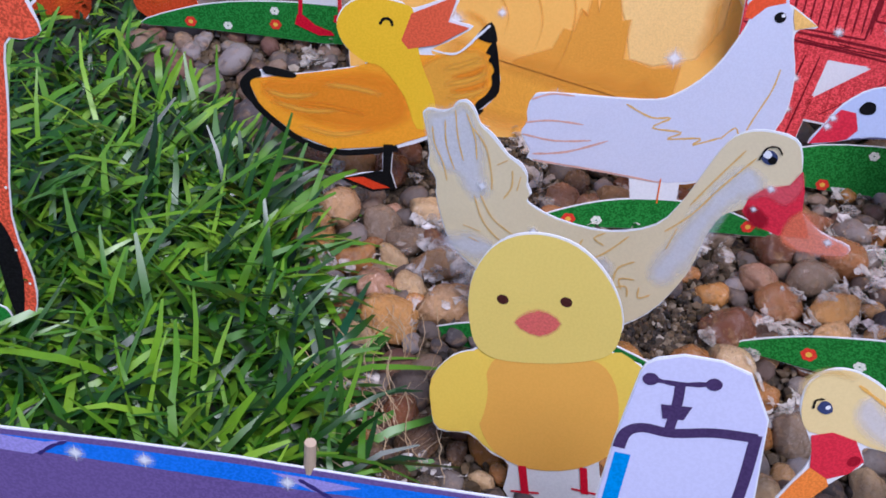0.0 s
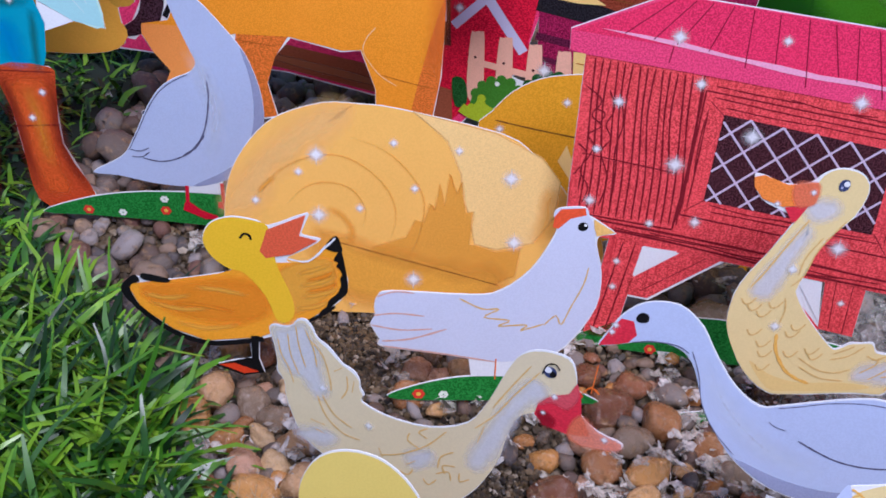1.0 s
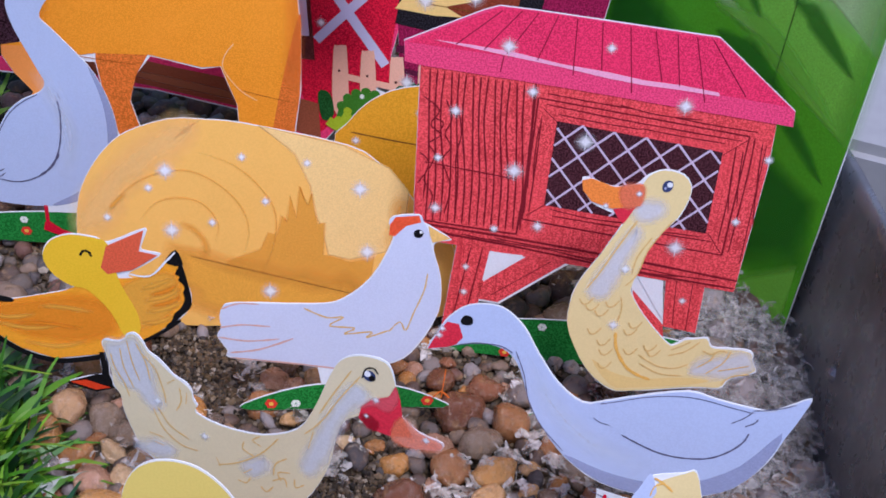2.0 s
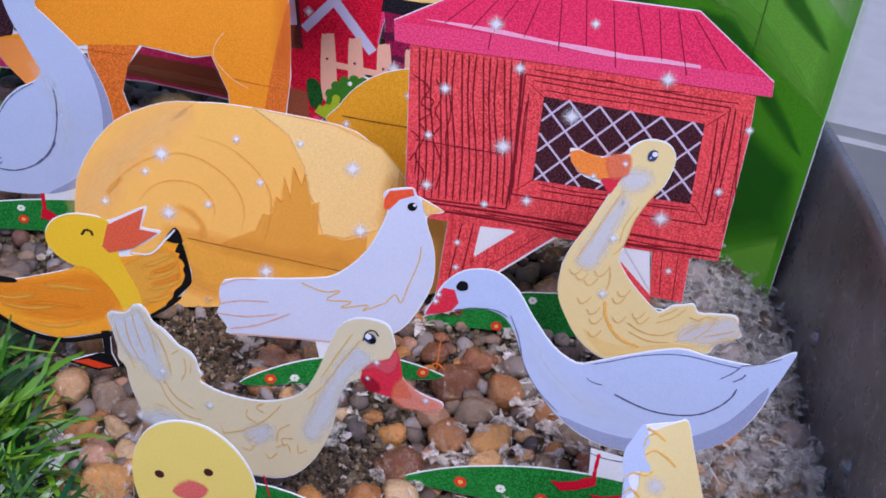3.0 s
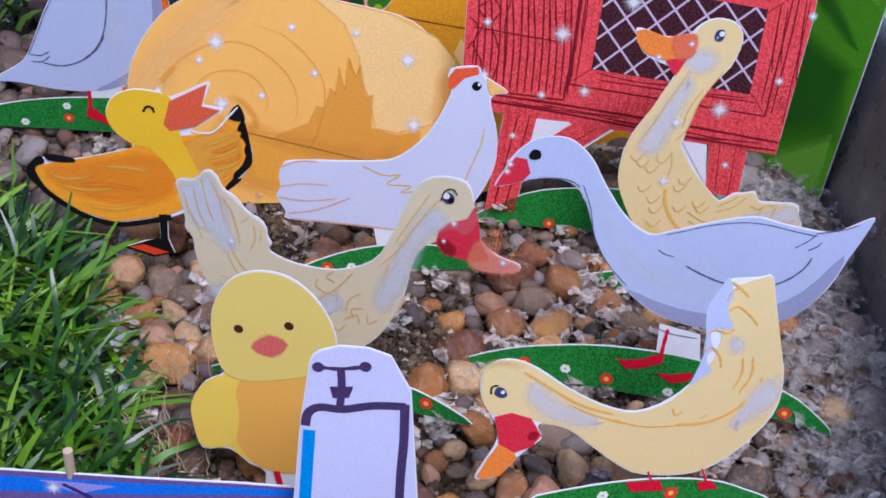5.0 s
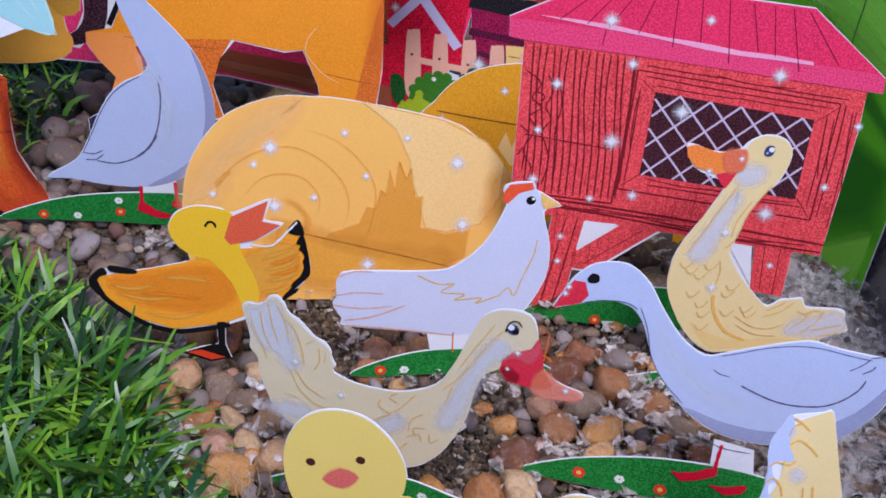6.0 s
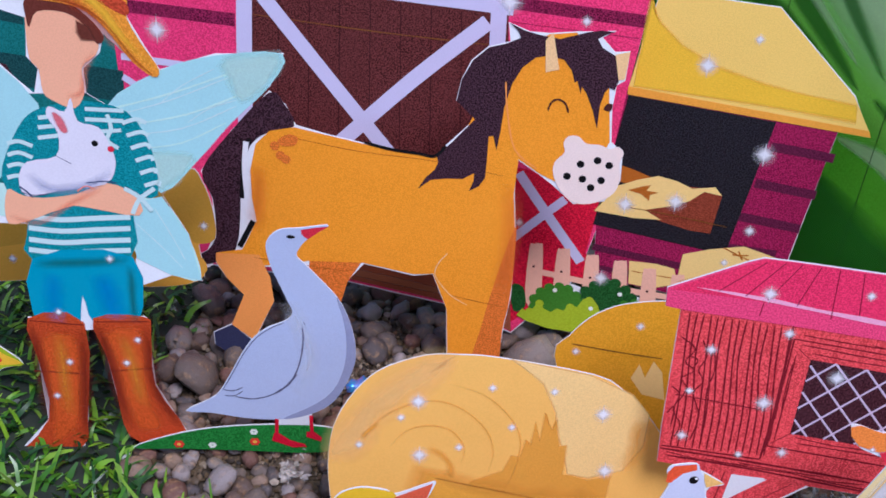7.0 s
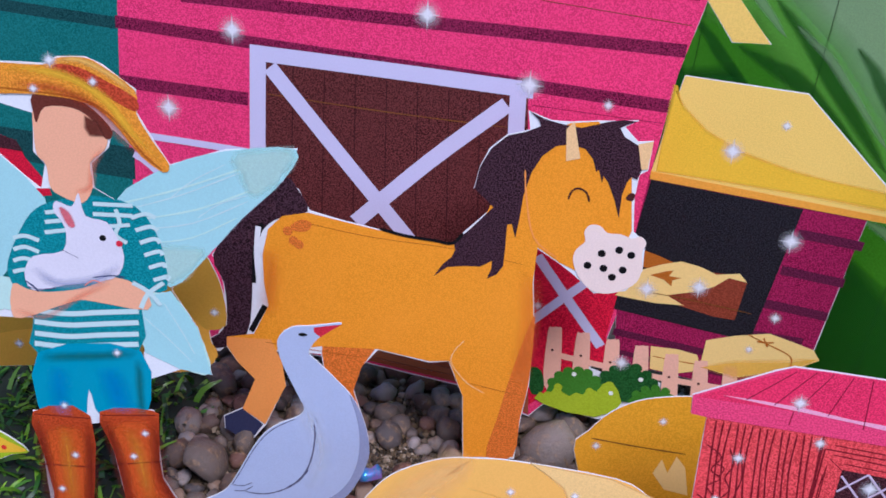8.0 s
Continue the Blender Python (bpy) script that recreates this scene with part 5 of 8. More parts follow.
s.fill([(-42.3, 49.3), (-41.3, 50.4), (-38.8, 50.6), (-36.6, 51.9), (-35.4, 53.7), (-33.6, 54.4), (-31.8, 52.8), (-30.4, 50.5), (-27.9, 48.8), (-25.9, 47.1), (-23.9, 45.5), (-21.1, 44.1), (-19.4, 42.3), (-19.2, 40.3), (-18.2, 38.4), (-18.3, 36.3), (-11.8, 34.7), (-1.4, 35.7), (7.5, 40.7), (11.6, 48.8), (14.9, 58.6), (17.4, 63.8), (21.8, 66.4), (27.4, 66.4), (29.4, 63.1), (30, 59.4), (27.5, 56.3), (23.6, 52.8), (22.4, 50.3), (18.8, 47.2), (16.9, 41.3), (15.7, 33), (11.5, 22.6), (5.8, 15.3), (-1.6, 12), (-12.4, 11.6), (-23, 14.6), (-32.8, 19.6), (-37.6, 29.6), (-38.4, 34.8), (-40.2, 37.8), (-40.4, 40.8), (-41.6, 46.4)], 'goose_cream2', 1)
s.fill([(8.8, 30.4), (13.6, 43.9), (17.5, 53.3), (21, 58.3), (24.2, 55.3), (20.3, 51), (17.7, 46.1), (15.2, 36), (11.7, 28.7)], 'goose_glow', 2)
s.fill([(-41.1, 49), (-37.1, 51.1), (-33.8, 53), (-31.7, 49.5), (-30, 45.9), (-28.9, 39.4), (-27.5, 36.4), (-30, 33.9), (-33.6, 38), (-37, 38.7), (-39.8, 43)], 'goose_glow', 2)
s.fill([(-34.8, 20.8), (-29.1, 23.9), (-24.4, 22.8), (-27.8, 19.2), (-32.8, 19.4)], 'goose_glow', 2)
s.fill([(-6, 25.2), (-0.8, 28.7), (-0, 25.7), (-3.8, 22.3)], 'goose_glow', 2)
s.fill([(22.1, 49.6), (22.6, 52.5), (24.9, 55.5), (28.8, 57.7), (30.2, 61.1), (31.5, 57.5), (32.2, 53.3), (34.7, 48.4), (29.4, 46.9), (24.6, 47.4)], 'beak_red', 3, False)
s.fill([(32, 53.2), (36.6, 50.1), (41.6, 49), (40.7, 46.6), (33.5, 45.1), (29.9, 46.9)], 'beak_peach', 4, False)
s.fill([(22.6, 52.5), (24.9, 55.5), (28.8, 57.7), (30.2, 60.6), (30.9, 57.4), (29, 53.6), (25.6, 54.2)], 'beak_pink', 4, False)
s.fill([(22.7, 50.4), (24.4, 51.2), (26.8, 49.7), (26.3, 47.3), (23.9, 47.5)], 'wine', 4)
s.stars([(25.9, 55.9), (38, 48.7)], 1.22, 5)
s.stars([(24, 50.8)], 0.82, 6)
s.dots([(24.1, 61.9)], 1.45, 'eye_blue', 4)
s.dots([(24.7, 61.5)], 0.8, 'black', 5)
s.dots([(23.6, 62.4)], 0.81, 'paper', 6)
s.line([(22.5, 60.8), (23.2, 63.5), (25, 64.3), (26.1, 63.1)], 0.37, 'black', 6)
s.line([(-31.7, 49.5), (-28.5, 46), (-26.6, 40.1), (-26.2, 36.8)], 0.36, 'sketch_tan', 3)
s.line([(-33.3, 52.2), (-31, 47.3), (-30.1, 42.5)], 0.35, 'sketch_tan', 3)
s.line([(-37.7, 49.3), (-36.9, 43.8), (-34.6, 38.6)], 0.36, 'sketch_tan', 3)
s.line([(-40.3, 47.1), (-39.4, 43.1), (-37.3, 39.5), (-36, 35.5)], 0.36, 'sketch_tan', 3)
s.line([(-35.7, 52.2), (-34.6, 46.2), (-32.9, 41.3)], 0.35, 'sketch_tan', 3)
s.line([(-29.7, 34), (-27.2, 28.6), (-22.8, 25.2), (-18.2, 24.8)], 0.36, 'sketch_tan', 3)
s.line([(-28.4, 34.7), (-25.3, 30.1), (-20.4, 27.7)], 0.36, 'sketch_tan', 3)
s.line([(-27.4, 25.8), (-31.3, 26.1)], 0.36, 'sketch_tan', 3)
s.line([(-22.4, 42.7), (-22.1, 38.9), (-23.5, 35.5)], 0.36, 'sketch_tan', 3)
s.line([(-23.6, 44.7), (-25.7, 42.9)], 0.35, 'sketch_tan', 3)
s.line([(-20.5, 41.9), (-20.9, 38.4)], 0.35, 'sketch_tan', 3)
s.line([(22, 61), (17.5, 53.3), (13.5, 45.6), (9.4, 40.1)], 0.34, 'sketch_tan', 3)
s.line([(19.9, 61.9), (15.7, 53.6), (12.8, 47.4)], 0.34, 'sketch_tan', 3)
s.line([(2.9, 36.4), (-1.5, 30.2), (-7.5, 25.1), (-12.9, 22.4)], 0.36, 'sketch_tan', 3)
s.line([(-13.3, 24.6), (-12.2, 22.1)], 0.36, 'sketch_tan', 3)
s.line([(5.1, 31), (2.2, 28.3), (1.7, 24.5)], 0.36, 'sketch_tan', 3)
s.line([(5.9, 26.8), (2.9, 25.8), (3.7, 23.4)], 0.36, 'sketch_tan', 3)
s.line([(-1.5, 32.4), (-3.7, 33.4), (-1.7, 35.4)], 0.35, 'sketch_tan', 3)
s.line([(-3.3, 28.6), (-6.2, 29.9), (-5.9, 32.3)], 0.35, 'sketch_tan', 3)
s.line([(-7.6, 19.6), (-5.4, 19.4), (-4.3, 21.6)], 0.36, 'sketch_tan', 3)
s.line([(-1.6, 19.8), (-0.1, 18.5), (1.7, 20.9)], 0.36, 'sketch_tan', 3)
s.line([(9.6, 24.5), (7.4, 22.8), (7.1, 25.4)], 0.35, 'sketch_tan', 3)
s.line([(1.4, 22.6), (4.4, 24.5), (5.2, 22.1)], 0.36, 'sketch_tan', 3)
s.line([(11.5, 41.6), (10.4, 36.2)], 0.35, 'sketch_tan', 3)
s.line([(-3.8, 24.5), (-6.1, 22.3)], 0.36, 'sketch_tan', 3)
s.line([(-27.5, 23.1), (-29.8, 23.6)], 0.37, 'sketch_tan', 3)
s.line([(-1.9, 12.2), (-0.4, 5.5)], 0.85, 'leg_red', 2)
s.stars([(-16.1, 30.3), (-28.3, 37)], 1.64, 6)
thing = s.done('paper_goose', pose(0.0400, 0.1706, 0, -4.3, 0, -25.2), 'cream paper goose cutout bending forward with red beak', 'goose cutout', 'paper farm cutouts')
s = Sheet()
s.base([(-42.2, -10.1), (-30.6, -1), (-14.8, 5.8), (0.5, 8.8), (14, 7.2), (24.5, 5.2), (35.5, 0.3), (25, -0.6), (0.9, -2.1), (-22.6, -5.1)], [(23.5, 3.2), (-35.5, -5.8)], [(6.7, 4.4)])
s.part('grass_base', thing, 'green printed grass strip with small flowers')

# paper goose
s = Sheet()
s.card([(-38.1, 39.1), (-37.7, 42.7), (-34.8, 45.2), (-30.6, 45.2), (-25.5, 42.4), (-18.9, 37), (-10.7, 31.6), (-2.7, 28.8), (4.8, 31.3), (10, 36.7), (10.7, 45.5), (10.9, 52.6), (13, 59.4), (16, 60.5), (21.1, 60.3), (23.9, 60.2), (26.1, 52.6), (28.6, 43.7), (31.3, 32.9), (30.3, 23.6), (23.5, 14.8), (15.9, 10), (7.8, 9.3), (-2, 11.6), (-10.8, 18.9), (-17.8, 25.3), (-23.1, 27.5), (-24.6, 27.2), (-23.5, 24), (-25.9, 21.8), (-28.9, 19.1), (-32.5, 14.8), (-36.2, 14.2), (-38.2, 15.3), (-35.9, 20.2), (-34.2, 23.8), (-33.8, 27.6), (-35.9, 32.3), (-37.5, 35.4)], -0.21)
s.fill([(-37.7, 39.1), (-37.3, 42.4), (-34.6, 44.8), (-30.5, 44.8), (-25.6, 41.9), (-18.9, 36.5), (-10.8, 31.1), (-2.6, 28.3), (5.2, 30.8), (10.4, 36.4), (14, 42.2), (14.3, 50.9), (15.1, 57.8), (21.1, 60), (23.7, 59.8), (25.8, 52.6), (28.4, 43.7), (30.9, 32.9), (29.8, 24), (23.2, 15.2), (15.6, 10.6), (7.7, 9.8), (-1.9, 12.1), (-10.7, 19.4), (-17.8, 25.7), (-23.2, 27.9), (-27.1, 29.8), (-33.4, 31.3), (-35.7, 32.4), (-37.2, 35.4)], 'goose_cream', 1)
s.fill([(13.7, 60.9), (14.8, 58.8), (15.6, 55.9), (14.7, 54), (15.2, 51.4), (16.6, 48.9), (16, 47.8), (13.7, 48.5), (11.9, 47.4), (12.1, 45.3), (13.1, 43.1), (11.8, 42.1), (12, 40), (13.4, 37.7), (11.3, 36.1), (8.8, 34.3), (10.4, 39.7), (11, 44.8), (10.1, 50.8), (10.3, 54.8), (11.9, 57.7)], 'goose_white', 2)
s.fill([(-34.6, 31.1), (-30.9, 31.7), (-26.4, 29.7), (-23.8, 24.8), (-25.9, 22), (-29.6, 20.9), (-33.2, 23.7), (-33.8, 27.6)], 'beak_red', 3, False)
s.fill([(-33.2, 23.7), (-29.6, 20.9), (-28.9, 19.2), (-32.5, 15), (-36.3, 14.5), (-37.8, 15.4), (-35.5, 20.1)], 'beak_orange', 3, False)
s.dots([(-25.7, 25)], 1.22, 'wine', 4)
s.fill([(-34.9, 37), (-34.3, 38.7), (-32.8, 38.1), (-32.1, 36.4), (-33.2, 35.8)], 'eye_blue', 4)
s.dots([(-33.1, 37.3)], 0.47, 'paper', 5)
s.line([(-35.6, 37.1), (-35.5, 38.9), (-34.1, 39.1)], 0.47, 'black', 5)
s.line([(14.7, 59.7), (16.9, 58.0), (19.1, 55.6)], 0.5, 'sketch_amber', 3)
s.line([(14.3, 55.1), (15.0, 57.4), (16.9, 58.0)], 0.35, 'sketch_amber', 3)
s.line([(14.9, 52.6), (17.1, 53.5), (20.3, 50.8), (22.2, 48.4)], 0.5, 'sketch_amber', 3)
s.line([(10.9, 47.2), (12.7, 48.2), (15.7, 47.0), (17.1, 48.0)], 0.45, 'sketch_amber', 3)
s.line([(11.1, 42.8), (12.5, 43.8), (14.6, 41.5), (15.5, 38.3)], 0.5, 'sketch_amber', 3)
s.line([(20.3, 40.2), (20.6, 35.9), (19.0, 32.1)], 0.5, 'sketch_amber', 3)
s.line([(22.6, 40.2), (23.0, 35.6), (20.8, 30.9)], 0.6, 'sketch_amber', 3)
s.line([(25.8, 34.6), (25.5, 33.4)], 0.6, 'sketch_amber', 3)
s.line([(6.8, 24.0), (13.5, 23.7), (18.6, 25.2), (23.0, 28.4)], 0.8, 'sketch_amber', 3)
s.line([(5.6, 28.6), (6.5, 26.6), (8.0, 27.3)], 0.4, 'sketch_amber', 3)
s.line([(12.6, 25.1), (14.0, 25.8)], 0.4, 'sketch_amber', 3)
s.line([(-28.8, 41.9), (-22.4, 36.9), (-15.2, 31.7), (-8.0, 28.6)], 0.6, 'sketch_amber', 3)
s.line([(-18.4, 32.6), (-13.1, 29.3), (-5.1, 25.7)], 0.4, 'sketch_amber', 3)
s.line([(-7.9, 27.3), (-1.1, 24.5), (6.8, 23.7)], 0.35, 'sketch_amber', 3)
s.spray(smoothed([(-26.2, 38.9), (-21.0, 33.7), (-13.1, 28.7), (-11.6, 26.0), (-20.7, 28.5), (-27.2, 34.6)]), 'goose_glow', 2, 3, 0.6)
s.spray(smoothed([(17.1, 45.6), (19.4, 44.5), (19.2, 42.1), (17.0, 43.0)]), 'goose_glow', 2, 2.5, 0.7)
s.spray(smoothed([(24.6, 30.7), (28.9, 33.3), (30.3, 28.4), (25.5, 24.3), (20.5, 21.7)]), 'goose_glow', 2, 4, 0.7)
s.band([(-38.4, 39.6), (-37.8, 43.3), (-34.4, 44.9), (-28.9, 42.9)], 2.5, 'goose_tan', 3, 0.6)
s.line([(2, 11.4), (3.9, 7.2)], 0.90, 'leg_red', 1)
s.line([(15.1, 10.6), (17.3, 5.3)], 0.92, 'leg_red', 1)
s.fill([(-3.1, 9.2), (5.1, 8.7), (6.6, 5.5), (-1.4, 6.3)], 'leg_red', 6, False)
s.fill([(14.3, 6.8), (17.8, 7), (19.9, 4.3), (15.4, 4.3)], 'leg_red', 6, False)
thing = s.done('paper_goose', pose(0.1050, 0.1256, 0, -8.2, 0, 3.5), 'cream paper goose cutout lowering its head to drink', 'goose cutout', 'paper farm cutouts')
s = Sheet()
s.base([(-25.5, 6.7), (-11.1, 9), (3.7, 8.9), (17.8, 6.6), (26.9, 2.6), (32, -1.9), (-2.1, 0.3)], [(8.4, 4.4)], [(-8.1, 5.9)])
s.part('grass_base', thing, 'green printed grass strip with small flowers')

# paper chick
s = Sheet()
s.card([(-9.7, 40.3), (-9.3, 46.7), (-6.7, 52.9), (-2.7, 56.7), (2.4, 58.1), (7.7, 57.3), (12.6, 53.7), (16.2, 48.2), (17.8, 42.5), (16.8, 36.8), (22, 35.5), (25.4, 30.6), (25.6, 23.8), (22.9, 15.7), (18.6, 10), (19.6, 0.6), (2.9, -6), (1.9, 2.9), (-1.9, 4.9), (-6.5, 8.3), (-12.7, 7.3), (-14.6, 13.3), (-14.8, 20.5), (-11.5, 26.9), (-7, 30.4), (-8.8, 34.8)], -0.12)
s.fill([(-9, 40.5), (-8.6, 46.7), (-6.4, 52.4), (-2.7, 56.1), (2.5, 57.5), (7.5, 56.7), (12.3, 53.1), (15.7, 48), (17.2, 42.3), (16.7, 36.4), (21.6, 34.7), (24.4, 30.3), (24.5, 24.1), (22.2, 16.9), (18.5, 10.7), (6.3, 4.1), (-2, 5.7), (-6.6, 9.1), (-12.2, 8.1), (-14.1, 13.4), (-14.4, 20.2), (-11.2, 26.6), (-6.7, 30.2), (-8.4, 34.9)], 'chick_wing', 0)
s.fill([(16.8, 36.8), (22, 35.2), (25.1, 30.5), (25.3, 24), (22.9, 17.1), (19.3, 18.7), (16.5, 26.2)], 'chick_wing', 1)
s.fill([(-4, 27.5), (-1.1, 29.9), (8.8, 32.9), (14.8, 33.8), (18.5, 29.6), (20.3, 21.9), (20.2, 13.2), (14.7, 6.9), (6.3, 3.7), (-0.6, 5.4), (-4.6, 11.6), (-4.9, 20.3)], 'chick_body', 2)
s.fill([(-14.8, 20.1), (-11.5, 26.6), (-6.9, 29.4), (-4.6, 24.6), (-3.9, 17.7), (-5.6, 10.2), (-12.4, 8), (-14.4, 13.3)], 'chick_wing', 3)
s.fill([(-9.5, 40.4), (-9.1, 46.5), (-6.6, 52.6), (-2.7, 56.3), (2.4, 57.8), (7.7, 56.9), (12.4, 53.4), (16, 48.1), (17.5, 42.4), (16.4, 36.3), (10.9, 32.7), (4, 30.2), (-3.1, 28.9), (-7, 30.7), (-8.6, 34.8)], 'chick_head', 4)
s.dots([(-3.5, 42.6), (7.4, 45.3)], 1.06, 'eye_brown', 5)
s.fill([(-0.8, 38.2), (3, 42.1), (7.1, 40.4), (3.8, 36.5)], 'beak_pink', 5, False)
s.line([(4.6, 4), (6.1, -3.4)], 1.54, 'leg_red', 3)
s.line([(16, 7.8), (17.3, 1)], 1.40, 'leg_red', 3)
s.line([(3.2, -3.6), (8.7, -2.1)], 0.99, 'leg_red', 3)
s.line([(14.6, 1.5), (19.3, 1.8)], 0.97, 'leg_red', 3)
s.done('paper_chick', pose(0.0200, 0.1418, 0, -4.8, 0, -16.9), 'pale yellow paper chick cutout with pink beak and red feet', 'chick cutout', 'paper farm cutouts')

# paper water tap
s = Sheet()
s.card([(-5.6, 73.1), (-5.1, 74.6), (-3.9, 75.7), (-0.6, 76.9), (4.1, 76.9), (8, 75.6), (11.7, 68.6), (16.1, 22.8), (-9.8, 19.9), (-7.1, 60.7)], -0.02, False)
s.fill([(-5.4, 73.1), (-4.9, 74.5), (-3.8, 75.4), (-0.6, 76.7), (4.2, 76.7), (7.9, 75.4), (11.5, 68.4), (15.8, 23), (-9.5, 20.2), (-6.9, 60.7)], 'tap_white', 1, False)
s.line([(-4.1, 72.3), (-0.5, 72.2), (3.8, 73.1)], 0.85, 'tap_purple', 2)
s.dots([(-4.1, 72.3), (3.8, 73.1)], 1.04, 'tap_purple', 3)
s.line([(-0.3, 72.2), (-0.1, 68.9), (-0.3, 64.2)], 1.36, 'tap_purple', 2)
s.fill([(-2.1, 68.4), (1.9, 68.8), (1.2, 66.3), (-1.5, 66)], 'tap_purple', 3, False)
s.line([(-6.2, 59.5), (-5.7, 62.4), (-3.7, 63.8), (0.2, 63.7), (5.5, 65), (10.9, 65.3)], 1.65, 'tap_purple', 2)
s.line([(10.7, 65.8), (10.9, 57.4), (10.7, 46.8), (11.2, 23.8)], 1.61, 'tap_purple', 2)
s.line([(-5.5, 58.6), (-6.1, 45), (-7.1, 21.7)], 2.16, 'tap_blue', 2)
s.done('paper_water_tap', pose(0.0350, 0.0935, 0, -5.6, 0, -10.5), 'white paper cutout printed with a dark standpipe tap', 'tap cutout', 'paper farm cutouts')

# paper goose
s = Sheet()
s.card([(25.2, 91.5), (21, 91.2), (16.4, 90.5), (11.8, 90.1), (8.8, 88.4), (6.8, 85.4), (6.7, 81.5), (7.9, 75.9), (10, 69.8), (12.6, 62.6), (13.8, 59.4), (13.2, 56.9), (10.7, 54.7), (6.2, 52.5), (1.5, 48.4), (-2.6, 41.7), (-6.9, 32.5), (-11, 24.7), (-15.3, 21.1), (-22.2, 16.5), (-14, 15.8), (-3.1, 13.5), (8.1, 12.9), (17.6, 14.9), (25.3, 19.9), (30.2, 28.3), (33.1, 37.7), (33.4, 44.5), (32.2, 52.3), (29.9, 59.8), (27, 65.6), (22.1, 72.1), (18.1, 77.1), (15.5, 80.4), (16.9, 84.1), (19.5, 87.1)], 0.12)
s.fill([(25.2, 91.5), (21, 91.2), (16.4, 90.5), (11.8, 90.1), (8.8, 88.4), (6.8, 85.4), (6.7, 81.5), (7.9, 75.9), (10, 69.8), (12.6, 62.6), (13.8, 59.4), (13.2, 56.9), (10.7, 54.7), (6.2, 52.5), (1.5, 48.4), (-2.6, 41.7), (-6.9, 32.5), (-11, 24.7), (-15.3, 21.1), (-22.2, 16.5), (-14, 15.8), (-3.1, 13.5), (8.1, 12.9), (17.6, 14.9), (25.3, 19.9), (30.2, 28.3), (33.1, 37.7), (33.4, 44.5), (32.2, 52.3), (29.9, 59.8), (27, 65.6), (22.1, 72.1), (18.1, 77.1), (15.5, 80.4), (16.9, 84.1), (19.5, 87.1)], 'goose_white', 1)
s.fill([(27.5, 64.8), (30.2, 59.3), (32.3, 52), (33.4, 44.5), (33.2, 38), (30.2, 28.6), (25.3, 20.2), (17.6, 15.1), (9.6, 13.2), (17.7, 18.1), (23.9, 23), (27.8, 29.3), (30.1, 37.7), (30.6, 46.3), (29.8, 55)], 'goose_shade', 2)
s.fill([(17.1, 90), (21.4, 90.8), (25.2, 91.3), (22, 89), (19.1, 86.6), (18.2, 87.3), (17.2, 88.4)], 'beak_red', 2, False)
s.fill([(12.8, 87.7), (13.9, 88.1), (15.4, 87.4), (14.2, 86.8), (13.1, 87)], 'black', 3)
s.line([(16.7, 52.7), (16.9, 47.6), (15.9, 39.7), (13.9, 32.8), (10.2, 27.1), (5.4, 23.7), (-0.1, 22.2), (-5.6, 23.2)], 0.5, 'grey_line', 3)
s.line([(14.5, 33.2), (11.2, 28.1), (7, 24.5)], 0.8, 'grey_line', 3)
s.line([(-9.3, 26.2), (-6.1, 25.8), (-3.2, 27.2)], 0.4, 'grey_line', 3)
s.line([(-9, 23.6), (-5.9, 23.6), (-3.2, 25.6)], 0.4, 'grey_line', 3)
s.line([(11.1, 54.7), (6.4, 52), (1.9, 48), (-2.3, 41.3), (-6.2, 33), (-9.7, 26)], 0.3, 'grey_line', 3)
s.line([(17.1, 55.2), (17.6, 53.5)], 0.3, 'grey_line', 3)
s.fill([(7.4, 13.6), (19.1, 15.7), (19.6, 10.8), (7.8, 9.7)], 'paper', 0, False)
s.line([(7.5, 13.2), (7.1, 5.6)], 1.2, 'leg_red', 3)
s.line([(18.8, 14.9), (19, 6.7)], 1.2, 'leg_red', 3)
s.fill([(6.2, 6.6), (8.1, 6.7), (11.6, 3.6), (16.5, 1.7), (17.2, 0.4), (12.5, 0.1), (5.5, 3.4)], 'leg_red', 6, False)
s.fill([(17.3, 7.5), (19.8, 7.5), (22.4, 4.7), (21.9, 3), (17, 5.2)], 'leg_red', 6, False)
s.band([(12.4, 63.7), (15.9, 53.1), (18.8, 39.8), (14.2, 23.4)], 9, 'paper', 2, 0.35)
thing = s.done('paper_goose', pose(-0.0400, 0.3032, 0, 1.8, 0, -4.0), 'white paper goose cutout with upright neck on grass strip', 'goose cutout', 'paper farm cutouts')
s = Sheet()
s.base([(-41, -0.7), (-28.4, 5.1), (-13.1, 8.9), (5.8, 10.4), (22.8, 9.6), (37, 4.7), (22.4, -2.4), (-6.3, -1.6), (-25.2, -1)], [(-25.7, 1.3), (-0.3, 2.6)], [(-14.6, 0.9), (-0.4, 7.2)])
s.part('grass_base', thing, 'green printed grass strip with small flowers')

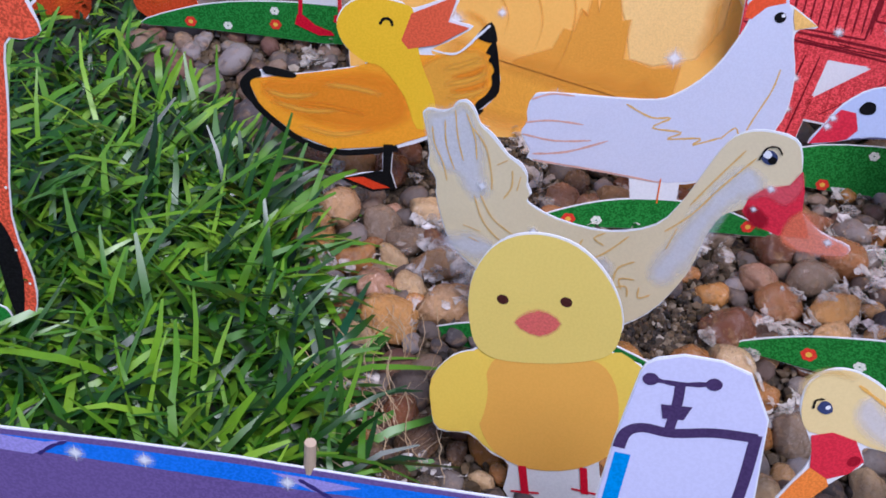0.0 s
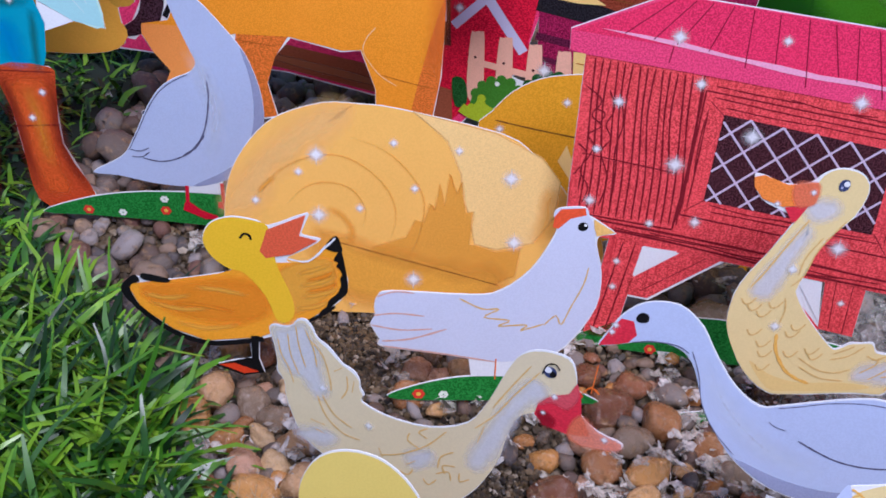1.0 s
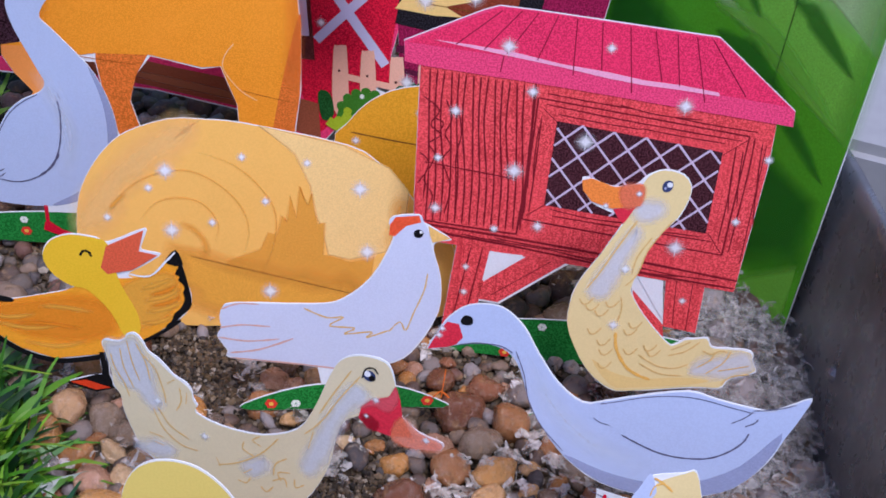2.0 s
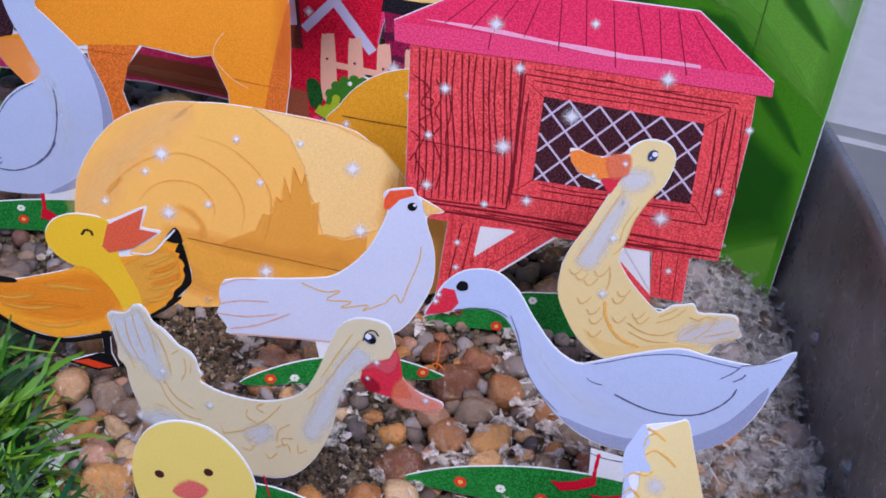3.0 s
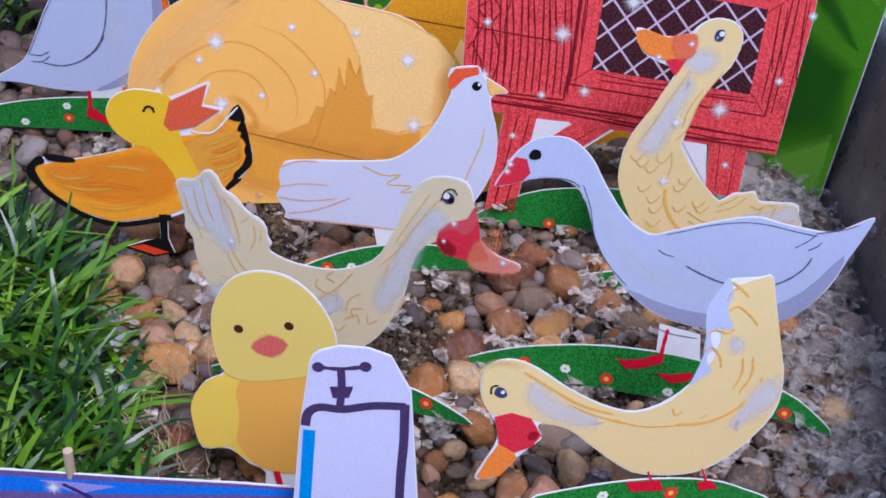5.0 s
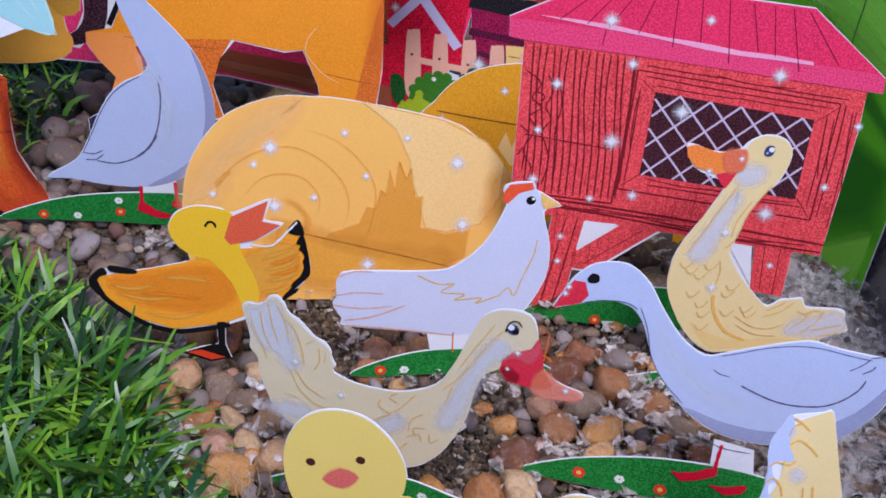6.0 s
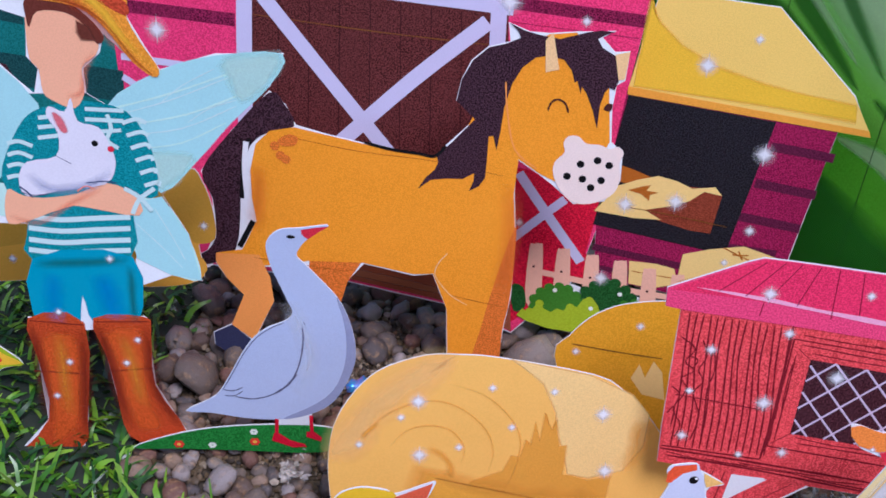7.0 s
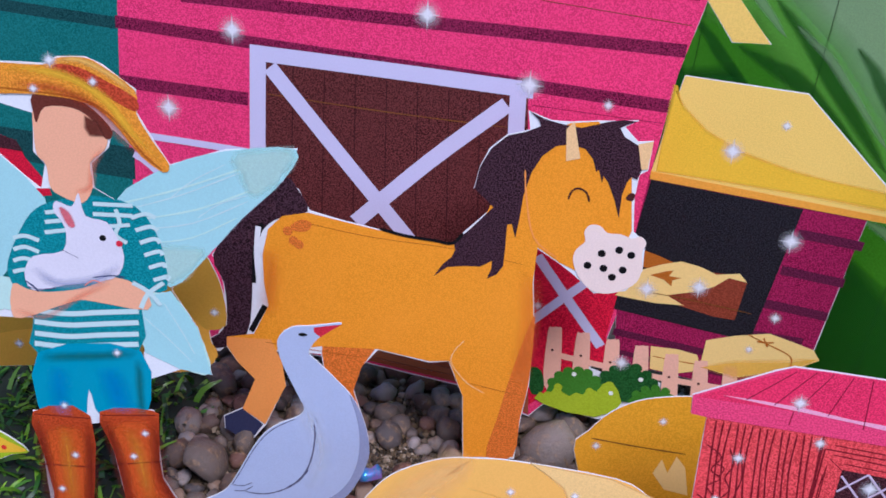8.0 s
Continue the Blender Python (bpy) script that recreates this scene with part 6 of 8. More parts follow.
# paper horse
s = Sheet()
s.card([(-71.1, 88.4), (-57.6, 104.3), (-51.9, 100), (-48.3, 93), (-36.5, 90.8), (-21.2, 88.7), (-6.1, 87.6), (-0.4, 87.3), (3, 91.8), (11.8, 101.8), (5.1, 107.5), (6.4, 115.2), (9.2, 121.8), (14.3, 126.9), (21.2, 129.2), (20.1, 135.4), (27.3, 133.1), (33.4, 133.2), (41.9, 134.5), (54.1, 135.9), (50.3, 133.3), (54.7, 129.2), (59.4, 129.8), (59.1, 120), (56.7, 118.2), (56.2, 110.5), (57.4, 98.9), (61.6, 95.5), (62.1, 85.4), (57.7, 77.4), (47.3, 75.1), (40.1, 81), (35.1, 84.4), (27.3, 88.9), (27.6, 76.6), (29.6, 59.7), (29.9, 37.5), (28.3, 23.3), (27.5, 5.9), (9, 2.8), (6.9, 29.3), (1.3, 42.2), (-5.2, 40.8), (-23.2, 43.1), (-28.9, 35.4), (-31.2, 25.7), (-27.1, 13.2), (-36.3, 10.5), (-41.2, 26.5), (-43.5, 38.5), (-59.3, 37.3), (-55.8, 23.8), (-63.1, 5.7), (-69.7, -3.6), (-78.8, 1.9), (-79.2, 7.3), (-71.9, 12.1), (-67.2, 24.8), (-73.8, 30.9), (-77.8, 36.8), (-79.9, 34.2), (-89.9, 35), (-80.8, 41.4), (-77.6, 48.7), (-78.4, 61.9), (-82.2, 72.3)], -0.21, False)
s.fill([(-71.1, 88), (-57.6, 103.5), (-52.2, 99.8), (-48.9, 92.5), (-58.5, 88.8), (-63.3, 84.9), (-67.7, 76.3), (-68, 59), (-70.1, 43), (-79.5, 35.9), (-88.6, 35.7), (-80.2, 41.5), (-77.2, 48.8), (-78, 62), (-81.6, 72.4)], 'mane', 1)
s.fill([(-42.8, 44.7), (-23.6, 44.8), (-28.9, 35.4), (-31.4, 25.6), (-27.7, 13.8), (-35.9, 11.5), (-40.8, 26.5), (-43.1, 39)], 'horse_leg', 1, False)
s.fill([(-48.9, 92.1), (-36.5, 90.4), (-21.2, 88.3), (-6.1, 87.2), (-0, 86.9), (9.8, 98.8), (18.6, 123.1), (33.4, 132.7), (41.9, 134.2), (53.9, 119.8), (56.7, 98.8), (48.6, 79.4), (35.1, 85), (27.6, 89.4), (27.2, 76.5), (29.2, 59.7), (29.5, 37.4), (27.9, 23.2), (27, 6.8), (9.3, 3.8), (7.3, 29.3), (1.6, 42.7), (-5.2, 41.5), (-23.6, 43.7), (-43.2, 41.9), (-61.4, 37.4), (-76.8, 37.9), (-77.3, 40.8), (-67.5, 43.4), (-62.2, 55.4), (-63.8, 64), (-64.3, 74.6), (-62.4, 84.4), (-57.5, 89.8)], 'horse_orange', 2, False)
s.fill([(-77.3, 40.8), (-61.4, 42), (-57.3, 33.4), (-55.9, 23.7), (-63.5, 6.1), (-71.9, 11.6), (-67.2, 24.8), (-73.4, 31), (-77.4, 37.3)], 'horse_pale', 3, False)
s.fill([(-78.7, 7.3), (-71.9, 11.6), (-64.3, 6), (-69.7, -3.1), (-78.4, 2)], 'hoof_navy', 3, False)
s.fill([(28.6, 63.9), (29.5, 57.5), (29.5, 37.4), (27.9, 23.2), (26.9, 7.2), (17.4, 5.6), (20, 22), (23.3, 41)], 'horse_leg', 3)
s.fill([(6.7, 115), (8.3, 118.5), (9.8, 121.7), (14.7, 126.6), (19.9, 128.3), (24.5, 130.7), (23.7, 132.6), (20.6, 135.2), (25.5, 133.2), (30, 132.3), (33.5, 131.9), (37, 131.6), (45.3, 134.6), (49.5, 135.6), (53.8, 135.5), (50.6, 134.1), (48.7, 132.8), (50.4, 130.2), (54.8, 127.9), (57, 124.8), (57, 120.1), (56, 116.6), (54.2, 117.3), (53, 115.5), (52, 111), (52, 103), (49.8, 109.3), (47.1, 114.8), (45.5, 116.7), (45.4, 114.2), (43.8, 118.6), (43.1, 117.7), (41.7, 121.7), (38.9, 124.9), (34.2, 125.9), (29.9, 124.8), (25.9, 121), (23.1, 115.1), (21.3, 107.1), (20.8, 99.2), (20, 91.8), (18.5, 96.7), (17, 96.3), (17.1, 87.6), (17, 81.4), (15.1, 78), (11.9, 75.9), (13.2, 79.8), (13.2, 82.7), (9.5, 80.1), (3.9, 79.6), (-1.4, 78.5), (-5.7, 74.5), (-2.9, 79.5), (-0.3, 82.2), (0.8, 85), (0.1, 87.8), (4.8, 92.7), (12, 101.8), (5.5, 107.5)], 'mane', 4, False)
s.fill([(33.4, 120.2), (32.4, 130.7), (34.6, 133.5), (37.7, 121.6)], 'ear_cream', 5, False)
s.fill([(54.8, 128.3), (59.3, 129.7), (58.7, 120.4), (56.8, 120.1)], 'ear_cream', 5, False)
s.fill([(39.3, 86.8), (40, 90.6), (42.5, 93.6), (41.8, 96.9), (43.3, 99.5), (46.5, 99.7), (49.3, 97.5), (53.6, 97.6), (57, 96.5), (59.7, 97.6), (61.8, 95.5), (60.9, 91.8), (61.7, 86.6), (60.5, 81.3), (56.2, 77.6), (50.9, 75.8), (46, 76.6), (41.4, 81.4)], 'muzzle', 5)
s.dots([(48.2, 90.1), (53.6, 92), (57.6, 90.7), (44.2, 85.3), (49.4, 84.9), (55.6, 85.1), (52.5, 82.1)], 1.29, 'black', 6)
s.line([(35.5, 107.5), (36.3, 110.3), (38.3, 111.6), (40.9, 110.5), (42.2, 107.4)], 0.72, 'eye_brown', 5)
s.fill([(53.4, 109.8), (54.2, 111.8), (56, 111.8), (55.6, 109.5)], 'eye_brown', 5)
s.dots([(-53.6, 81.3), (-55.6, 84.6), (-51.7, 80.1)], 1.70, 'horse_leg', 4)
s.fill([(-54.6, 86.8), (-50.8, 89.4), (-47.5, 88.4), (-48.8, 85.5), (-53.2, 84.9)], 'horse_leg', 4)
s.line([(21, 115.8), (22.3, 106.3), (26, 92.8), (34, 86.7)], 0.55, 'horse_pale', 4)
s.line([(6.3, 51.4), (3.3, 47.2), (2.3, 42.5), (5.3, 38.0), (9.1, 34.4), (14.5, 31.8)], 0.35, 'ear_cream', 4)
s.line([(-63.3, 40.7), (-45.1, 40.0), (-29.0, 39.7)], 0.25, 'straw_dark', 4)
s.line([(-51.7, 88.6), (-26.8, 86.0), (-0.3, 85.4), (23.3, 82.7)], 0.22, 'straw_dark', 3)
s.line([(9.1, 34.9), (17.1, 33.8), (28.0, 32.7)], 0.25, 'straw_dark', 4)
s.band([(-61.3, 77.3), (-61.7, 64.4), (-63.3, 50.9)], 9, 'horse_leg', 3, 0.35)
s.band([(26.3, 80.7), (27.4, 59.6), (25.6, 37.0)], 10, 'horse_leg', 3, 0.3)
s.line([(-24.7, 89.5), (-15.5, 88), (-6.1, 87.6), (-0.4, 87.3), (3, 91.4)], 1.10, 'black', 5)
s.line([(-64.3, 86.2), (-66.9, 76.4), (-67.4, 63.5)], 1.55, 'black', 2)
s.line([(-65.7, 85), (-66.3, 74.4), (-65, 59.4)], 1.94, 'paper', 2)
s.line([(-63.4, 55.2), (-68.5, 44.4)], 1.98, 'black', 3)
s.done('paper_horse', pose(0.0200, 0.3376, 0, -7.1, 0, -14.4), 'orange paper horse cutout with dark mane and cream muzzle', 'horse cutout', 'paper farm cutouts')

# paper farmer figure
s = Sheet()
s.card([(-30.9, 80.1), (-41.2, 97.1), (-39.8, 124.4), (-22.1, 140.1), (-15, 136.7), (-3.9, 125.1), (-2.1, 132.3), (-4.8, 136), (-3.7, 147.2), (-17.5, 151.7), (-19.4, 157.2), (-17.5, 161.9), (-10.2, 162), (0.8, 161.7), (4.7, 163.7), (12.1, 163.9), (16.6, 161.8), (24.9, 154.9), (24.7, 148.1), (28.8, 140), (32.6, 133), (30.4, 130.2), (24.6, 135.3), (17.6, 143), (16.2, 137.6), (11.1, 132.7), (11.1, 125.5), (16.7, 121.8), (32.2, 133.3), (48, 138.4), (67.8, 139.1), (63.6, 128.7), (52.1, 116.9), (41.9, 104.8), (30.4, 93.2), (37.4, 80.1), (40.7, 63.1), (31.1, 65), (20.6, 70.9), (20.1, 45.6), (6.2, 45.9), (2.6, 59), (-1.3, 43.6), (-12.2, 42.8), (-11.6, 70.6), (-11.2, 82.5), (-18.7, 85.1)], -0.30, False)
s.card([(-12.2, 49.3), (2, 48.2), (2.6, 45.2), (-0, 9.2), (-2.3, -2.3), (-17.2, -13.4), (-31.3, -16.5), (-29.7, -10.3), (-13.7, 8.6), (-14, 31.9), (-15.4, 49.2)], -0.30, False)
s.card([(5.4, 49.1), (21.5, 50.2), (22.5, 49.4), (23.4, 23.3), (32.2, 4.2), (23.8, -1.4), (12.4, 1.7), (9.4, 20.9), (7.9, 34.4), (4.9, 49.1)], -0.40, False)
s.fill([(16.1, 121.2), (32.2, 132.8), (47.9, 137.7), (67.2, 138.8), (63.3, 129), (51.8, 117.2), (41.6, 105.1), (29.9, 93.9), (23.2, 106.5)], 'wing_aqua', 1)
s.fill([(20.2, 89.5), (29.5, 92), (37, 79.7), (40.2, 64), (31.1, 65.8), (21.7, 71.3), (19.5, 79.7)], 'wing_pale', 1)
s.fill([(-3, 121.9), (-21.9, 139.6), (-39.4, 124.1), (-40.6, 97.8), (-26.2, 90.3), (-15.2, 100), (-7.2, 113)], 'wing_aqua', 1)
s.fill([(-15.7, 96.2), (-25.8, 93.1), (-30.5, 80.9), (-19, 85.5), (-11.4, 83.7)], 'wing_pale', 1)
s.fill([(20.5, 90), (30, 92.8), (37.2, 80), (40.4, 63.5), (31.1, 65.3), (20.8, 71.2)], 'wing_aqua', 1, False)
s.line([(17.2, 120.7), (36.4, 126.5), (65.8, 138)], 0.63, 'wing_pale', 2)
s.line([(19.9, 115.5), (39.2, 119.6), (56.9, 127.1)], 0.63, 'wing_pale', 2)
s.line([(24.1, 108.4), (37.1, 110.5), (50.2, 117.2)], 0.48, 'wing_pale', 2)
s.line([(17.8, 118.6), (34.7, 123.9), (53.9, 132.2), (63.4, 135.1)], 0.39, 'stripe_white', 2)
s.line([(21.3, 112.8), (37.4, 115.1), (53.6, 122.6)], 0.40, 'stripe_white', 2)
s.line([(31.5, 122.6), (38.1, 128.3), (47.8, 133.8)], 0.31, 'stripe_white', 2)
s.line([(39.1, 116.9), (45.6, 121.5), (53.7, 124.4)], 0.32, 'stripe_white', 2)
s.fill([(51, 136.4), (65.8, 138), (62.5, 129.9), (55.2, 124.4), (52.3, 130.5)], 'wing_pale', 2)
s.fill([(24.3, 106.5), (35.3, 106.8), (40, 105.1), (30.5, 95.5), (26, 101)], 'wing_pale', 2)
s.line([(21.4, 83.7), (28.4, 75.9), (34.7, 68)], 0.34, 'stripe_white', 2)
s.line([(27.6, 88.7), (32.7, 78), (36.4, 69)], 0.34, 'stripe_white', 2)
s.line([(22.6, 87.6), (30.2, 78), (38.8, 66)], 0.52, 'wing_aqua', 2)
s.fill([(-4.1, 119.8), (3.2, 122.1), (9.6, 123.2), (21.9, 120), (28.1, 108.5), (28.9, 93.1), (21.2, 91), (19, 71.3), (-11.3, 70.6), (-10.8, 82.9), (-15.6, 94.3), (-15.8, 101.8), (-9.4, 114.7)], 'shirt_teal', 2)
s.line([(-10.2, 85.3), (-0.8, 84.3), (9.2, 85), (20.1, 85.6)], 1.76, 'stripe_white', 3)
s.line([(-10.7, 81.4), (-1.2, 80.4), (8.8, 81), (19.8, 81.7)], 1.76, 'stripe_white', 3)
s.line([(-11.1, 77.4), (-1.6, 76.4), (8.4, 77.1), (19.5, 77.7)], 1.77, 'stripe_white', 3)
s.line([(-11.6, 73.8), (-2, 72.8), (8.1, 73.5), (19.2, 74.1)], 1.78, 'stripe_white', 3)
s.line([(20.3, 116.4), (24.5, 117.8), (27.3, 116.6)], 1.28, 'stripe_white', 3)
s.line([(21.3, 112.5), (25.5, 113.8), (27.6, 112.6)], 1.29, 'stripe_white', 3)
s.line([(22.2, 108.5), (26.5, 109.9), (28, 108.6)], 1.30, 'stripe_white', 3)
s.line([(23.2, 104.5), (27.5, 105.9), (28.4, 104.6)], 1.30, 'stripe_white', 3)
s.line([(24.2, 100.4), (28.5, 101.8), (28.7, 100.5)], 1.31, 'stripe_white', 3)
s.line([(25.2, 96.3), (29.5, 97.7), (29.1, 96.4)], 1.32, 'stripe_white', 3)
s.line([(-13.4, 109.2), (-10, 110), (-6.2, 108.5)], 1.29, 'stripe_white', 3)
s.line([(-13.8, 105.5), (-10.4, 106.4), (-6.6, 104.8)], 1.30, 'stripe_white', 3)
s.line([(-14.3, 101.8), (-10.9, 102.7), (-7, 101.1)], 1.30, 'stripe_white', 3)
s.line([(-14.8, 98.1), (-11.3, 98.9), (-7.5, 97.4)], 1.31, 'stripe_white', 3)
s.line([(-3.5, 117.5), (4.4, 118.6)], 1.27, 'stripe_white', 3)
s.line([(-3.9, 114.5), (4.1, 115.6)], 1.28, 'stripe_white', 3)
s.line([(-4.3, 111.2), (3.8, 112.4)], 1.29, 'stripe_white', 3)
s.line([(10.1, 120.6), (21.1, 120.3)], 1.27, 'stripe_white', 3)
s.line([(9.8, 117.4), (20.8, 117.1)], 1.28, 'stripe_white', 3)
s.fill([(-15.3, 94.3), (-17, 85.7), (-14.2, 82.5), (1.3, 88.6), (7, 88.8), (22.8, 86.2), (22.2, 93), (14.3, 97), (5, 93.3), (-4.9, 91.7), (-11.3, 92.5)], 'skin', 4)
s.fill([(-11, 70.6), (19.7, 71.7), (19.1, 46.2), (5.8, 46.8), (2.9, 57.4), (-0.2, 44.5), (-11.4, 43.4)], 'trousers', 3)
s.fill([(-15.1, 48.8), (2.4, 47.4), (-0.4, 9.2), (-2.7, -1.6), (-17.1, -12.7), (-30.7, -15.7), (-29.2, -10.3), (-13.2, 9.1), (-13.6, 31.9)], 'boot', 4)
s.fill([(5.3, 49.1), (21.8, 49.8), (23.1, 43.3), (23, 23.3), (31.8, 4.7), (23.9, -0.6), (12.8, 2.2), (10, 20.9), (8.3, 34.4)], 'boot', 4)
s.fill([(-11.6, 40.7), (-3.4, 43), (-0.5, 36.5), (-2.5, 13.9), (-5.8, 4.4), (-11.8, 0.8), (-11.2, 13.8), (-11.2, 29.7)], 'boot_light', 5)
s.fill([(9.1, 43.2), (18.3, 45.4), (20.2, 36.8), (20.1, 18.7), (23.5, 7), (16.8, 5.8), (13.3, 18.6), (11.4, 32.2)], 'boot_light', 5)
s.line([(-15.5, 28.6), (0.4, 27.6)], 0.92, 'boot_dark', 5)
s.line([(-14.8, 48), (2.3, 46.5)], 0.72, 'boot_dark', 5)
s.line([(8.7, 28.8), (22.8, 30.1)], 0.92, 'boot_dark', 5)
s.line([(5.7, 47.8), (22.4, 48.1)], 0.72, 'boot_dark', 5)
s.fill([(-2.5, 149.7), (4.9, 152), (12.8, 148.1), (15.9, 141.3), (14.8, 137), (10.6, 133.2), (10.6, 125.8), (7.3, 120.8), (1.7, 122.8), (-1.1, 125.5), (-1.5, 132.3), (-3.6, 135.3), (-3.7, 142.3)], 'skin', 4)
s.fill([(-2.7, 152.9), (5.1, 154), (13.3, 148.6), (17.6, 142.6), (15.5, 140.4), (12.5, 145.8), (7.6, 149.2), (0.1, 149.3), (-2.5, 144.8), (-3.1, 147.3)], 'hair', 5)
s.fill([(-17.3, 161.1), (-10.2, 161.5), (0.8, 161.2), (4.7, 163.2), (12, 163.5), (16.3, 161.4), (24.6, 154.6), (24.4, 148.1), (28.3, 140), (32.2, 133.3), (30.5, 130.9), (24.6, 135.6), (17.8, 145.4), (10.8, 150.9), (-2.4, 152.9), (-17.3, 153.3)], 'straw', 6)
s.fill([(4.2, 161.5), (10.3, 160.8), (16.6, 157.5), (24.5, 152.6), (24.1, 148.7), (15.5, 153.5), (8.4, 157.2), (3.4, 158.7)], 'hat_band', 7)
s.line([(-17, 154.9), (-2.4, 153.7), (10.8, 151.6), (18.6, 146), (25.4, 136.2), (30.2, 131.6)], 0.63, 'straw_dark', 7)
s.fill([(-11.5, 97.8), (-8.4, 103.5), (0.2, 105.5), (1.6, 112.8), (-1, 118.1), (0, 121.3), (4.2, 119.7), (6.5, 124), (7.7, 116.9), (13.5, 115), (16.7, 108.2), (17.2, 102.3), (13.5, 96.6), (0.3, 94.3), (-9.7, 92.2)], 'rabbit_white', 6)
s.fill([(0.7, 119.2), (3.1, 117.9), (4.5, 113.6), (2.6, 113.6)], 'beak_pink', 7)
s.dots([(11.9, 109.9)], 0.97, 'black', 7)
s.dots([(16.4, 108.2)], 0.97, 'beak_red', 7)
s.line([(-11.2, 93.5), (-8, 92.6), (-3.1, 93.1)], 0.33, 'grey_line', 7)
s.line([(-0.1, 105.9), (4.4, 103.2)], 0.33, 'grey_line', 7)
for edge in ([(22.5, 48), (22.8, 24), (30.5, 5)], [(6, 48), (9.3, 32), (12.8, 4)], [(-14.6, 48), (-13.2, 30), (-13.2, 8)], [(2, 46.5), (0.2, 22), (-2.2, 0)]):
    s.band(edge, 6, 'boot_dark', 6, 0.55)
s.band([(14, 44), (16.5, 30), (18, 14)], 7, 'straw', 6, 0.5)
s.band([(-6, 44), (-6, 30), (-6.5, 10)], 7, 'straw', 6, 0.5)
s.band([(9, 66), (11, 58), (12.5, 48)], 11, 'tap_blue', 4, 0.5)
s.band([(-5, 66), (-6, 58), (-6.5, 47)], 9, 'tap_blue', 4, 0.4)
s.band([(18.8, 69), (18.4, 58), (18.2, 47)], 4, 'teal', 4, 0.6)
s.band([(-11, 69), (4, 69.5), (19, 70.5)], 5, 'teal', 4, 0.6)
s.band([(-16.1, 85.9), (-7.4, 83.2), (3.2, 90.2), (13.4, 95.2)], 3, 'beak_peach', 5, 0.35)
s.band([(5.1, 124.1), (9.9, 125.9), (11.4, 132.8), (14.9, 138.0)], 3, 'beak_peach', 5, 0.4)
s.band([(-10.3, 160.2), (-1.6, 159.9), (8.5, 157.3), (16.9, 151.2), (22.9, 142.4), (31.4, 132.6)], 4.5, 'roof_gold', 7, 0.8)
s.band([(-9.4, 156.0), (-2.1, 155.4), (5.2, 154.1), (13.7, 149.5), (19.8, 141.5), (29.0, 131.6)], 4.5, 'hat_band', 7, 0.55)
s.band([(3.1, 162.2), (10.6, 162.9), (19.0, 158.5), (24.5, 153.1)], 3, 'roof_straw', 8, 0.7)
s.spray([(10.5, 147.0), (13.6, 145.4), (15.2, 141.4), (11.4, 141.6), (10.4, 143.7)], 'hair', 8, 1.2, 0.9)
s.line([(16.3, 119.1), (17.0, 114.7), (15.6, 111.0), (18.6, 108.4)], 1.2, 'stripe_white', 3)
s.line([(7.2, 114.4), (13.5, 113.7), (19.9, 114.2)], 1.2, 'stripe_white', 3)
s.line([(20.9, 86.8), (23.3, 91.7), (28.1, 95.6)], 1.4, 'stripe_white', 5)
s.line([(19.1, 95.4), (23.3, 92.6), (26.8, 87.9)], 1.4, 'stripe_white', 5)
s.band([(-8.7, 100.3), (-2.8, 94.8), (8.6, 96.0), (16.4, 100.9)], 5, 'goose_shade', 7, 0.5)
s.line([(-11.7, 95.5), (-9.5, 93.7), (-8.1, 91.8)], 0.5, 'eye_blue', 8)
s.line([(7.9, 97.0), (13.6, 97.7), (17.2, 97.2)], 0.4, 'eye_blue', 8)
s.line([(5.2, 94.1), (7.8, 96.0), (10.2, 95.1)], 0.35, 'beak_peach', 8)
s.stars([(-3.7, 32.4), (14.5, 32.2), (18.7, 41.2), (-9.2, 18.9), (-2.3, 154.5), (13.6, 156.9), (-5.1, 51.5), (12.6, 71.1)], 1.70, 9)
s.stars([(2.8, 162.6)], 2.39, 9)
s.done('paper_farmer_figure', pose(-0.0950, 0.3098, 0, -4.8, 0, -4.1), 'paper farmer cutout with straw hat, striped shirt and wings', 'paper figure', 'paper farm cutouts')

# paper barn
thing = tagged(new('paper_barn'), 'crimson barn with white trimmed door printed on large card', 'barn', 'paper farm cutouts')
thing.matrix_basis = pose(0.0300, 0.3702, 0, -6.4, 0, -17.5)
s = Sheet()
s.card([(-228, 161.8), (72, 192.4), (69.3, 164.4), (63.8, 139.4), (59.9, 101.5), (56, 47.9), (52, 28.1), (28.8, -1.1), (1.1, 7.3), (-37.4, 10.6), (-115.9, 8), (-255.6, 2.8)], -0.50, False)
s.fill([(-228.2, 160.8), (-129.2, 170.9), (-130.7, 114.4), (-127.7, 77.7), (-127.7, 11.1), (-255.4, 4.2)], 'teal', 1, False)
s.fill([(-129.2, 170.9), (71.7, 191.5), (68.8, 164.4), (63.4, 139.3), (59.5, 101.4), (55.6, 47.9), (51.5, 29), (28.7, -0.1), (1, 8.3), (-37.4, 11.6), (-115.9, 9.1), (-127.7, 11.1), (-127.7, 77.7), (-130.7, 114.4)], 'barn_pink', 1, False)
s.line([(-228, 135.8), (-178.8, 134.3), (-131.1, 132.9)], 4.36, 'teal_dark', 2)
s.line([(-232.4, 110), (-198.2, 107.8), (-164.7, 105.7)], 12.38, 'teal_dark', 2)
s.line([(-237, 82.6), (-180.8, 81.4), (-126.5, 80.2)], 12.55, 'teal_dark', 2)
s.line([(-131.1, 133.4), (-30.1, 130.7), (64.2, 128.3)], 4.44, 'barn_dark', 2)
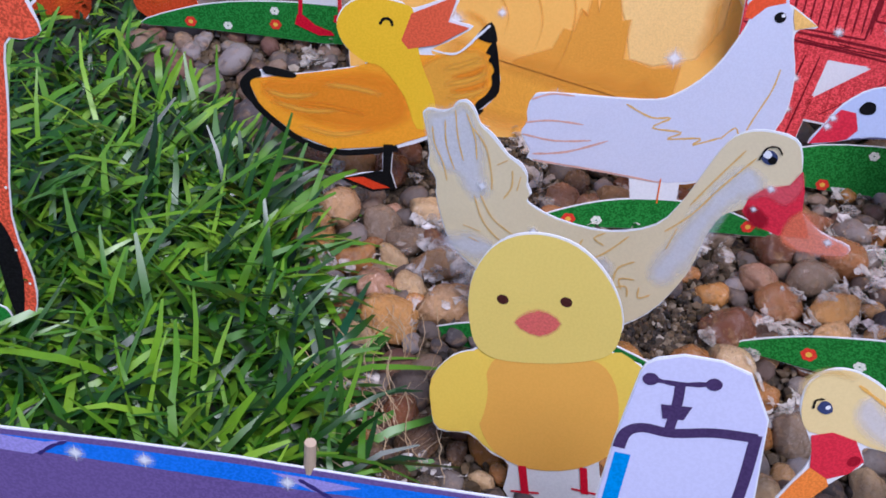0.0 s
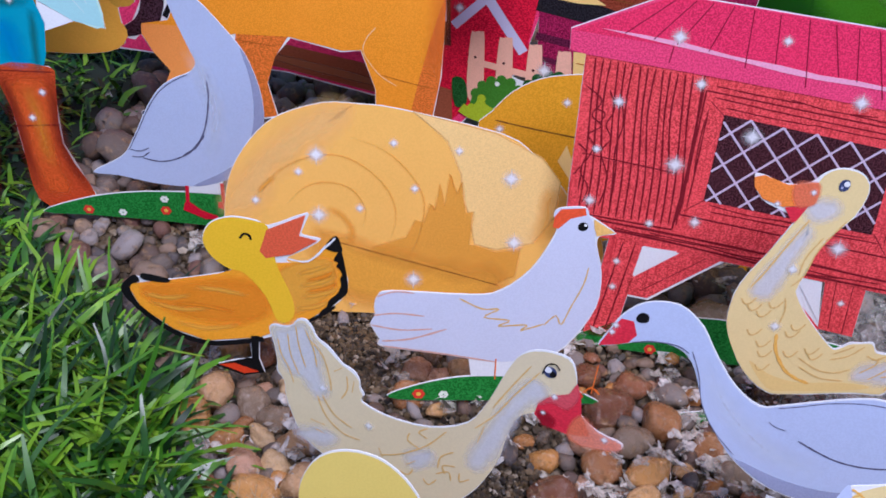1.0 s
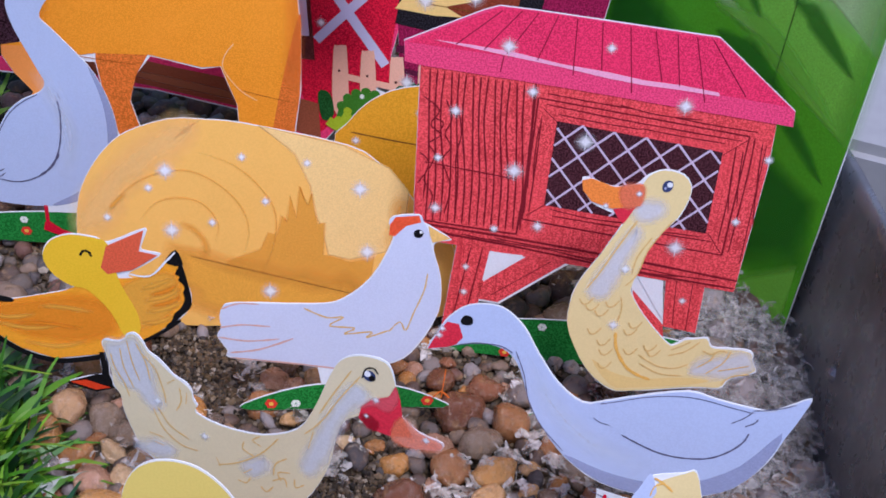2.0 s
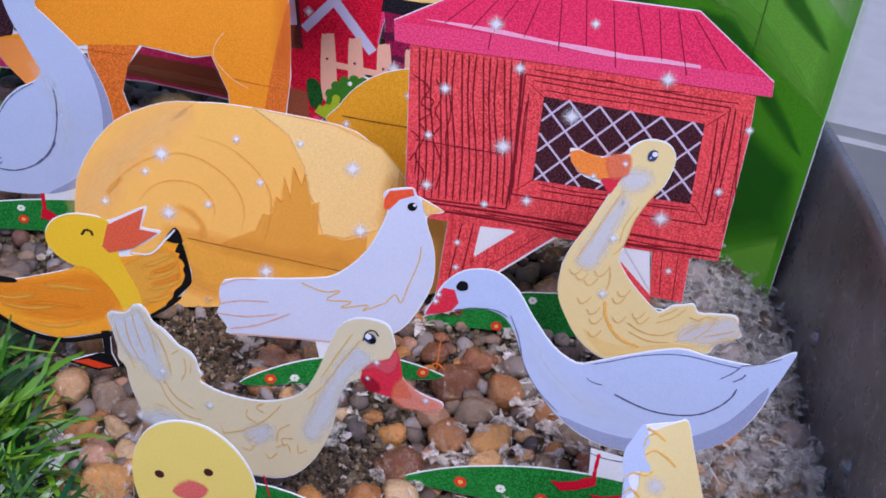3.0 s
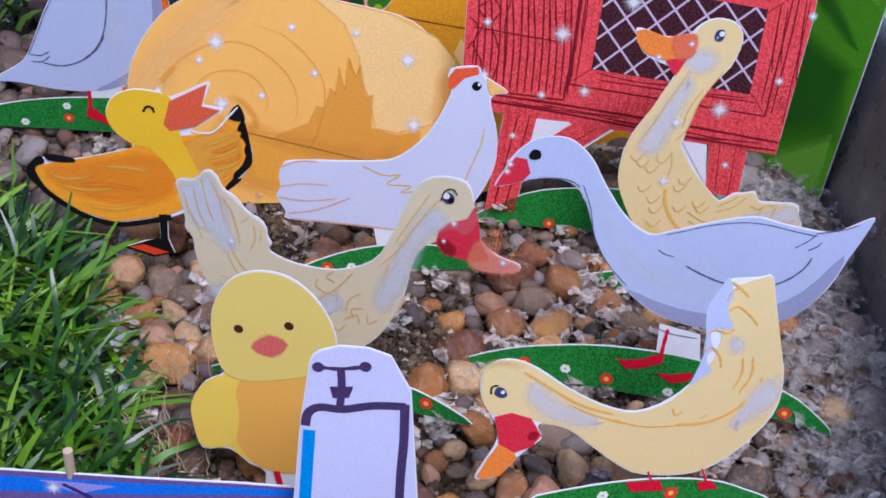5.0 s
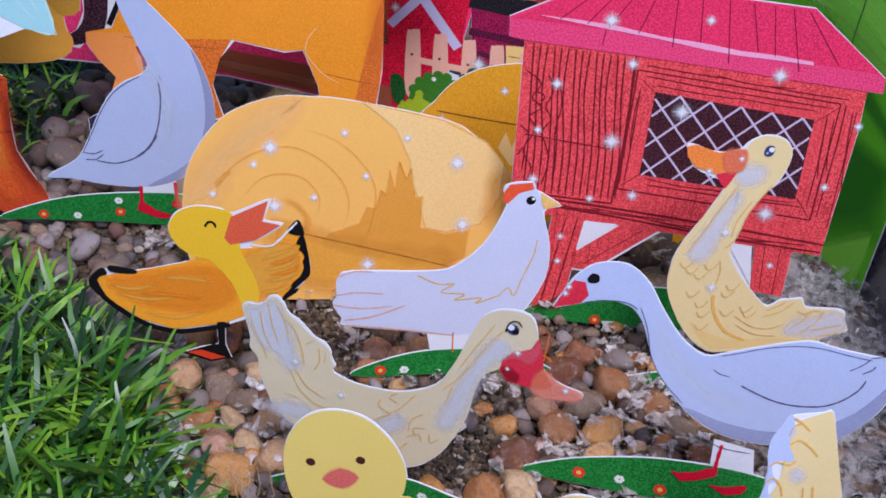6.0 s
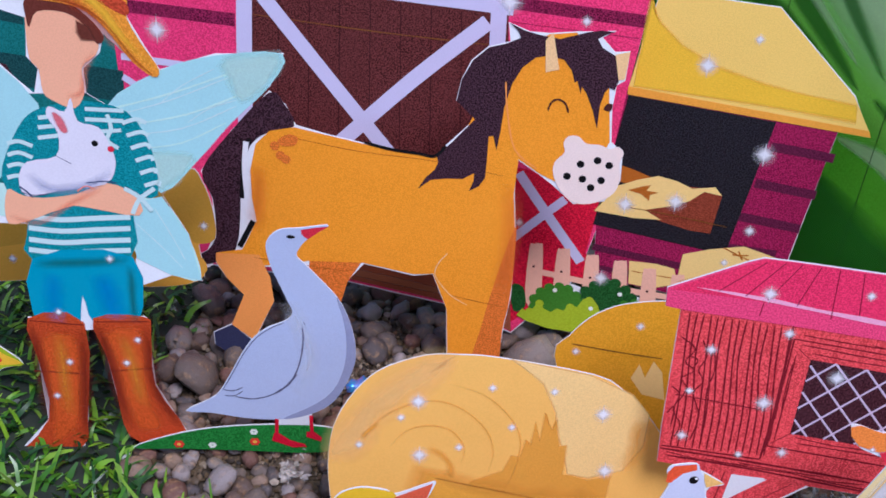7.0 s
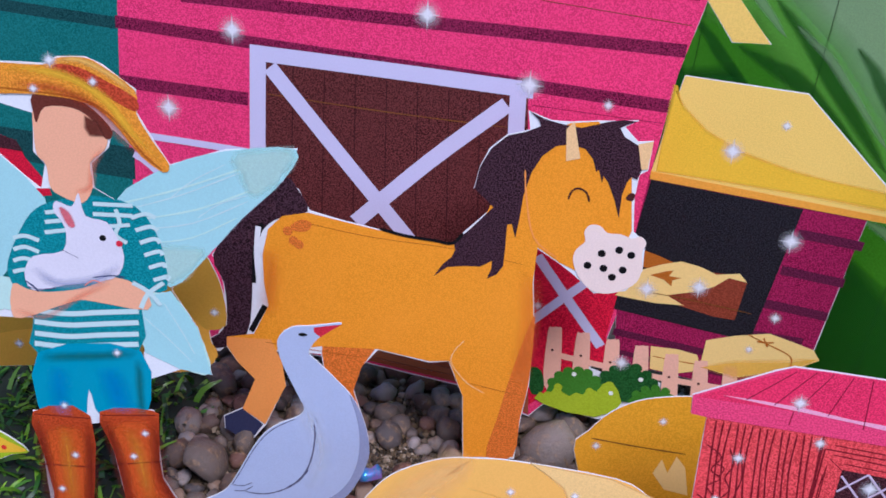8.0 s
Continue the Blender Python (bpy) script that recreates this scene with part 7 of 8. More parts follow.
s.line([(-106.6, 145.4), (-18, 146.5), (64.8, 147.4)], 4.34, 'barn_dark', 2)
s.line([(-51, 164.4), (9.1, 165.2), (66.3, 165.9)], 3.89, 'barn_dark', 2)
s.line([(-130.9, 111.7), (-106.4, 111.5), (-82.4, 111.4)], 4.78, 'barn_dark', 2)
s.line([(17.1, 122.8), (40.4, 122.5), (63.3, 122.3)], 0.19, 'barn_dark', 2)
s.line([(21.8, 35.8), (39.9, 33.7), (57.8, 31.6)], 12.38, 'barn_crimson', 2)
s.fill([(20.6, 69.3), (56.8, 68.6), (51.9, 29), (28.2, 4.4), (18.9, 21.8)], 'barn_crimson', 2, False)
s.line([(17.1, 158.3), (65.3, 155.8)], 0.36, 'crease', 3)
s.stars([(-88, 135.8), (-20.1, 149.2), (16, 129.6), (-112.3, 104.2)], 5.28, 6)
s.stars([(42.7, 126.1), (27.3, 47.5)], 2.46, 6)
s.part('wall', thing, 'crimson plank wall with dark stripes')
s = Sheet()
s.fill([(-78.2, 127.4), (15.7, 126.6), (25.3, 32.8), (-76.1, 29.2)], 'door_brown', 3, False)
s.line([(-66, 125.1), (-66.6, 25.9)], 0.65, 'door_line', 4)
s.line([(-54.8, 125), (-54.3, 28.1)], 0.65, 'door_line', 4)
s.line([(-43.8, 124.9), (-42.1, 30.3)], 0.64, 'door_line', 4)
s.line([(-32.8, 124.8), (-30.1, 32.5)], 0.64, 'door_line', 4)
s.line([(-21.9, 124.7), (-18.2, 34.6)], 0.63, 'door_line', 4)
s.line([(-11.1, 124.5), (-6.5, 36.7)], 0.63, 'door_line', 4)
s.line([(-0.4, 124.4), (5.1, 38.8)], 0.63, 'door_line', 4)
s.line([(10.2, 124.3), (16.5, 40.8)], 0.62, 'door_line', 4)
s.line([(-76.2, 114.3), (-29.2, 113.5), (10.3, 113.8)], 0.38, 'crease', 4)
s.part('door', thing, 'brown plank barn door with white cross bracing')
s = Sheet()
s.line([(-78.8, 131.3), (-78.9, 85), (-77.9, 23.9)], 5.88, 'trim_white', 5)
s.line([(-81.5, 128.6), (-30, 128.4), (17.5, 127.9)], 5.66, 'trim_white', 5)
s.line([(12.5, 126.2), (14, 98.8), (20.2, 41.5)], 5.59, 'trim_white', 5)
s.part('door_frame', thing, 'white painted door frame')
s = Sheet()
s.line([(-74.5, 124.2), (-48.9, 95.9), (-20.4, 64.9)], 5.53, 'trim_white', 5)
s.part('cross_brace', thing, 'white diagonal brace')
s = Sheet()
s.line([(9.1, 121.8), (-16.2, 97.5), (-41.8, 70.1)], 5.54, 'trim_white', 6)
s.part('cross_brace', thing, 'white diagonal brace')
# unidentified maroon card behind the farmer, added here on the barn's plane
s = Sheet()
s.card([(-208.4, 83.8), (-180.3, 85.3), (-173.1, 84), (-170.1, 77.2), (-161.8, 67.6), (-160, 61.8), (-213.1, 49.4)], -0.50, False)
s.fill([(-208.5, 82.9), (-180.4, 84.4), (-173.7, 82.8), (-170.9, 76.6), (-162.6, 67), (-161.1, 62.3), (-213, 50.7)], 'barn_crimson', 5, False)
s.fill([(-194.3, 84), (-180.4, 84.4), (-173.7, 82.8), (-171.4, 78.6), (-178.7, 78.9), (-195.1, 78.2)], 'dark_plum', 6, False)
s.part('maroon_card', thing, 'edge of a maroon card with dark cap')
s = Sheet()
s.line([(-126.9, 92.2), (-106.2, 92), (-82.5, 91.5)], 2.65, 'trim_white', 5)
s.line([(-126.7, 84.2), (-121.5, 81.4), (-115.5, 76.2)], 2.72, 'trim_white', 5)
s.part('panel_trim', thing, 'white trim boards')
s = Sheet()
s.line([(25.2, 67.4), (37.8, 51.7), (51.8, 34.8)], 3.71, 'trim_white', 5)
s.line([(43.2, 59.5), (34.8, 50.7), (25.6, 40.6)], 3.31, 'trim_white', 5)
s.part('panel_trim', thing, 'white diagonal trim boards')
s = Sheet()
s.fill([(-69.3, 25.4), (-33.4, 22), (-2.5, 20.2), (27, 15.9), (28.6, 0.4), (0.9, 9.3), (-37.5, 12.6), (-69.2, 14.1)], 'ledge', 4, False)
s.fill([(-55.6, 17.9), (-33.2, 17.5), (-2.1, 14.8), (-1.9, 12.3), (-35.3, 14.6)], 'ledge_light', 5, False)
s.part('plinth', thing, 'brown timber ledge along the bottom')
s = Sheet()
s.card([(59.6, 103.5), (132.2, 99.2), (125.4, 45.5), (101.6, 25.5), (57.1, 29.1), (55, 52.4)], -0.31, False)
s.fill([(59.6, 103.5), (131.9, 99.2), (124.9, 45.9), (101.5, 26), (57.4, 29.6), (55.4, 52.5)], 'shed_maroon', 3, False)
s.line([(111.1, 90.0), (121.0, 89.5), (132.7, 88.6)], 3.4, 'shed_dark', 4)
s.line([(108.3, 75.8), (117.4, 75.1), (129.6, 74.2)], 3.4, 'shed_dark', 4)
s.line([(105.3, 62.2), (114.5, 61.6), (126.9, 60.6)], 3.4, 'shed_dark', 4)
s.line([(103.2, 49.3), (111.0, 49.3), (120.7, 49.3)], 3.4, 'shed_dark', 4)
s.line([(55.4, 41.9), (79.5, 39.9), (103.4, 37.8)], 2.83, 'shed_dark', 4)
s.line([(56.5, 33.8), (78.6, 32.5), (100.5, 31.3)], 2.03, 'shed_dark', 4)
s.part('shed_wall', thing, 'maroon striped lean-to wall')
s = Sheet()
s.fill([(60.2, 102.1), (111.1, 99.1), (103.0, 46.4), (54.4, 51.1)], 'soot', 5, False)
s.fill([(70.0, 59.8), (81.9, 70.9), (95.4, 71.4), (98.1, 69.2), (96.5, 54.0), (89.0, 54.1), (76.4, 56.4)], 'box_brown', 6, False)
s.fill([(59.3, 76.3), (66.8, 74.5), (74.0, 72.2), (68.6, 68.6), (60.6, 69.5)], 'straw_dark', 6, False)
s.fill([(54.1, 56.6), (57.7, 62.2), (61.3, 67.8), (68.2, 71.2), (74.9, 73.6), (81.7, 72.6), (87.4, 70.5), (95.2, 72.2), (98.1, 69.2), (91.8, 69.9), (87.1, 65.5), (81.3, 62.7), (72.0, 59.7), (78.4, 56.7), (68.6, 55.9)], 'straw_pale', 7, False)
s.fill([(65.0, 66.6), (70.2, 68.9), (72.8, 69.7), (71.6, 67.3), (75.9, 67.2), (73.0, 65.8), (73.0, 63.5), (69.9, 65.7)], 'straw_dark', 8, False)
s.line([(64.0, 59.9), (79.9, 59.3), (101.7, 57.5)], 0.3, 'crease', 9)
s.stars([(64.8, 61), (82.4, 64.7)], 4.34, 9)
s.stars([(109.5, 86.8)], 4.58, 9)
s.stars([(109.9, 57.2)], 2.56, 9)
s.part('shed_opening', thing, 'dark opening with straw inside')
s = Sheet()
s.card([(65.5, 139.6), (105, 138.6), (134.8, 111.8), (142.8, 97.8), (59.6, 103.1), (61.8, 120.1)], -0.21, False)
s.fill([(65.8, 139.3), (104.9, 138.2), (134.5, 111.3), (141.9, 99.7), (59.8, 104.8), (62.2, 120.1)], 'roof_straw', 5, False)
s.spray([(63.2, 136.0), (67.3, 128.4), (75.4, 121.7), (87.4, 115.9), (104.6, 111.8), (119.4, 109.8), (135.5, 108.2), (136.8, 102.8), (106.0, 104.5), (61.6, 105.6)], 'roof_gold', 6, 2.4, 0.95)
s.fill([(59.7, 105.2), (141.8, 100.1), (142.7, 97.8), (59.8, 102.3)], 'roof_trim', 7, False)
s.stars([(85, 116)], 4.47, 8)
s.stars([(100.3, 127)], 2.19, 8)
s.part('shed_roof', thing, 'pale straw yellow sloping roof')
s = Sheet()
s.card([(67.8, 165.1), (76.2, 168.8), (90.8, 152.6), (78.3, 151.7)], -0.30, False)
s.fill([(68.2, 165), (76.3, 168.4), (90.3, 152.8), (78.6, 152.1)], 'roof_straw', 1, False)
s.part('gable_board', thing, 'cream gable board end')
s = Sheet()
s.fill([(87.8, 33.2), (88.3, 44.2), (97.6, 47.8), (109.2, 50.8), (117.9, 48.8), (125.1, 46.9), (127.8, 43.2), (119.2, 37.3), (100.6, 30.9)], 'straw_pale', 6, False)
s.spray([(88.2, 32.8), (99.5, 37.3), (118.5, 41.0), (127.0, 43.5), (119.2, 37.3), (100.6, 30.9)], 'roof_gold', 7, 2.5, 0.5)
s.line([(102.3, 49.1), (108.0, 46.9), (117.7, 43.1), (118.5, 38.1)], 0.5, 'straw_dark', 8)
s.line([(105.6, 46.9), (108.5, 47.0), (111.4, 47.5)], 0.6, 'straw_dark', 8)
s.line([(107.6, 48.7), (108.5, 47.0), (109.5, 45.3)], 0.6, 'straw_dark', 8)
s.stars([(103.4, 43.3)], 2.0, 9)
s.part('straw_bale', thing, 'pale tied straw bale')
s = Sheet()
s.fill([(70.5, 28.9), (69.5, 38.3), (79.2, 38.7), (86.2, 37.7), (88.4, 31.6), (78.8, 28.1)], 'straw_pale', 5, False)
s.line([(70.8, 34.3), (78.9, 33.9), (87.2, 33.8)], 0.4, 'straw_dark', 6)
s.part('straw_bale', thing, 'pale tied straw bale')
s = Sheet()
s.fill([(32.2, 37.5), (33.6, 39.6), (36, 40.1), (37.3, 37.9), (38.5, 14.8), (32.9, 15)], 'picket', 7)
s.dots([(34.6, 30.2)], 0.52, 'eye_brown', 8)
s.part('picket', thing, '')
s = Sheet()
s.fill([(42.6, 37), (44, 39.1), (46.4, 39.6), (47.7, 37.4), (49.1, 14.4), (43.6, 14.6)], 'picket', 7)
s.dots([(45.2, 29.7)], 0.52, 'eye_brown', 8)
s.part('picket', thing, '')
s = Sheet()
s.fill([(53.5, 36.1), (54.8, 38.3), (57.2, 38.7), (58.5, 36.6), (60.2, 13.6), (54.7, 13.8)], 'picket', 7)
s.dots([(56.1, 28.9)], 0.52, 'eye_brown', 8)
s.part('picket', thing, '')
s = Sheet()
s.fill([(64, 35.4), (65.4, 37.6), (67.7, 38), (69.1, 35.9), (71, 13), (65.5, 13.2)], 'picket', 7)
s.dots([(66.7, 28.2)], 0.52, 'eye_brown', 8)
s.part('picket', thing, '')
s = Sheet()
s.fill([(75.1, 33.9), (76.4, 36.1), (78.7, 36.5), (80.1, 34.4), (82.2, 11.5), (76.8, 11.6)], 'picket', 7)
s.dots([(77.8, 26.7)], 0.52, 'eye_brown', 8)
s.part('picket', thing, '')
s = Sheet()
s.fill([(85.7, 33.1), (87, 35.2), (89.3, 35.7), (90.7, 33.5), (93.1, 10.7), (87.7, 10.8)], 'picket', 7)
s.dots([(88.5, 25.9)], 0.51, 'eye_brown', 8)
s.part('picket', thing, '')
s = Sheet()
s.fill([(96.3, 32.7), (97.5, 34.8), (99.8, 35.3), (101.2, 33.1), (103.8, 10.4), (98.5, 10.5)], 'picket', 7)
s.dots([(99.1, 25.5)], 0.51, 'eye_brown', 8)
s.part('picket', thing, '')
s = Sheet()
s.line([(32.1, 28.7), (66.8, 26), (101.6, 25.5)], 2.46, 'picket', 6)
s.part('rail', thing, '')
s = Sheet()
s.card([(26.8, 21.0), (30.9, 20.6), (35.4, 18.2), (38.1, 22.0), (44.0, 25.6), (49.3, 24.9), (53.7, 23.7), (56.4, 26.7), (62.1, 30.2), (68.5, 28.5), (73.3, 23.8), (79.8, 21.9), (83.6, 17.2), (65.3, 7.3), (54.2, 3.2), (33.5, 5.7), (27.8, 8.7)], 0.0, False)
s.fill([(26.8, 20.5), (31.5, 20.7), (33.2, 12.3), (28.8, 9.9)], 'bush_dark', 7)
s.fill([(53.5, 13.7), (54.1, 21.8), (57.0, 25.3), (62.4, 28.3), (68.4, 26.6), (72.6, 23.5), (74.2, 17.9), (66.5, 13.3)], 'bush_dark', 8)
s.dots([(55.2, 23.0), (58.2, 25.8), (62.0, 27.8), (65.7, 28.0), (69.7, 25.8), (72.4, 22.9)], 2.2, 'bush_dark', 8)
s.fill([(34.8, 10.0), (36.0, 17.8), (39.5, 21.0), (44.7, 23.0), (49.8, 22.5), (53.3, 18.7), (53.2, 12.7), (43.9, 8.8)], 'bush_green', 9)
s.dots([(36.2, 16.4), (38.4, 19.8), (41.5, 22.1), (45.2, 23.1), (48.6, 22.7), (51.8, 20.4), (53.9, 17.3)], 2.0, 'bush_green', 9)
s.fill([(64.9, 13.0), (66.9, 16.9), (71.0, 19.7), (76.3, 20.3), (81.6, 18.3), (72.8, 13.6)], 'bush_green', 9)
s.dots([(67.3, 17.2), (70.2, 19.8), (73.8, 21.0), (77.5, 20.5)], 1.7, 'bush_green', 9)
s.fill([(30.2, 8.1), (32.0, 11.5), (34.8, 10.0), (36.6, 12.9), (37.9, 16.2), (40.5, 12.7), (43.1, 11.7), (45.4, 13.7), (48.0, 13.2), (49.7, 16.5), (52.8, 15.6), (54.8, 19.5), (58.0, 20.6), (60.5, 17.6), (62.5, 12.5), (60.1, 8.0), (53.4, 4.3), (42.3, 4.4), (33.9, 6.3)], 'bush_lime', 10, False)
s.dots([(38.5, 14.8), (50.3, 15.1), (57.0, 19.2), (35.1, 10.6)], 1.6, 'bush_lime', 10)
s.dots([(43.7, 21.5), (68.0, 23.8), (58.0, 15.9)], 0.9, 'grass_white', 11)
s.stars([(60.1, 29.6)], 3.72, 11)
s.part('bush', thing, 'dark green and lime printed bushes')

# paper animal
s = Sheet()
s.card([(-0.1, 83.2), (12.2, 84.7), (13.4, 79.3), (15.2, 73.3), (11.6, 71), (8.2, 69.7), (6.7, 55.9), (3.7, 33), (6.1, 18.3), (5.3, 9.1), (1, 6.9), (-0.7, 15.7), (-1.3, 26.8), (-9.9, 30.8)], -0.34)
s.fill([(-0.1, 83.2), (12, 84.7), (12.8, 78.7), (14.8, 73.4), (11.2, 71.4), (7.7, 70.1), (6.1, 55.8), (3.2, 32.9), (5.6, 17.9), (4.9, 9.7), (1.5, 7.9), (-0.4, 16), (-1, 27.2), (-9.8, 31.4)], 'russet', 1)
s.fill([(-1.6, 32.2), (1.5, 30), (3.6, 20.7), (2.6, 9.7), (0.6, 8.3), (-0.7, 15.7)], 'black', 2)
s.dots([(4.8, 16.7), (3.1, 24.8), (3.3, 39.5)], 0.32, 'grass_white', 3)
thing = s.done('paper_animal', pose(-0.0800, 0.1720, 0, -5.6, 0, -8.5), 'russet paper animal cutout with dark legs beside the grass', 'animal cutout', 'paper farm cutouts')
s = Sheet()
s.base([(-17.5, 3.8), (-10.6, 7.3), (-2.9, 9.5), (-0.6, 6.9), (-1.4, 3.7), (-9.2, 1.5), (-18.4, -1)], [(-8.5, 5.5)], [(-4.9, 4.6)])
s.part('grass_base', thing, 'green printed grass strip with small flowers')

# printed board
s = Sheet()
s.card([(-50.2, 43.9), (-40.1, 42.7), (-22.8, 42.6), (-3.9, 42), (19.9, 40.4), (36.9, 39.6), (49.7, 38.6), (57.3, -9.4), (-65.7, -34.7)], -0.19, False)
s.fill([(-50.3, 43.6), (-40.1, 42.3), (-22.8, 42.3), (-4, 41.7), (19.9, 40.1), (37, 39.2), (49.6, 38.2), (56.8, -8.8), (-65.6, -33.9)], 'board_purple', 1, False)
s.fill([(-50.6, 41.9), (-40.3, 41.2), (-22.9, 41.1), (-4, 40.5), (20, 39), (37.1, 38.4), (49.7, 37.7), (49.9, 36.2), (37.2, 36.5), (20.1, 36.2), (8, 36.3), (-5.9, 36.9), (-23.3, 37.8), (-33.7, 38.3), (-51.4, 38.2)], 'board_blue', 2, False)
s.fill([(-45.4, 41.8), (-38.6, 41), (-33.4, 40.6), (-29.8, 41.5), (-35.6, 37.7), (-40.8, 38)], 'board_lilac', 3, False)
s.fill([(1.1, 39.6), (8, 39.1), (14.9, 38.2), (8, 36.3), (4.5, 38)], 'board_lilac', 3, False)
s.line([(-34.7, 37.8), (-32.2, 40), (-29.9, 41.2)], 0.68, 'board_dark', 4)
s.line([(5.4, 38.7), (8, 37), (10.6, 35.2)], 0.86, 'board_dark', 4)
s.stars([(-28.8, 39.1), (-18.1, 39.2), (3.7, 37.8)], 1.88, 5)
s.done('printed_board', pose(-0.0200, 0.1060, 0, -5.7, 0, -5.7), 'glossy blue and purple printed board strip edging the grass', 'printed board', '')

# paper leaf
s = Sheet()
s.card([(-17.4, 25), (-8.3, 21.8), (-2.8, 19.2), (4.9, 12.1), (-2, 9.6), (-10.4, 5.1), (-20.8, 1)], -0.48)
s.fill([(-17.5, 24.3), (-8.4, 21.1), (-2.9, 18.5), (4.5, 12), (-1.9, 10.3), (-10.3, 5.8), (-20.7, 1.8)], 'bush_lime', 1)
s.fill([(-17.8, 22.7), (-8.6, 19.5), (-1.3, 15.4), (3.7, 12.2), (-5.8, 10.7), (-19.8, 8.1)], 'roof_gold', 2)
s.dots([(-3.9, 13.2), (-9.3, 14)], 0.96, 'flower_red', 3)
s.done('paper_leaf', pose(-0.1250, 0.3367, 0, -5.6, 0, -8.5), 'yellow green pointed paper leaf cutout lying in the grass', 'leaf cutout', 'paper farm cutouts')

# ---- green printed backdrop panel standing along the tub wall ----
s = Sheet()
s.card([(0, -6), (0, 250), (-270, 250), (-270, -6)], 0.25, False)
s.fill([(0, -6), (0, 250), (-270, 250), (-270, -6)], "leaf", 1, False)
# light from above, airbrushed in paler greens over the printed fan of palm blades
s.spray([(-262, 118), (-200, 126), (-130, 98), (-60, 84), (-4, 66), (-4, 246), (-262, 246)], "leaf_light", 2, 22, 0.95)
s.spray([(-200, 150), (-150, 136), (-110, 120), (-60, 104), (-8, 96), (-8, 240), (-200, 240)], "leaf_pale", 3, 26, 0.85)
# darker green airbrushed along the foot and at the far end
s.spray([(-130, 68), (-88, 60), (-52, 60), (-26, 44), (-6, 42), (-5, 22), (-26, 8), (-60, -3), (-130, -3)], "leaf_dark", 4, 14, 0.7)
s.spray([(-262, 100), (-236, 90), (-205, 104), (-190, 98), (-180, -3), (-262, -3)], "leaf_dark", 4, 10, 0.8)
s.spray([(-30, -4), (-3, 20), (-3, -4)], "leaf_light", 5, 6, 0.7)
# single blades, each a long leaf with one crisp and one fading side
for a, b, c, wide, ink_name in (((-191, 139), (-149, 122), (-114, 104), 7.5, "leaf_dark"), ((-206, 114), (-160, 114), (-112, 98), 7, "leaf_dark"), ((-144, 138), (-127, 130), (-104, 112), 5, "leaf_dark"), ((-239, 114), (-215, 107), (-186, 98), 6, "leaf_dark"),
                                ((-106, 104), (-88, 98), (-72, 88), 5, "leaf_dark"), ((-84, 106), (-66, 96), (-48, 82), 6, "leaf_dark"), ((-68, 70), (-42, 68), (-4, 50), 9, "leaf_dark"), ((-37, 94), (-24, 92), (-6, 84), 6, "leaf_dark"),
                                ((-117, 84), (-89, 85), (-50, 78), 6, "leaf_pale"), ((-176, 134), (-150, 128), (-118, 112), 3, "leaf_pale"), ((-72, 78), (-40, 80), (-6, 68), 6, "leaf_light"), ((-250, 150), (-215, 142), (-180, 128), 6, "leaf_pale")):
    s.spray(smoothed([a, ((a[0] + b[0]) / 2, (a[1] + b[1]) / 2 + 0.5 * wide), (b[0], b[1] + 0.5 * wide), c, (b[0] - 2, b[1] - 0.5 * wide), ((a[0] + b[0]) / 2, (a[1] + b[1]) / 2 - 0.25 * wide)]), ink_name, 6, 3.0, 0.6)
for x in (-36.8, -100, -160, -232):
    s.line([(x, -4), (x + 1, 120), (x, 248)], 0.35, "crease_green", 8)
s.stars([(-50, 60)], 3.5, 9)
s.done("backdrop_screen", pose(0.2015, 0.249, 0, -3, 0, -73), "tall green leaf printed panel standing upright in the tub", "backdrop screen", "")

# ---- a wooden skewer behind the blue board ----
bm = bmesh.new()
bmesh.ops.create_cone(bm, cap_ends=True, segments=12, radius1=0.0011, radius2=0.0009, depth=0.056)
for v in bm.verts:
    if v.co.z > 0:
        v.co.x += 0.0006
me = bpy.data.meshes.new("wooden_skewer")
bm.to_mesh(me)
bm.free()
m, t, p = nodes_of("pale_wood")
t.links.new(mixed(t, noisy(t, 600), (0.45, 0.33, 0.20), (0.62, 0.48, 0.31)), p.inputs["Base Color"])
p.inputs["Roughness"].default_value = 0.7
me.materials.append(m)
ob = tagged(new("wooden_skewer", me), "pale wooden skewer pushed upright behind the blue board", "skewer")
ob.matrix_basis = pose(-0.0140, 0.1105, 0.0185, 2, 2, 0)

# ---- surroundings outside the tub ----
m, t, p = nodes_of("paving")
t.links.new(mixed(t, noisy(t, 4), (0.03, 0.03, 0.03), (0.07, 0.07, 0.07)), p.inputs["Base Color"])
p.inputs["Roughness"].default_value = 0.9
tagged(mesh_object("ground", [(-0.9, -0.7, -0.112), (0.9, -0.7, -0.112), (0.9, 1.1, -0.112), (-0.9, 1.1, -0.112)], [(0, 1, 2, 3)], m), "grey outdoor paving around the tub", "ground", kind="structure")

bm = bmesh.new()
bmesh.ops.create_cube(bm, size=1.0)
bmesh.ops.scale(bm, vec=(0.10, 0.22, 0.06), verts=bm.verts)
bmesh.ops.bevel(bm, geom=bm.edges[:], offset=0.006, segments=2, affect="EDGES")
me = bpy.data.meshes.new("concrete_block")
bm.to_mesh(me)
bm.free()
m, t, p = nodes_of("pale_concrete")
t.links.new(mixed(t, noisy(t, 60), (0.26, 0.27, 0.26), (0.36, 0.37, 0.36)), p.inputs["Base Color"])
p.inputs["Roughness"].default_value = 0.9
me.materials.append(m)
ob = tagged(new("concrete_block", me), "pale concrete block lying on the paving beside the tub", "block")
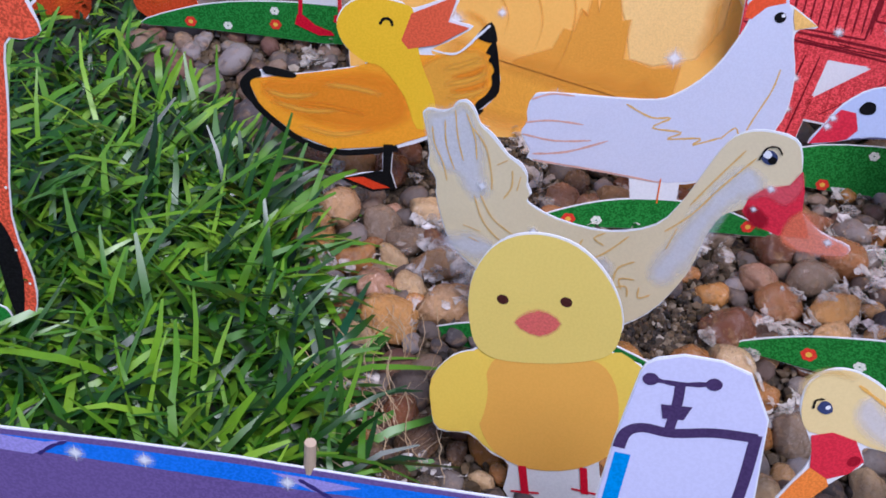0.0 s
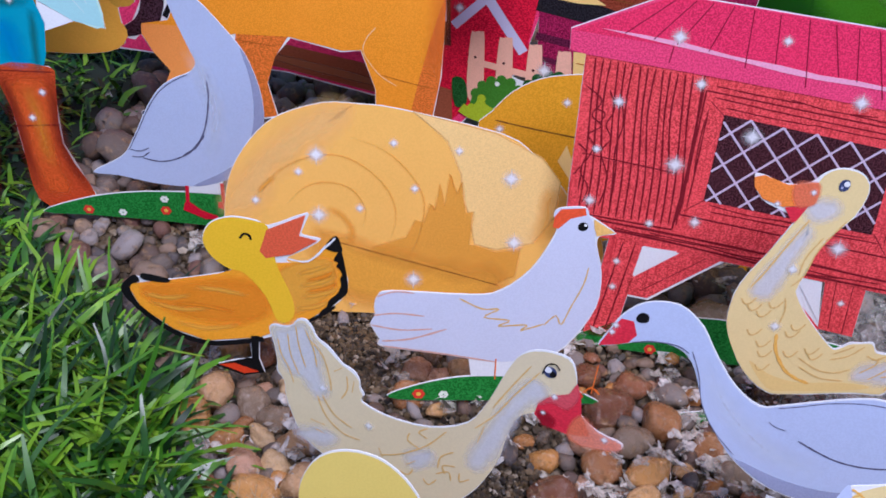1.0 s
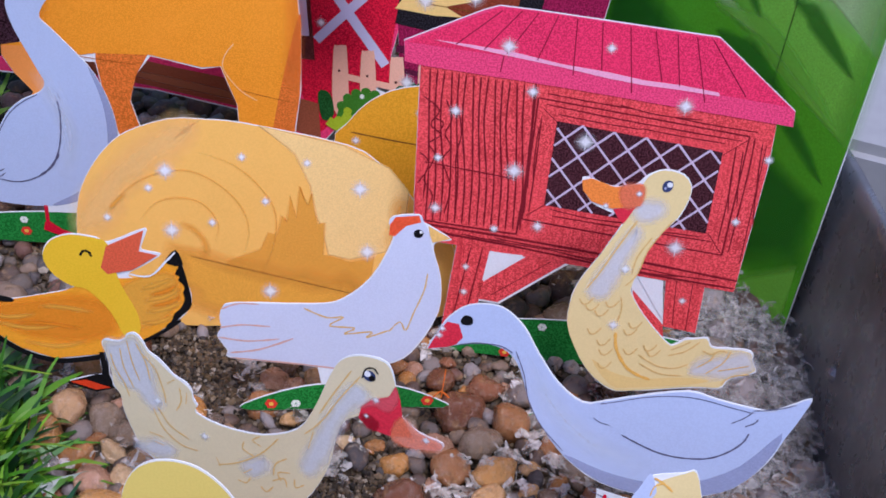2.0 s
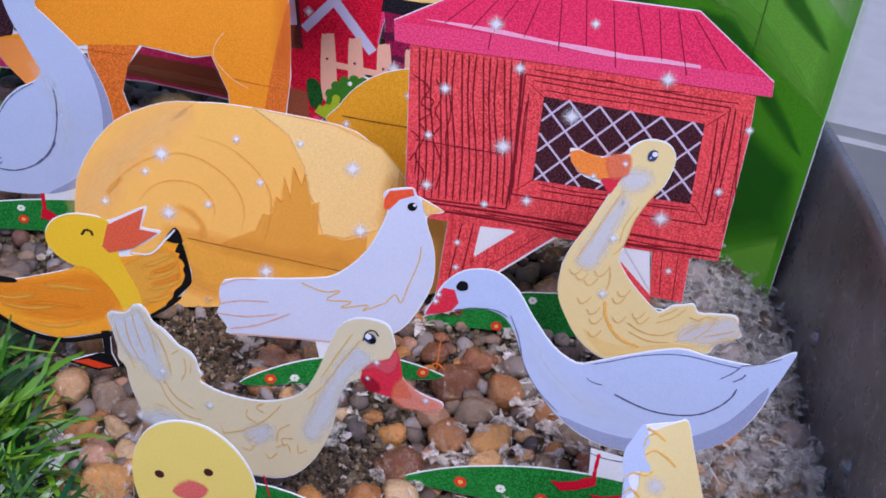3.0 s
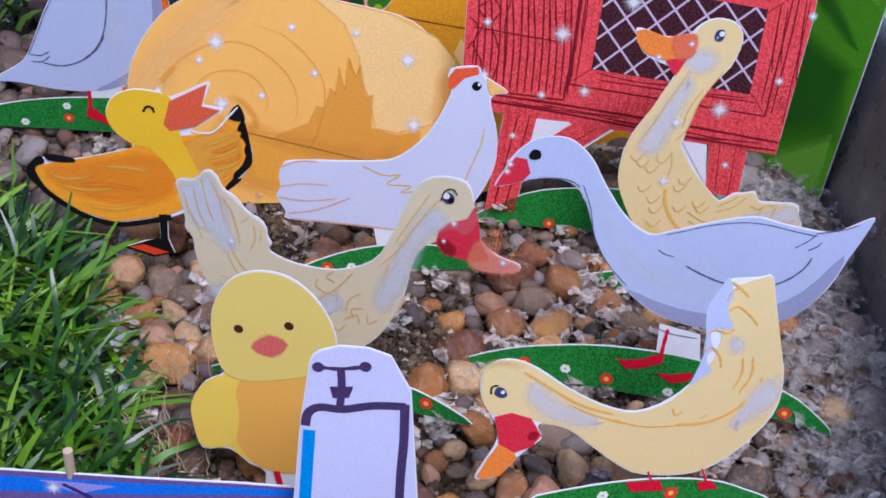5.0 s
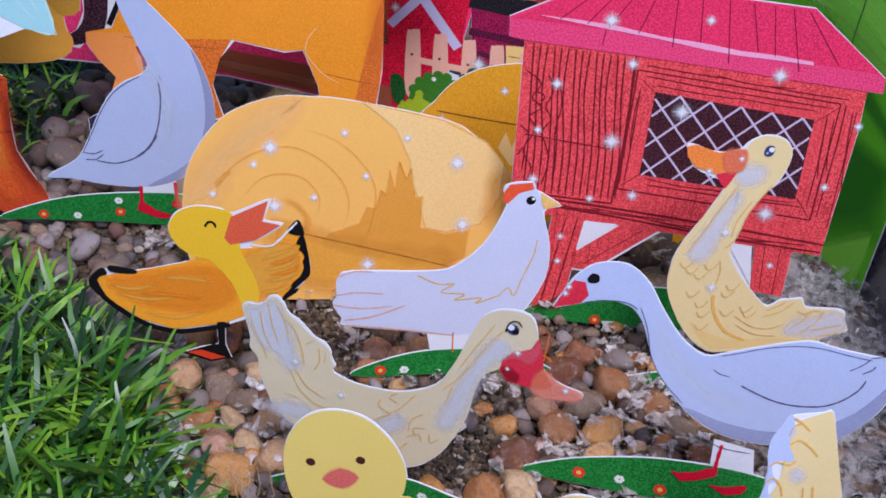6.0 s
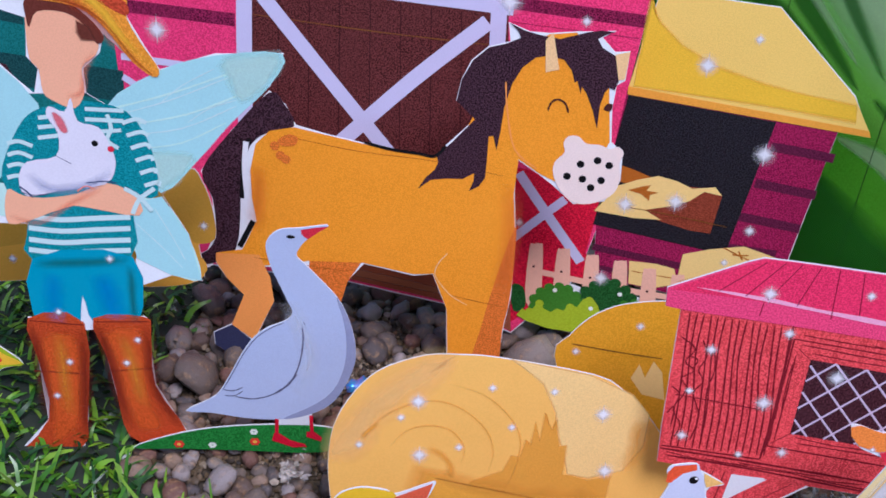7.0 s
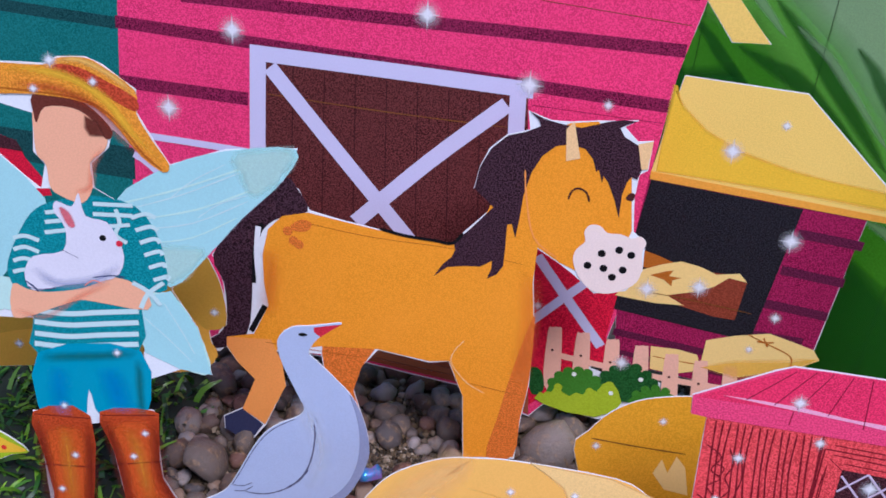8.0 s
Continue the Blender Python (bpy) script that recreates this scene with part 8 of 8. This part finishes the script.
ob.matrix_basis = pose(0.385, 0.53, -0.082, 0, 0, -30)

# ---- a scrap of shiny blue film on the gravel behind the goose ----
def make_scrap():
    m, t, p = nodes_of("blue_film")
    t.links.new(mixed(t, spread(t, noisy(t, 260), 0.4, 0.6), (0.05, 0.30, 0.62), (0.35, 0.22, 0.60)), p.inputs["Base Color"])
    p.inputs["Metallic"].default_value, p.inputs["Roughness"].default_value = 0.5, 0.25
    rows = [(-4.5, 1.2, 0.6), (-2.2, 2.4, 2.2), (0.5, 2.0, 1.1), (2.8, 2.6, 2.6), (4.6, 0.9, 1.2)]
    verts = [(x / 1000, side * w / 1000, (z + 0.8 * side) / 1000) for x, w, z in rows for side in (-1, 1)]
    ob = mesh_object("film_scrap", verts, [(2 * i, 2 * i + 2, 2 * i + 3, 2 * i + 1) for i in range(4)], m, True)
    ob.modifiers.new("thickness", "SOLIDIFY").thickness = 0.0001
    ob.matrix_basis = pose(-0.0045, 0.3297, 0.0015, 20, 10, 25)
    tagged(ob, "crumpled scrap of shiny blue film on the pebbles", "film scrap")


make_scrap()

# ---- gravel: loose pebbles, grit, pale shreds ----
def pebble_mesh(k, fine=2, mat=None):
    rng = np.random.default_rng(40 + k)
    bm = bmesh.new()
    bmesh.ops.create_icosphere(bm, subdivisions=fine, radius=1.0)
    size = Vector((1.0, float(rng.uniform(0.58, 0.92)), float(rng.uniform(0.55, 0.8))))
    cuts = [(Vector(rng.normal(0, 1, 3)).normalized(), float(rng.uniform(0.66, 0.93)), float(rng.uniform(0.35, 0.85))) for _ in range(6)]
    for v in bm.verts:
        for way, far, flat in cuts:
            over = v.co.dot(way) - far
            if over > 0:
                v.co -= way * over * flat
        d = 1 + 0.26 * noise.noise(v.co * 1.3 + Vector((k * 7, 0, 0))) + 0.07 * noise.noise(v.co * 3.4 + Vector((0, k * 5, 0)))
        v.co = Vector((v.co.x * size.x, v.co.y * size.y, v.co.z * size.z)) * d * 1.12
    me = bpy.data.meshes.new("pebble")
    bm.to_mesh(me)
    bm.free()
    me.materials.append(mat or STONE)
    me.polygons.foreach_set("use_smooth", [True] * len(me.polygons))
    return me


def sandy(x, y):
    """Where fine grit shows instead of pebbles."""
    return ((x - 0.021) / 0.021) ** 2 + ((y - 0.246) / 0.02) ** 2 < 1 or ((x - 0.058) / 0.017) ** 2 + ((y - 0.19) / 0.014) ** 2 < 1 or ((x + 0.005) / 0.022) ** 2 + ((y - 0.345) / 0.013) ** 2 < 1


# feet of the cutouts: x from, x to, y at x = 0, slope
FEET = [(0.08, 0.17, 0.211, -0.397), (-0.005, 0.08, 0.189, -0.47), (0.02, 0.095, 0.223, -0.057), (0.06, 0.155, 0.119, 0.06), (0.08, 0.165, 0.272, -0.243), (0.0, 0.05, 0.148, -0.3), (0.10, 0.18, 0.242, -0.21), (-0.075, 0.0, 0.301, -0.07)]


def at_feet(x, y):
    return any(a < x < b and -0.012 < y - (p + q * x) < 0.004 for a, b, p, q in FEET)


def scatter():
    rng = np.random.default_rng(11)
    kinds, close = [pebble_mesh(k) for k in range(18)], [pebble_mesh(k, 3) for k in range(18)]
    placed = [(-0.0025, 0.187, 0.0066), (0.0105, 0.192, 0.0058), (-0.0165, 0.2245, 0.0072), (-0.0215, 0.2135, 0.0075), (0.0085, 0.207, 0.0066), (0.1, 0.1935, 0.0062), (0.0935, 0.2185, 0.0068), (0.108, 0.213, 0.007), (0.078, 0.2235, 0.006), (0.074, 0.186, 0.0062), (-0.058, 0.279, 0.0085), (-0.04, 0.262, 0.009), (-0.062, 0.345, 0.010), (0.062, 0.345, 0.011), (0.025, 0.335, 0.009)]
    bright = {placed[0]: pebble_mesh(3, 3, AMBER), placed[1]: pebble_mesh(7, 3, TAN), placed[2]: pebble_mesh(5, 3, TAN), placed[3]: pebble_mesh(9, 3, AMBER), placed[4]: pebble_mesh(12, 3, TAN), placed[5]: pebble_mesh(2, 3, AMBER)}
    cells = {}
    for x, y, r in placed:
        cells.setdefault((int(x / 0.017), int(y / 0.017)), []).append((x, y, r))
    tries = 0
    while len(placed) < 1500 and tries < 120000:
        tries += 1
        x, y = float(rng.uniform(-0.10, 0.205)), float(rng.uniform(0.10, 0.46))
        r = float(rng.choice([0.0026, 0.0036, 0.0046, 0.0056, 0.0068], p=[0.26, 0.25, 0.24, 0.17, 0.08])) * (1.12 if y < 0.29 else 1.3)
        if x < turf_edge(y) + 0.5 * r or reach(x, y) > 0.93 or (x > 0.172 and rng.random() < 0.55):
            continue
        if at_feet(x, y) and r > 0.0036:
            continue
        if sandy(x, y) and (r > 0.0032 or rng.random() < 0.97):
            continue
        c = (int(x / 0.017), int(y / 0.017))
        if any(math.hypot(x - a, y - b) < 0.70 * (r + q) for i in (-1, 0, 1) for j in (-1, 0, 1) for a, b, q in cells.get((c[0] + i, c[1] + j), ())):
            continue
        cells.setdefault(c, []).append((x, y, r))
        placed.append((x, y, r))
    # the pebbles between the front cutouts are single pieces, the rest is one bed of stones
    near = [p for p in placed if p[1] < 0.262 and -0.03 < p[0] < 0.17][:300]
    rest_v, rest_f, n = [], [], 0
    for x, y, r in placed:
        m = Matrix.Translation((x, y, bed_height(x, y) + float(rng.uniform(0.35, 0.8)) * r)) @ Euler((float(rng.normal(0, 0.45)), float(rng.normal(0, 0.45)), float(rng.uniform(0, 6.28)))).to_matrix().to_4x4() @ Matrix.Diagonal((r, r, r, 1))
        k = int(rng.integers(18))
        me = kinds[k]
        if (x, y, r) in near:
            ob = new("pebble", bright.get((x, y, r), close[k]))
            ob.parent = BED
            ob.matrix_basis = m
        else:
            rest_v += [tuple(m @ v.co) for v in me.vertices]
            rest_f += [tuple(n + q for q in f.vertices) for f in me.polygons]
            n += len(me.vertices)
    tagged(mesh_object("pebbles", rest_v, rest_f, STONES, True), "brown, tan and grey rounded pebbles filling the tub", "pebbles", kind="stuff")
    return placed


PEBBLES = scatter()


def make_grit(count=26000):
    rng = np.random.default_rng(3)
    phi = (1 + 5 ** 0.5) / 2
    ico = np.array([(-1, phi, 0), (1, phi, 0), (-1, -phi, 0), (1, -phi, 0), (0, -1, phi), (0, 1, phi), (0, -1, -phi), (0, 1, -phi), (phi, 0, -1), (phi, 0, 1), (-phi, 0, -1), (-phi, 0, 1)]) / 1.9
    tri = np.array([(0, 11, 5), (0, 5, 1), (0, 1, 7), (0, 7, 10), (0, 10, 11), (1, 5, 9), (5, 11, 4), (11, 10, 2), (10, 7, 6), (7, 1, 8), (3, 9, 4), (3, 4, 2), (3, 2, 6), (3, 6, 8), (3, 8, 9), (4, 9, 5), (2, 4, 11), (6, 2, 10), (8, 6, 7), (9, 8, 1)])
    vs, fs, n = [], [], 0
    while n < count:
        x, y = float(rng.uniform(-0.10, 0.2)), float(rng.uniform(0.11, 0.46))
        fine = sandy(x, y)
        if x < turf_edge(y) or (not fine and rng.random() < 0.15) or reach(x, y) > 0.92:
            continue
        for _ in range(4 if fine else 1):
            r = float(rng.uniform(0.0005, 0.0013 if fine else 0.0018))
            a, b = x + float(rng.normal(0, 0.002)), y + float(rng.normal(0, 0.002))
            pts = ico * rng.uniform(0.6, 1.15, (12, 1)) * r * rng.uniform(0.6, 1.2, 3) + (a, b, bed_height(a, b) + r * 0.5 + (0.0008 if fine else 0.0004))
            vs.append(pts)
            fs.append(tri + 12 * n)
            n += 1
    tagged(mesh_object("grit", np.concatenate(vs).tolist(), np.concatenate(fs).tolist(), GRIT), "fine brown and grey grit between the pebbles", "grit", kind="stuff")


make_grit()


def make_shreds(clumps=300, heaps=330):
    rng = np.random.default_rng(8)
    vs, fs = [], []

    def ribbon(x, y, z, way, length, w, lift, n=6):
        base = len(vs)
        for k in range(n):
            q = k / (n - 1)
            ww = w * (0.35 + math.sin(q * math.pi) * float(rng.uniform(0.5, 1.2)))
            vs.extend([(x - math.sin(way) * ww, y + math.cos(way) * ww, z), (x + math.sin(way) * ww, y - math.cos(way) * ww, z + float(rng.normal(0, 0.4)) * ww)])
            x, y, z = x + math.cos(way) * length / n, y + math.sin(way) * length / n, z + lift * length / n + float(rng.normal(0, 0.0002))
            way += float(rng.normal(0, 0.5))
            lift -= 0.12
        fs.extend([(base + 2 * k, base + 2 * k + 1, base + 2 * k + 3, base + 2 * k + 2) for k in range(n - 1)])

    def inside(x, y):
        return x > turf_edge(y) - 0.002 and reach(x, y) < 0.955

    # ragged clumps of film caught between the pebbles
    made = 0
    while made < clumps:
        x, y = float(rng.uniform(-0.03, 0.2)), float(rng.uniform(0.11, 0.31))
        if not inside(x, y) or rng.random() > 0.45 + 0.9 * noise.noise(Vector((x * 45, y * 45, 9))):
            continue
        big = float(rng.uniform(0.5, 1.25))
        for _ in range(int(rng.integers(6, 15))):
            a = float(rng.uniform(0, 6.28))
            far = float(rng.uniform(0, 0.0035)) * big
            ribbon(x + far * math.cos(a), y + far * math.sin(a), bed_height(x, y) + float(rng.uniform(0.002, 0.0065)), a + float(rng.normal(0, 0.7)), float(rng.uniform(0.002, 0.0075)) * big, float(rng.choice([0.0002, 0.0006, 0.0012, 0.0020], p=[0.2, 0.3, 0.3, 0.2])), float(rng.uniform(0, 0.9)))
        made += 1
    tagged(mesh_object("pale_shreds", vs, fs, FLUFF, True), "pale translucent flaky shreds caught in the gravel", "shreds", kind="stuff")
    vs.clear()
    fs.clear()
    # soft heaps of thinner shreds along the tub wall
    made = 0
    while made < heaps:
        y = float(rng.uniform(0.12, 0.275))
        x = float(rng.uniform(0.142, 0.203))
        if not inside(x, y) or rng.random() > ((x - 0.14) / 0.055) ** 1.5 or noise.noise(Vector((x * 60, y * 60, 2))) < -0.15:
            continue
        tall = float(rng.uniform(0.002, 0.011))
        for _ in range(int(rng.integers(18, 34))):
            a = float(rng.uniform(0, 6.28))
            far = abs(float(rng.normal(0, 0.0045)))
            px, py = x + far * math.cos(a), y + far * math.sin(a)
            if inside(px, py):
                ribbon(px, py, bed_height(px, py) + 0.001 + tall * float(rng.uniform(0.2, 1)) * max(0.1, 1 - far / 0.012), a + float(rng.normal(0, 0.6)), float(rng.uniform(0.004, 0.013)), float(rng.choice([0.00010, 0.00022, 0.0005, 0.0011, 0.0018], p=[0.28, 0.28, 0.22, 0.14, 0.08])), float(rng.uniform(-0.2, 0.7)), 7)
        made += 1
    tagged(mesh_object("wispy_fluff", vs, fs, WISP, True), "greyish white wispy fluff heaped against the tub wall", "fluff", kind="stuff")
    vs, fs = [], []
    for i in range(45):
        x, y = float(rng.normal(0.0, 0.004)), float(rng.uniform(0.135, 0.175))
        way = float(rng.normal(1.57, 0.5))
        base, z = len(vs), 0.0015
        for k in range(8):
            vs += [(x - 0.00009, y, z), (x + 0.00009, y, z + 0.0001)]
            x, y, z = x + math.cos(way) * 0.0022, y + math.sin(way) * 0.0022, max(0, z + float(rng.normal(0, 0.0007)))
            way += float(rng.normal(0, 0.35))
        fs += [(base + 2 * k, base + 2 * k + 1, base + 2 * k + 3, base + 2 * k + 2) for k in range(7)]
    tagged(mesh_object("straw_fibres", vs, fs, FIBRE), "tan frayed fibres along the cut turf edge", "fibres", kind="stuff")


make_shreds()
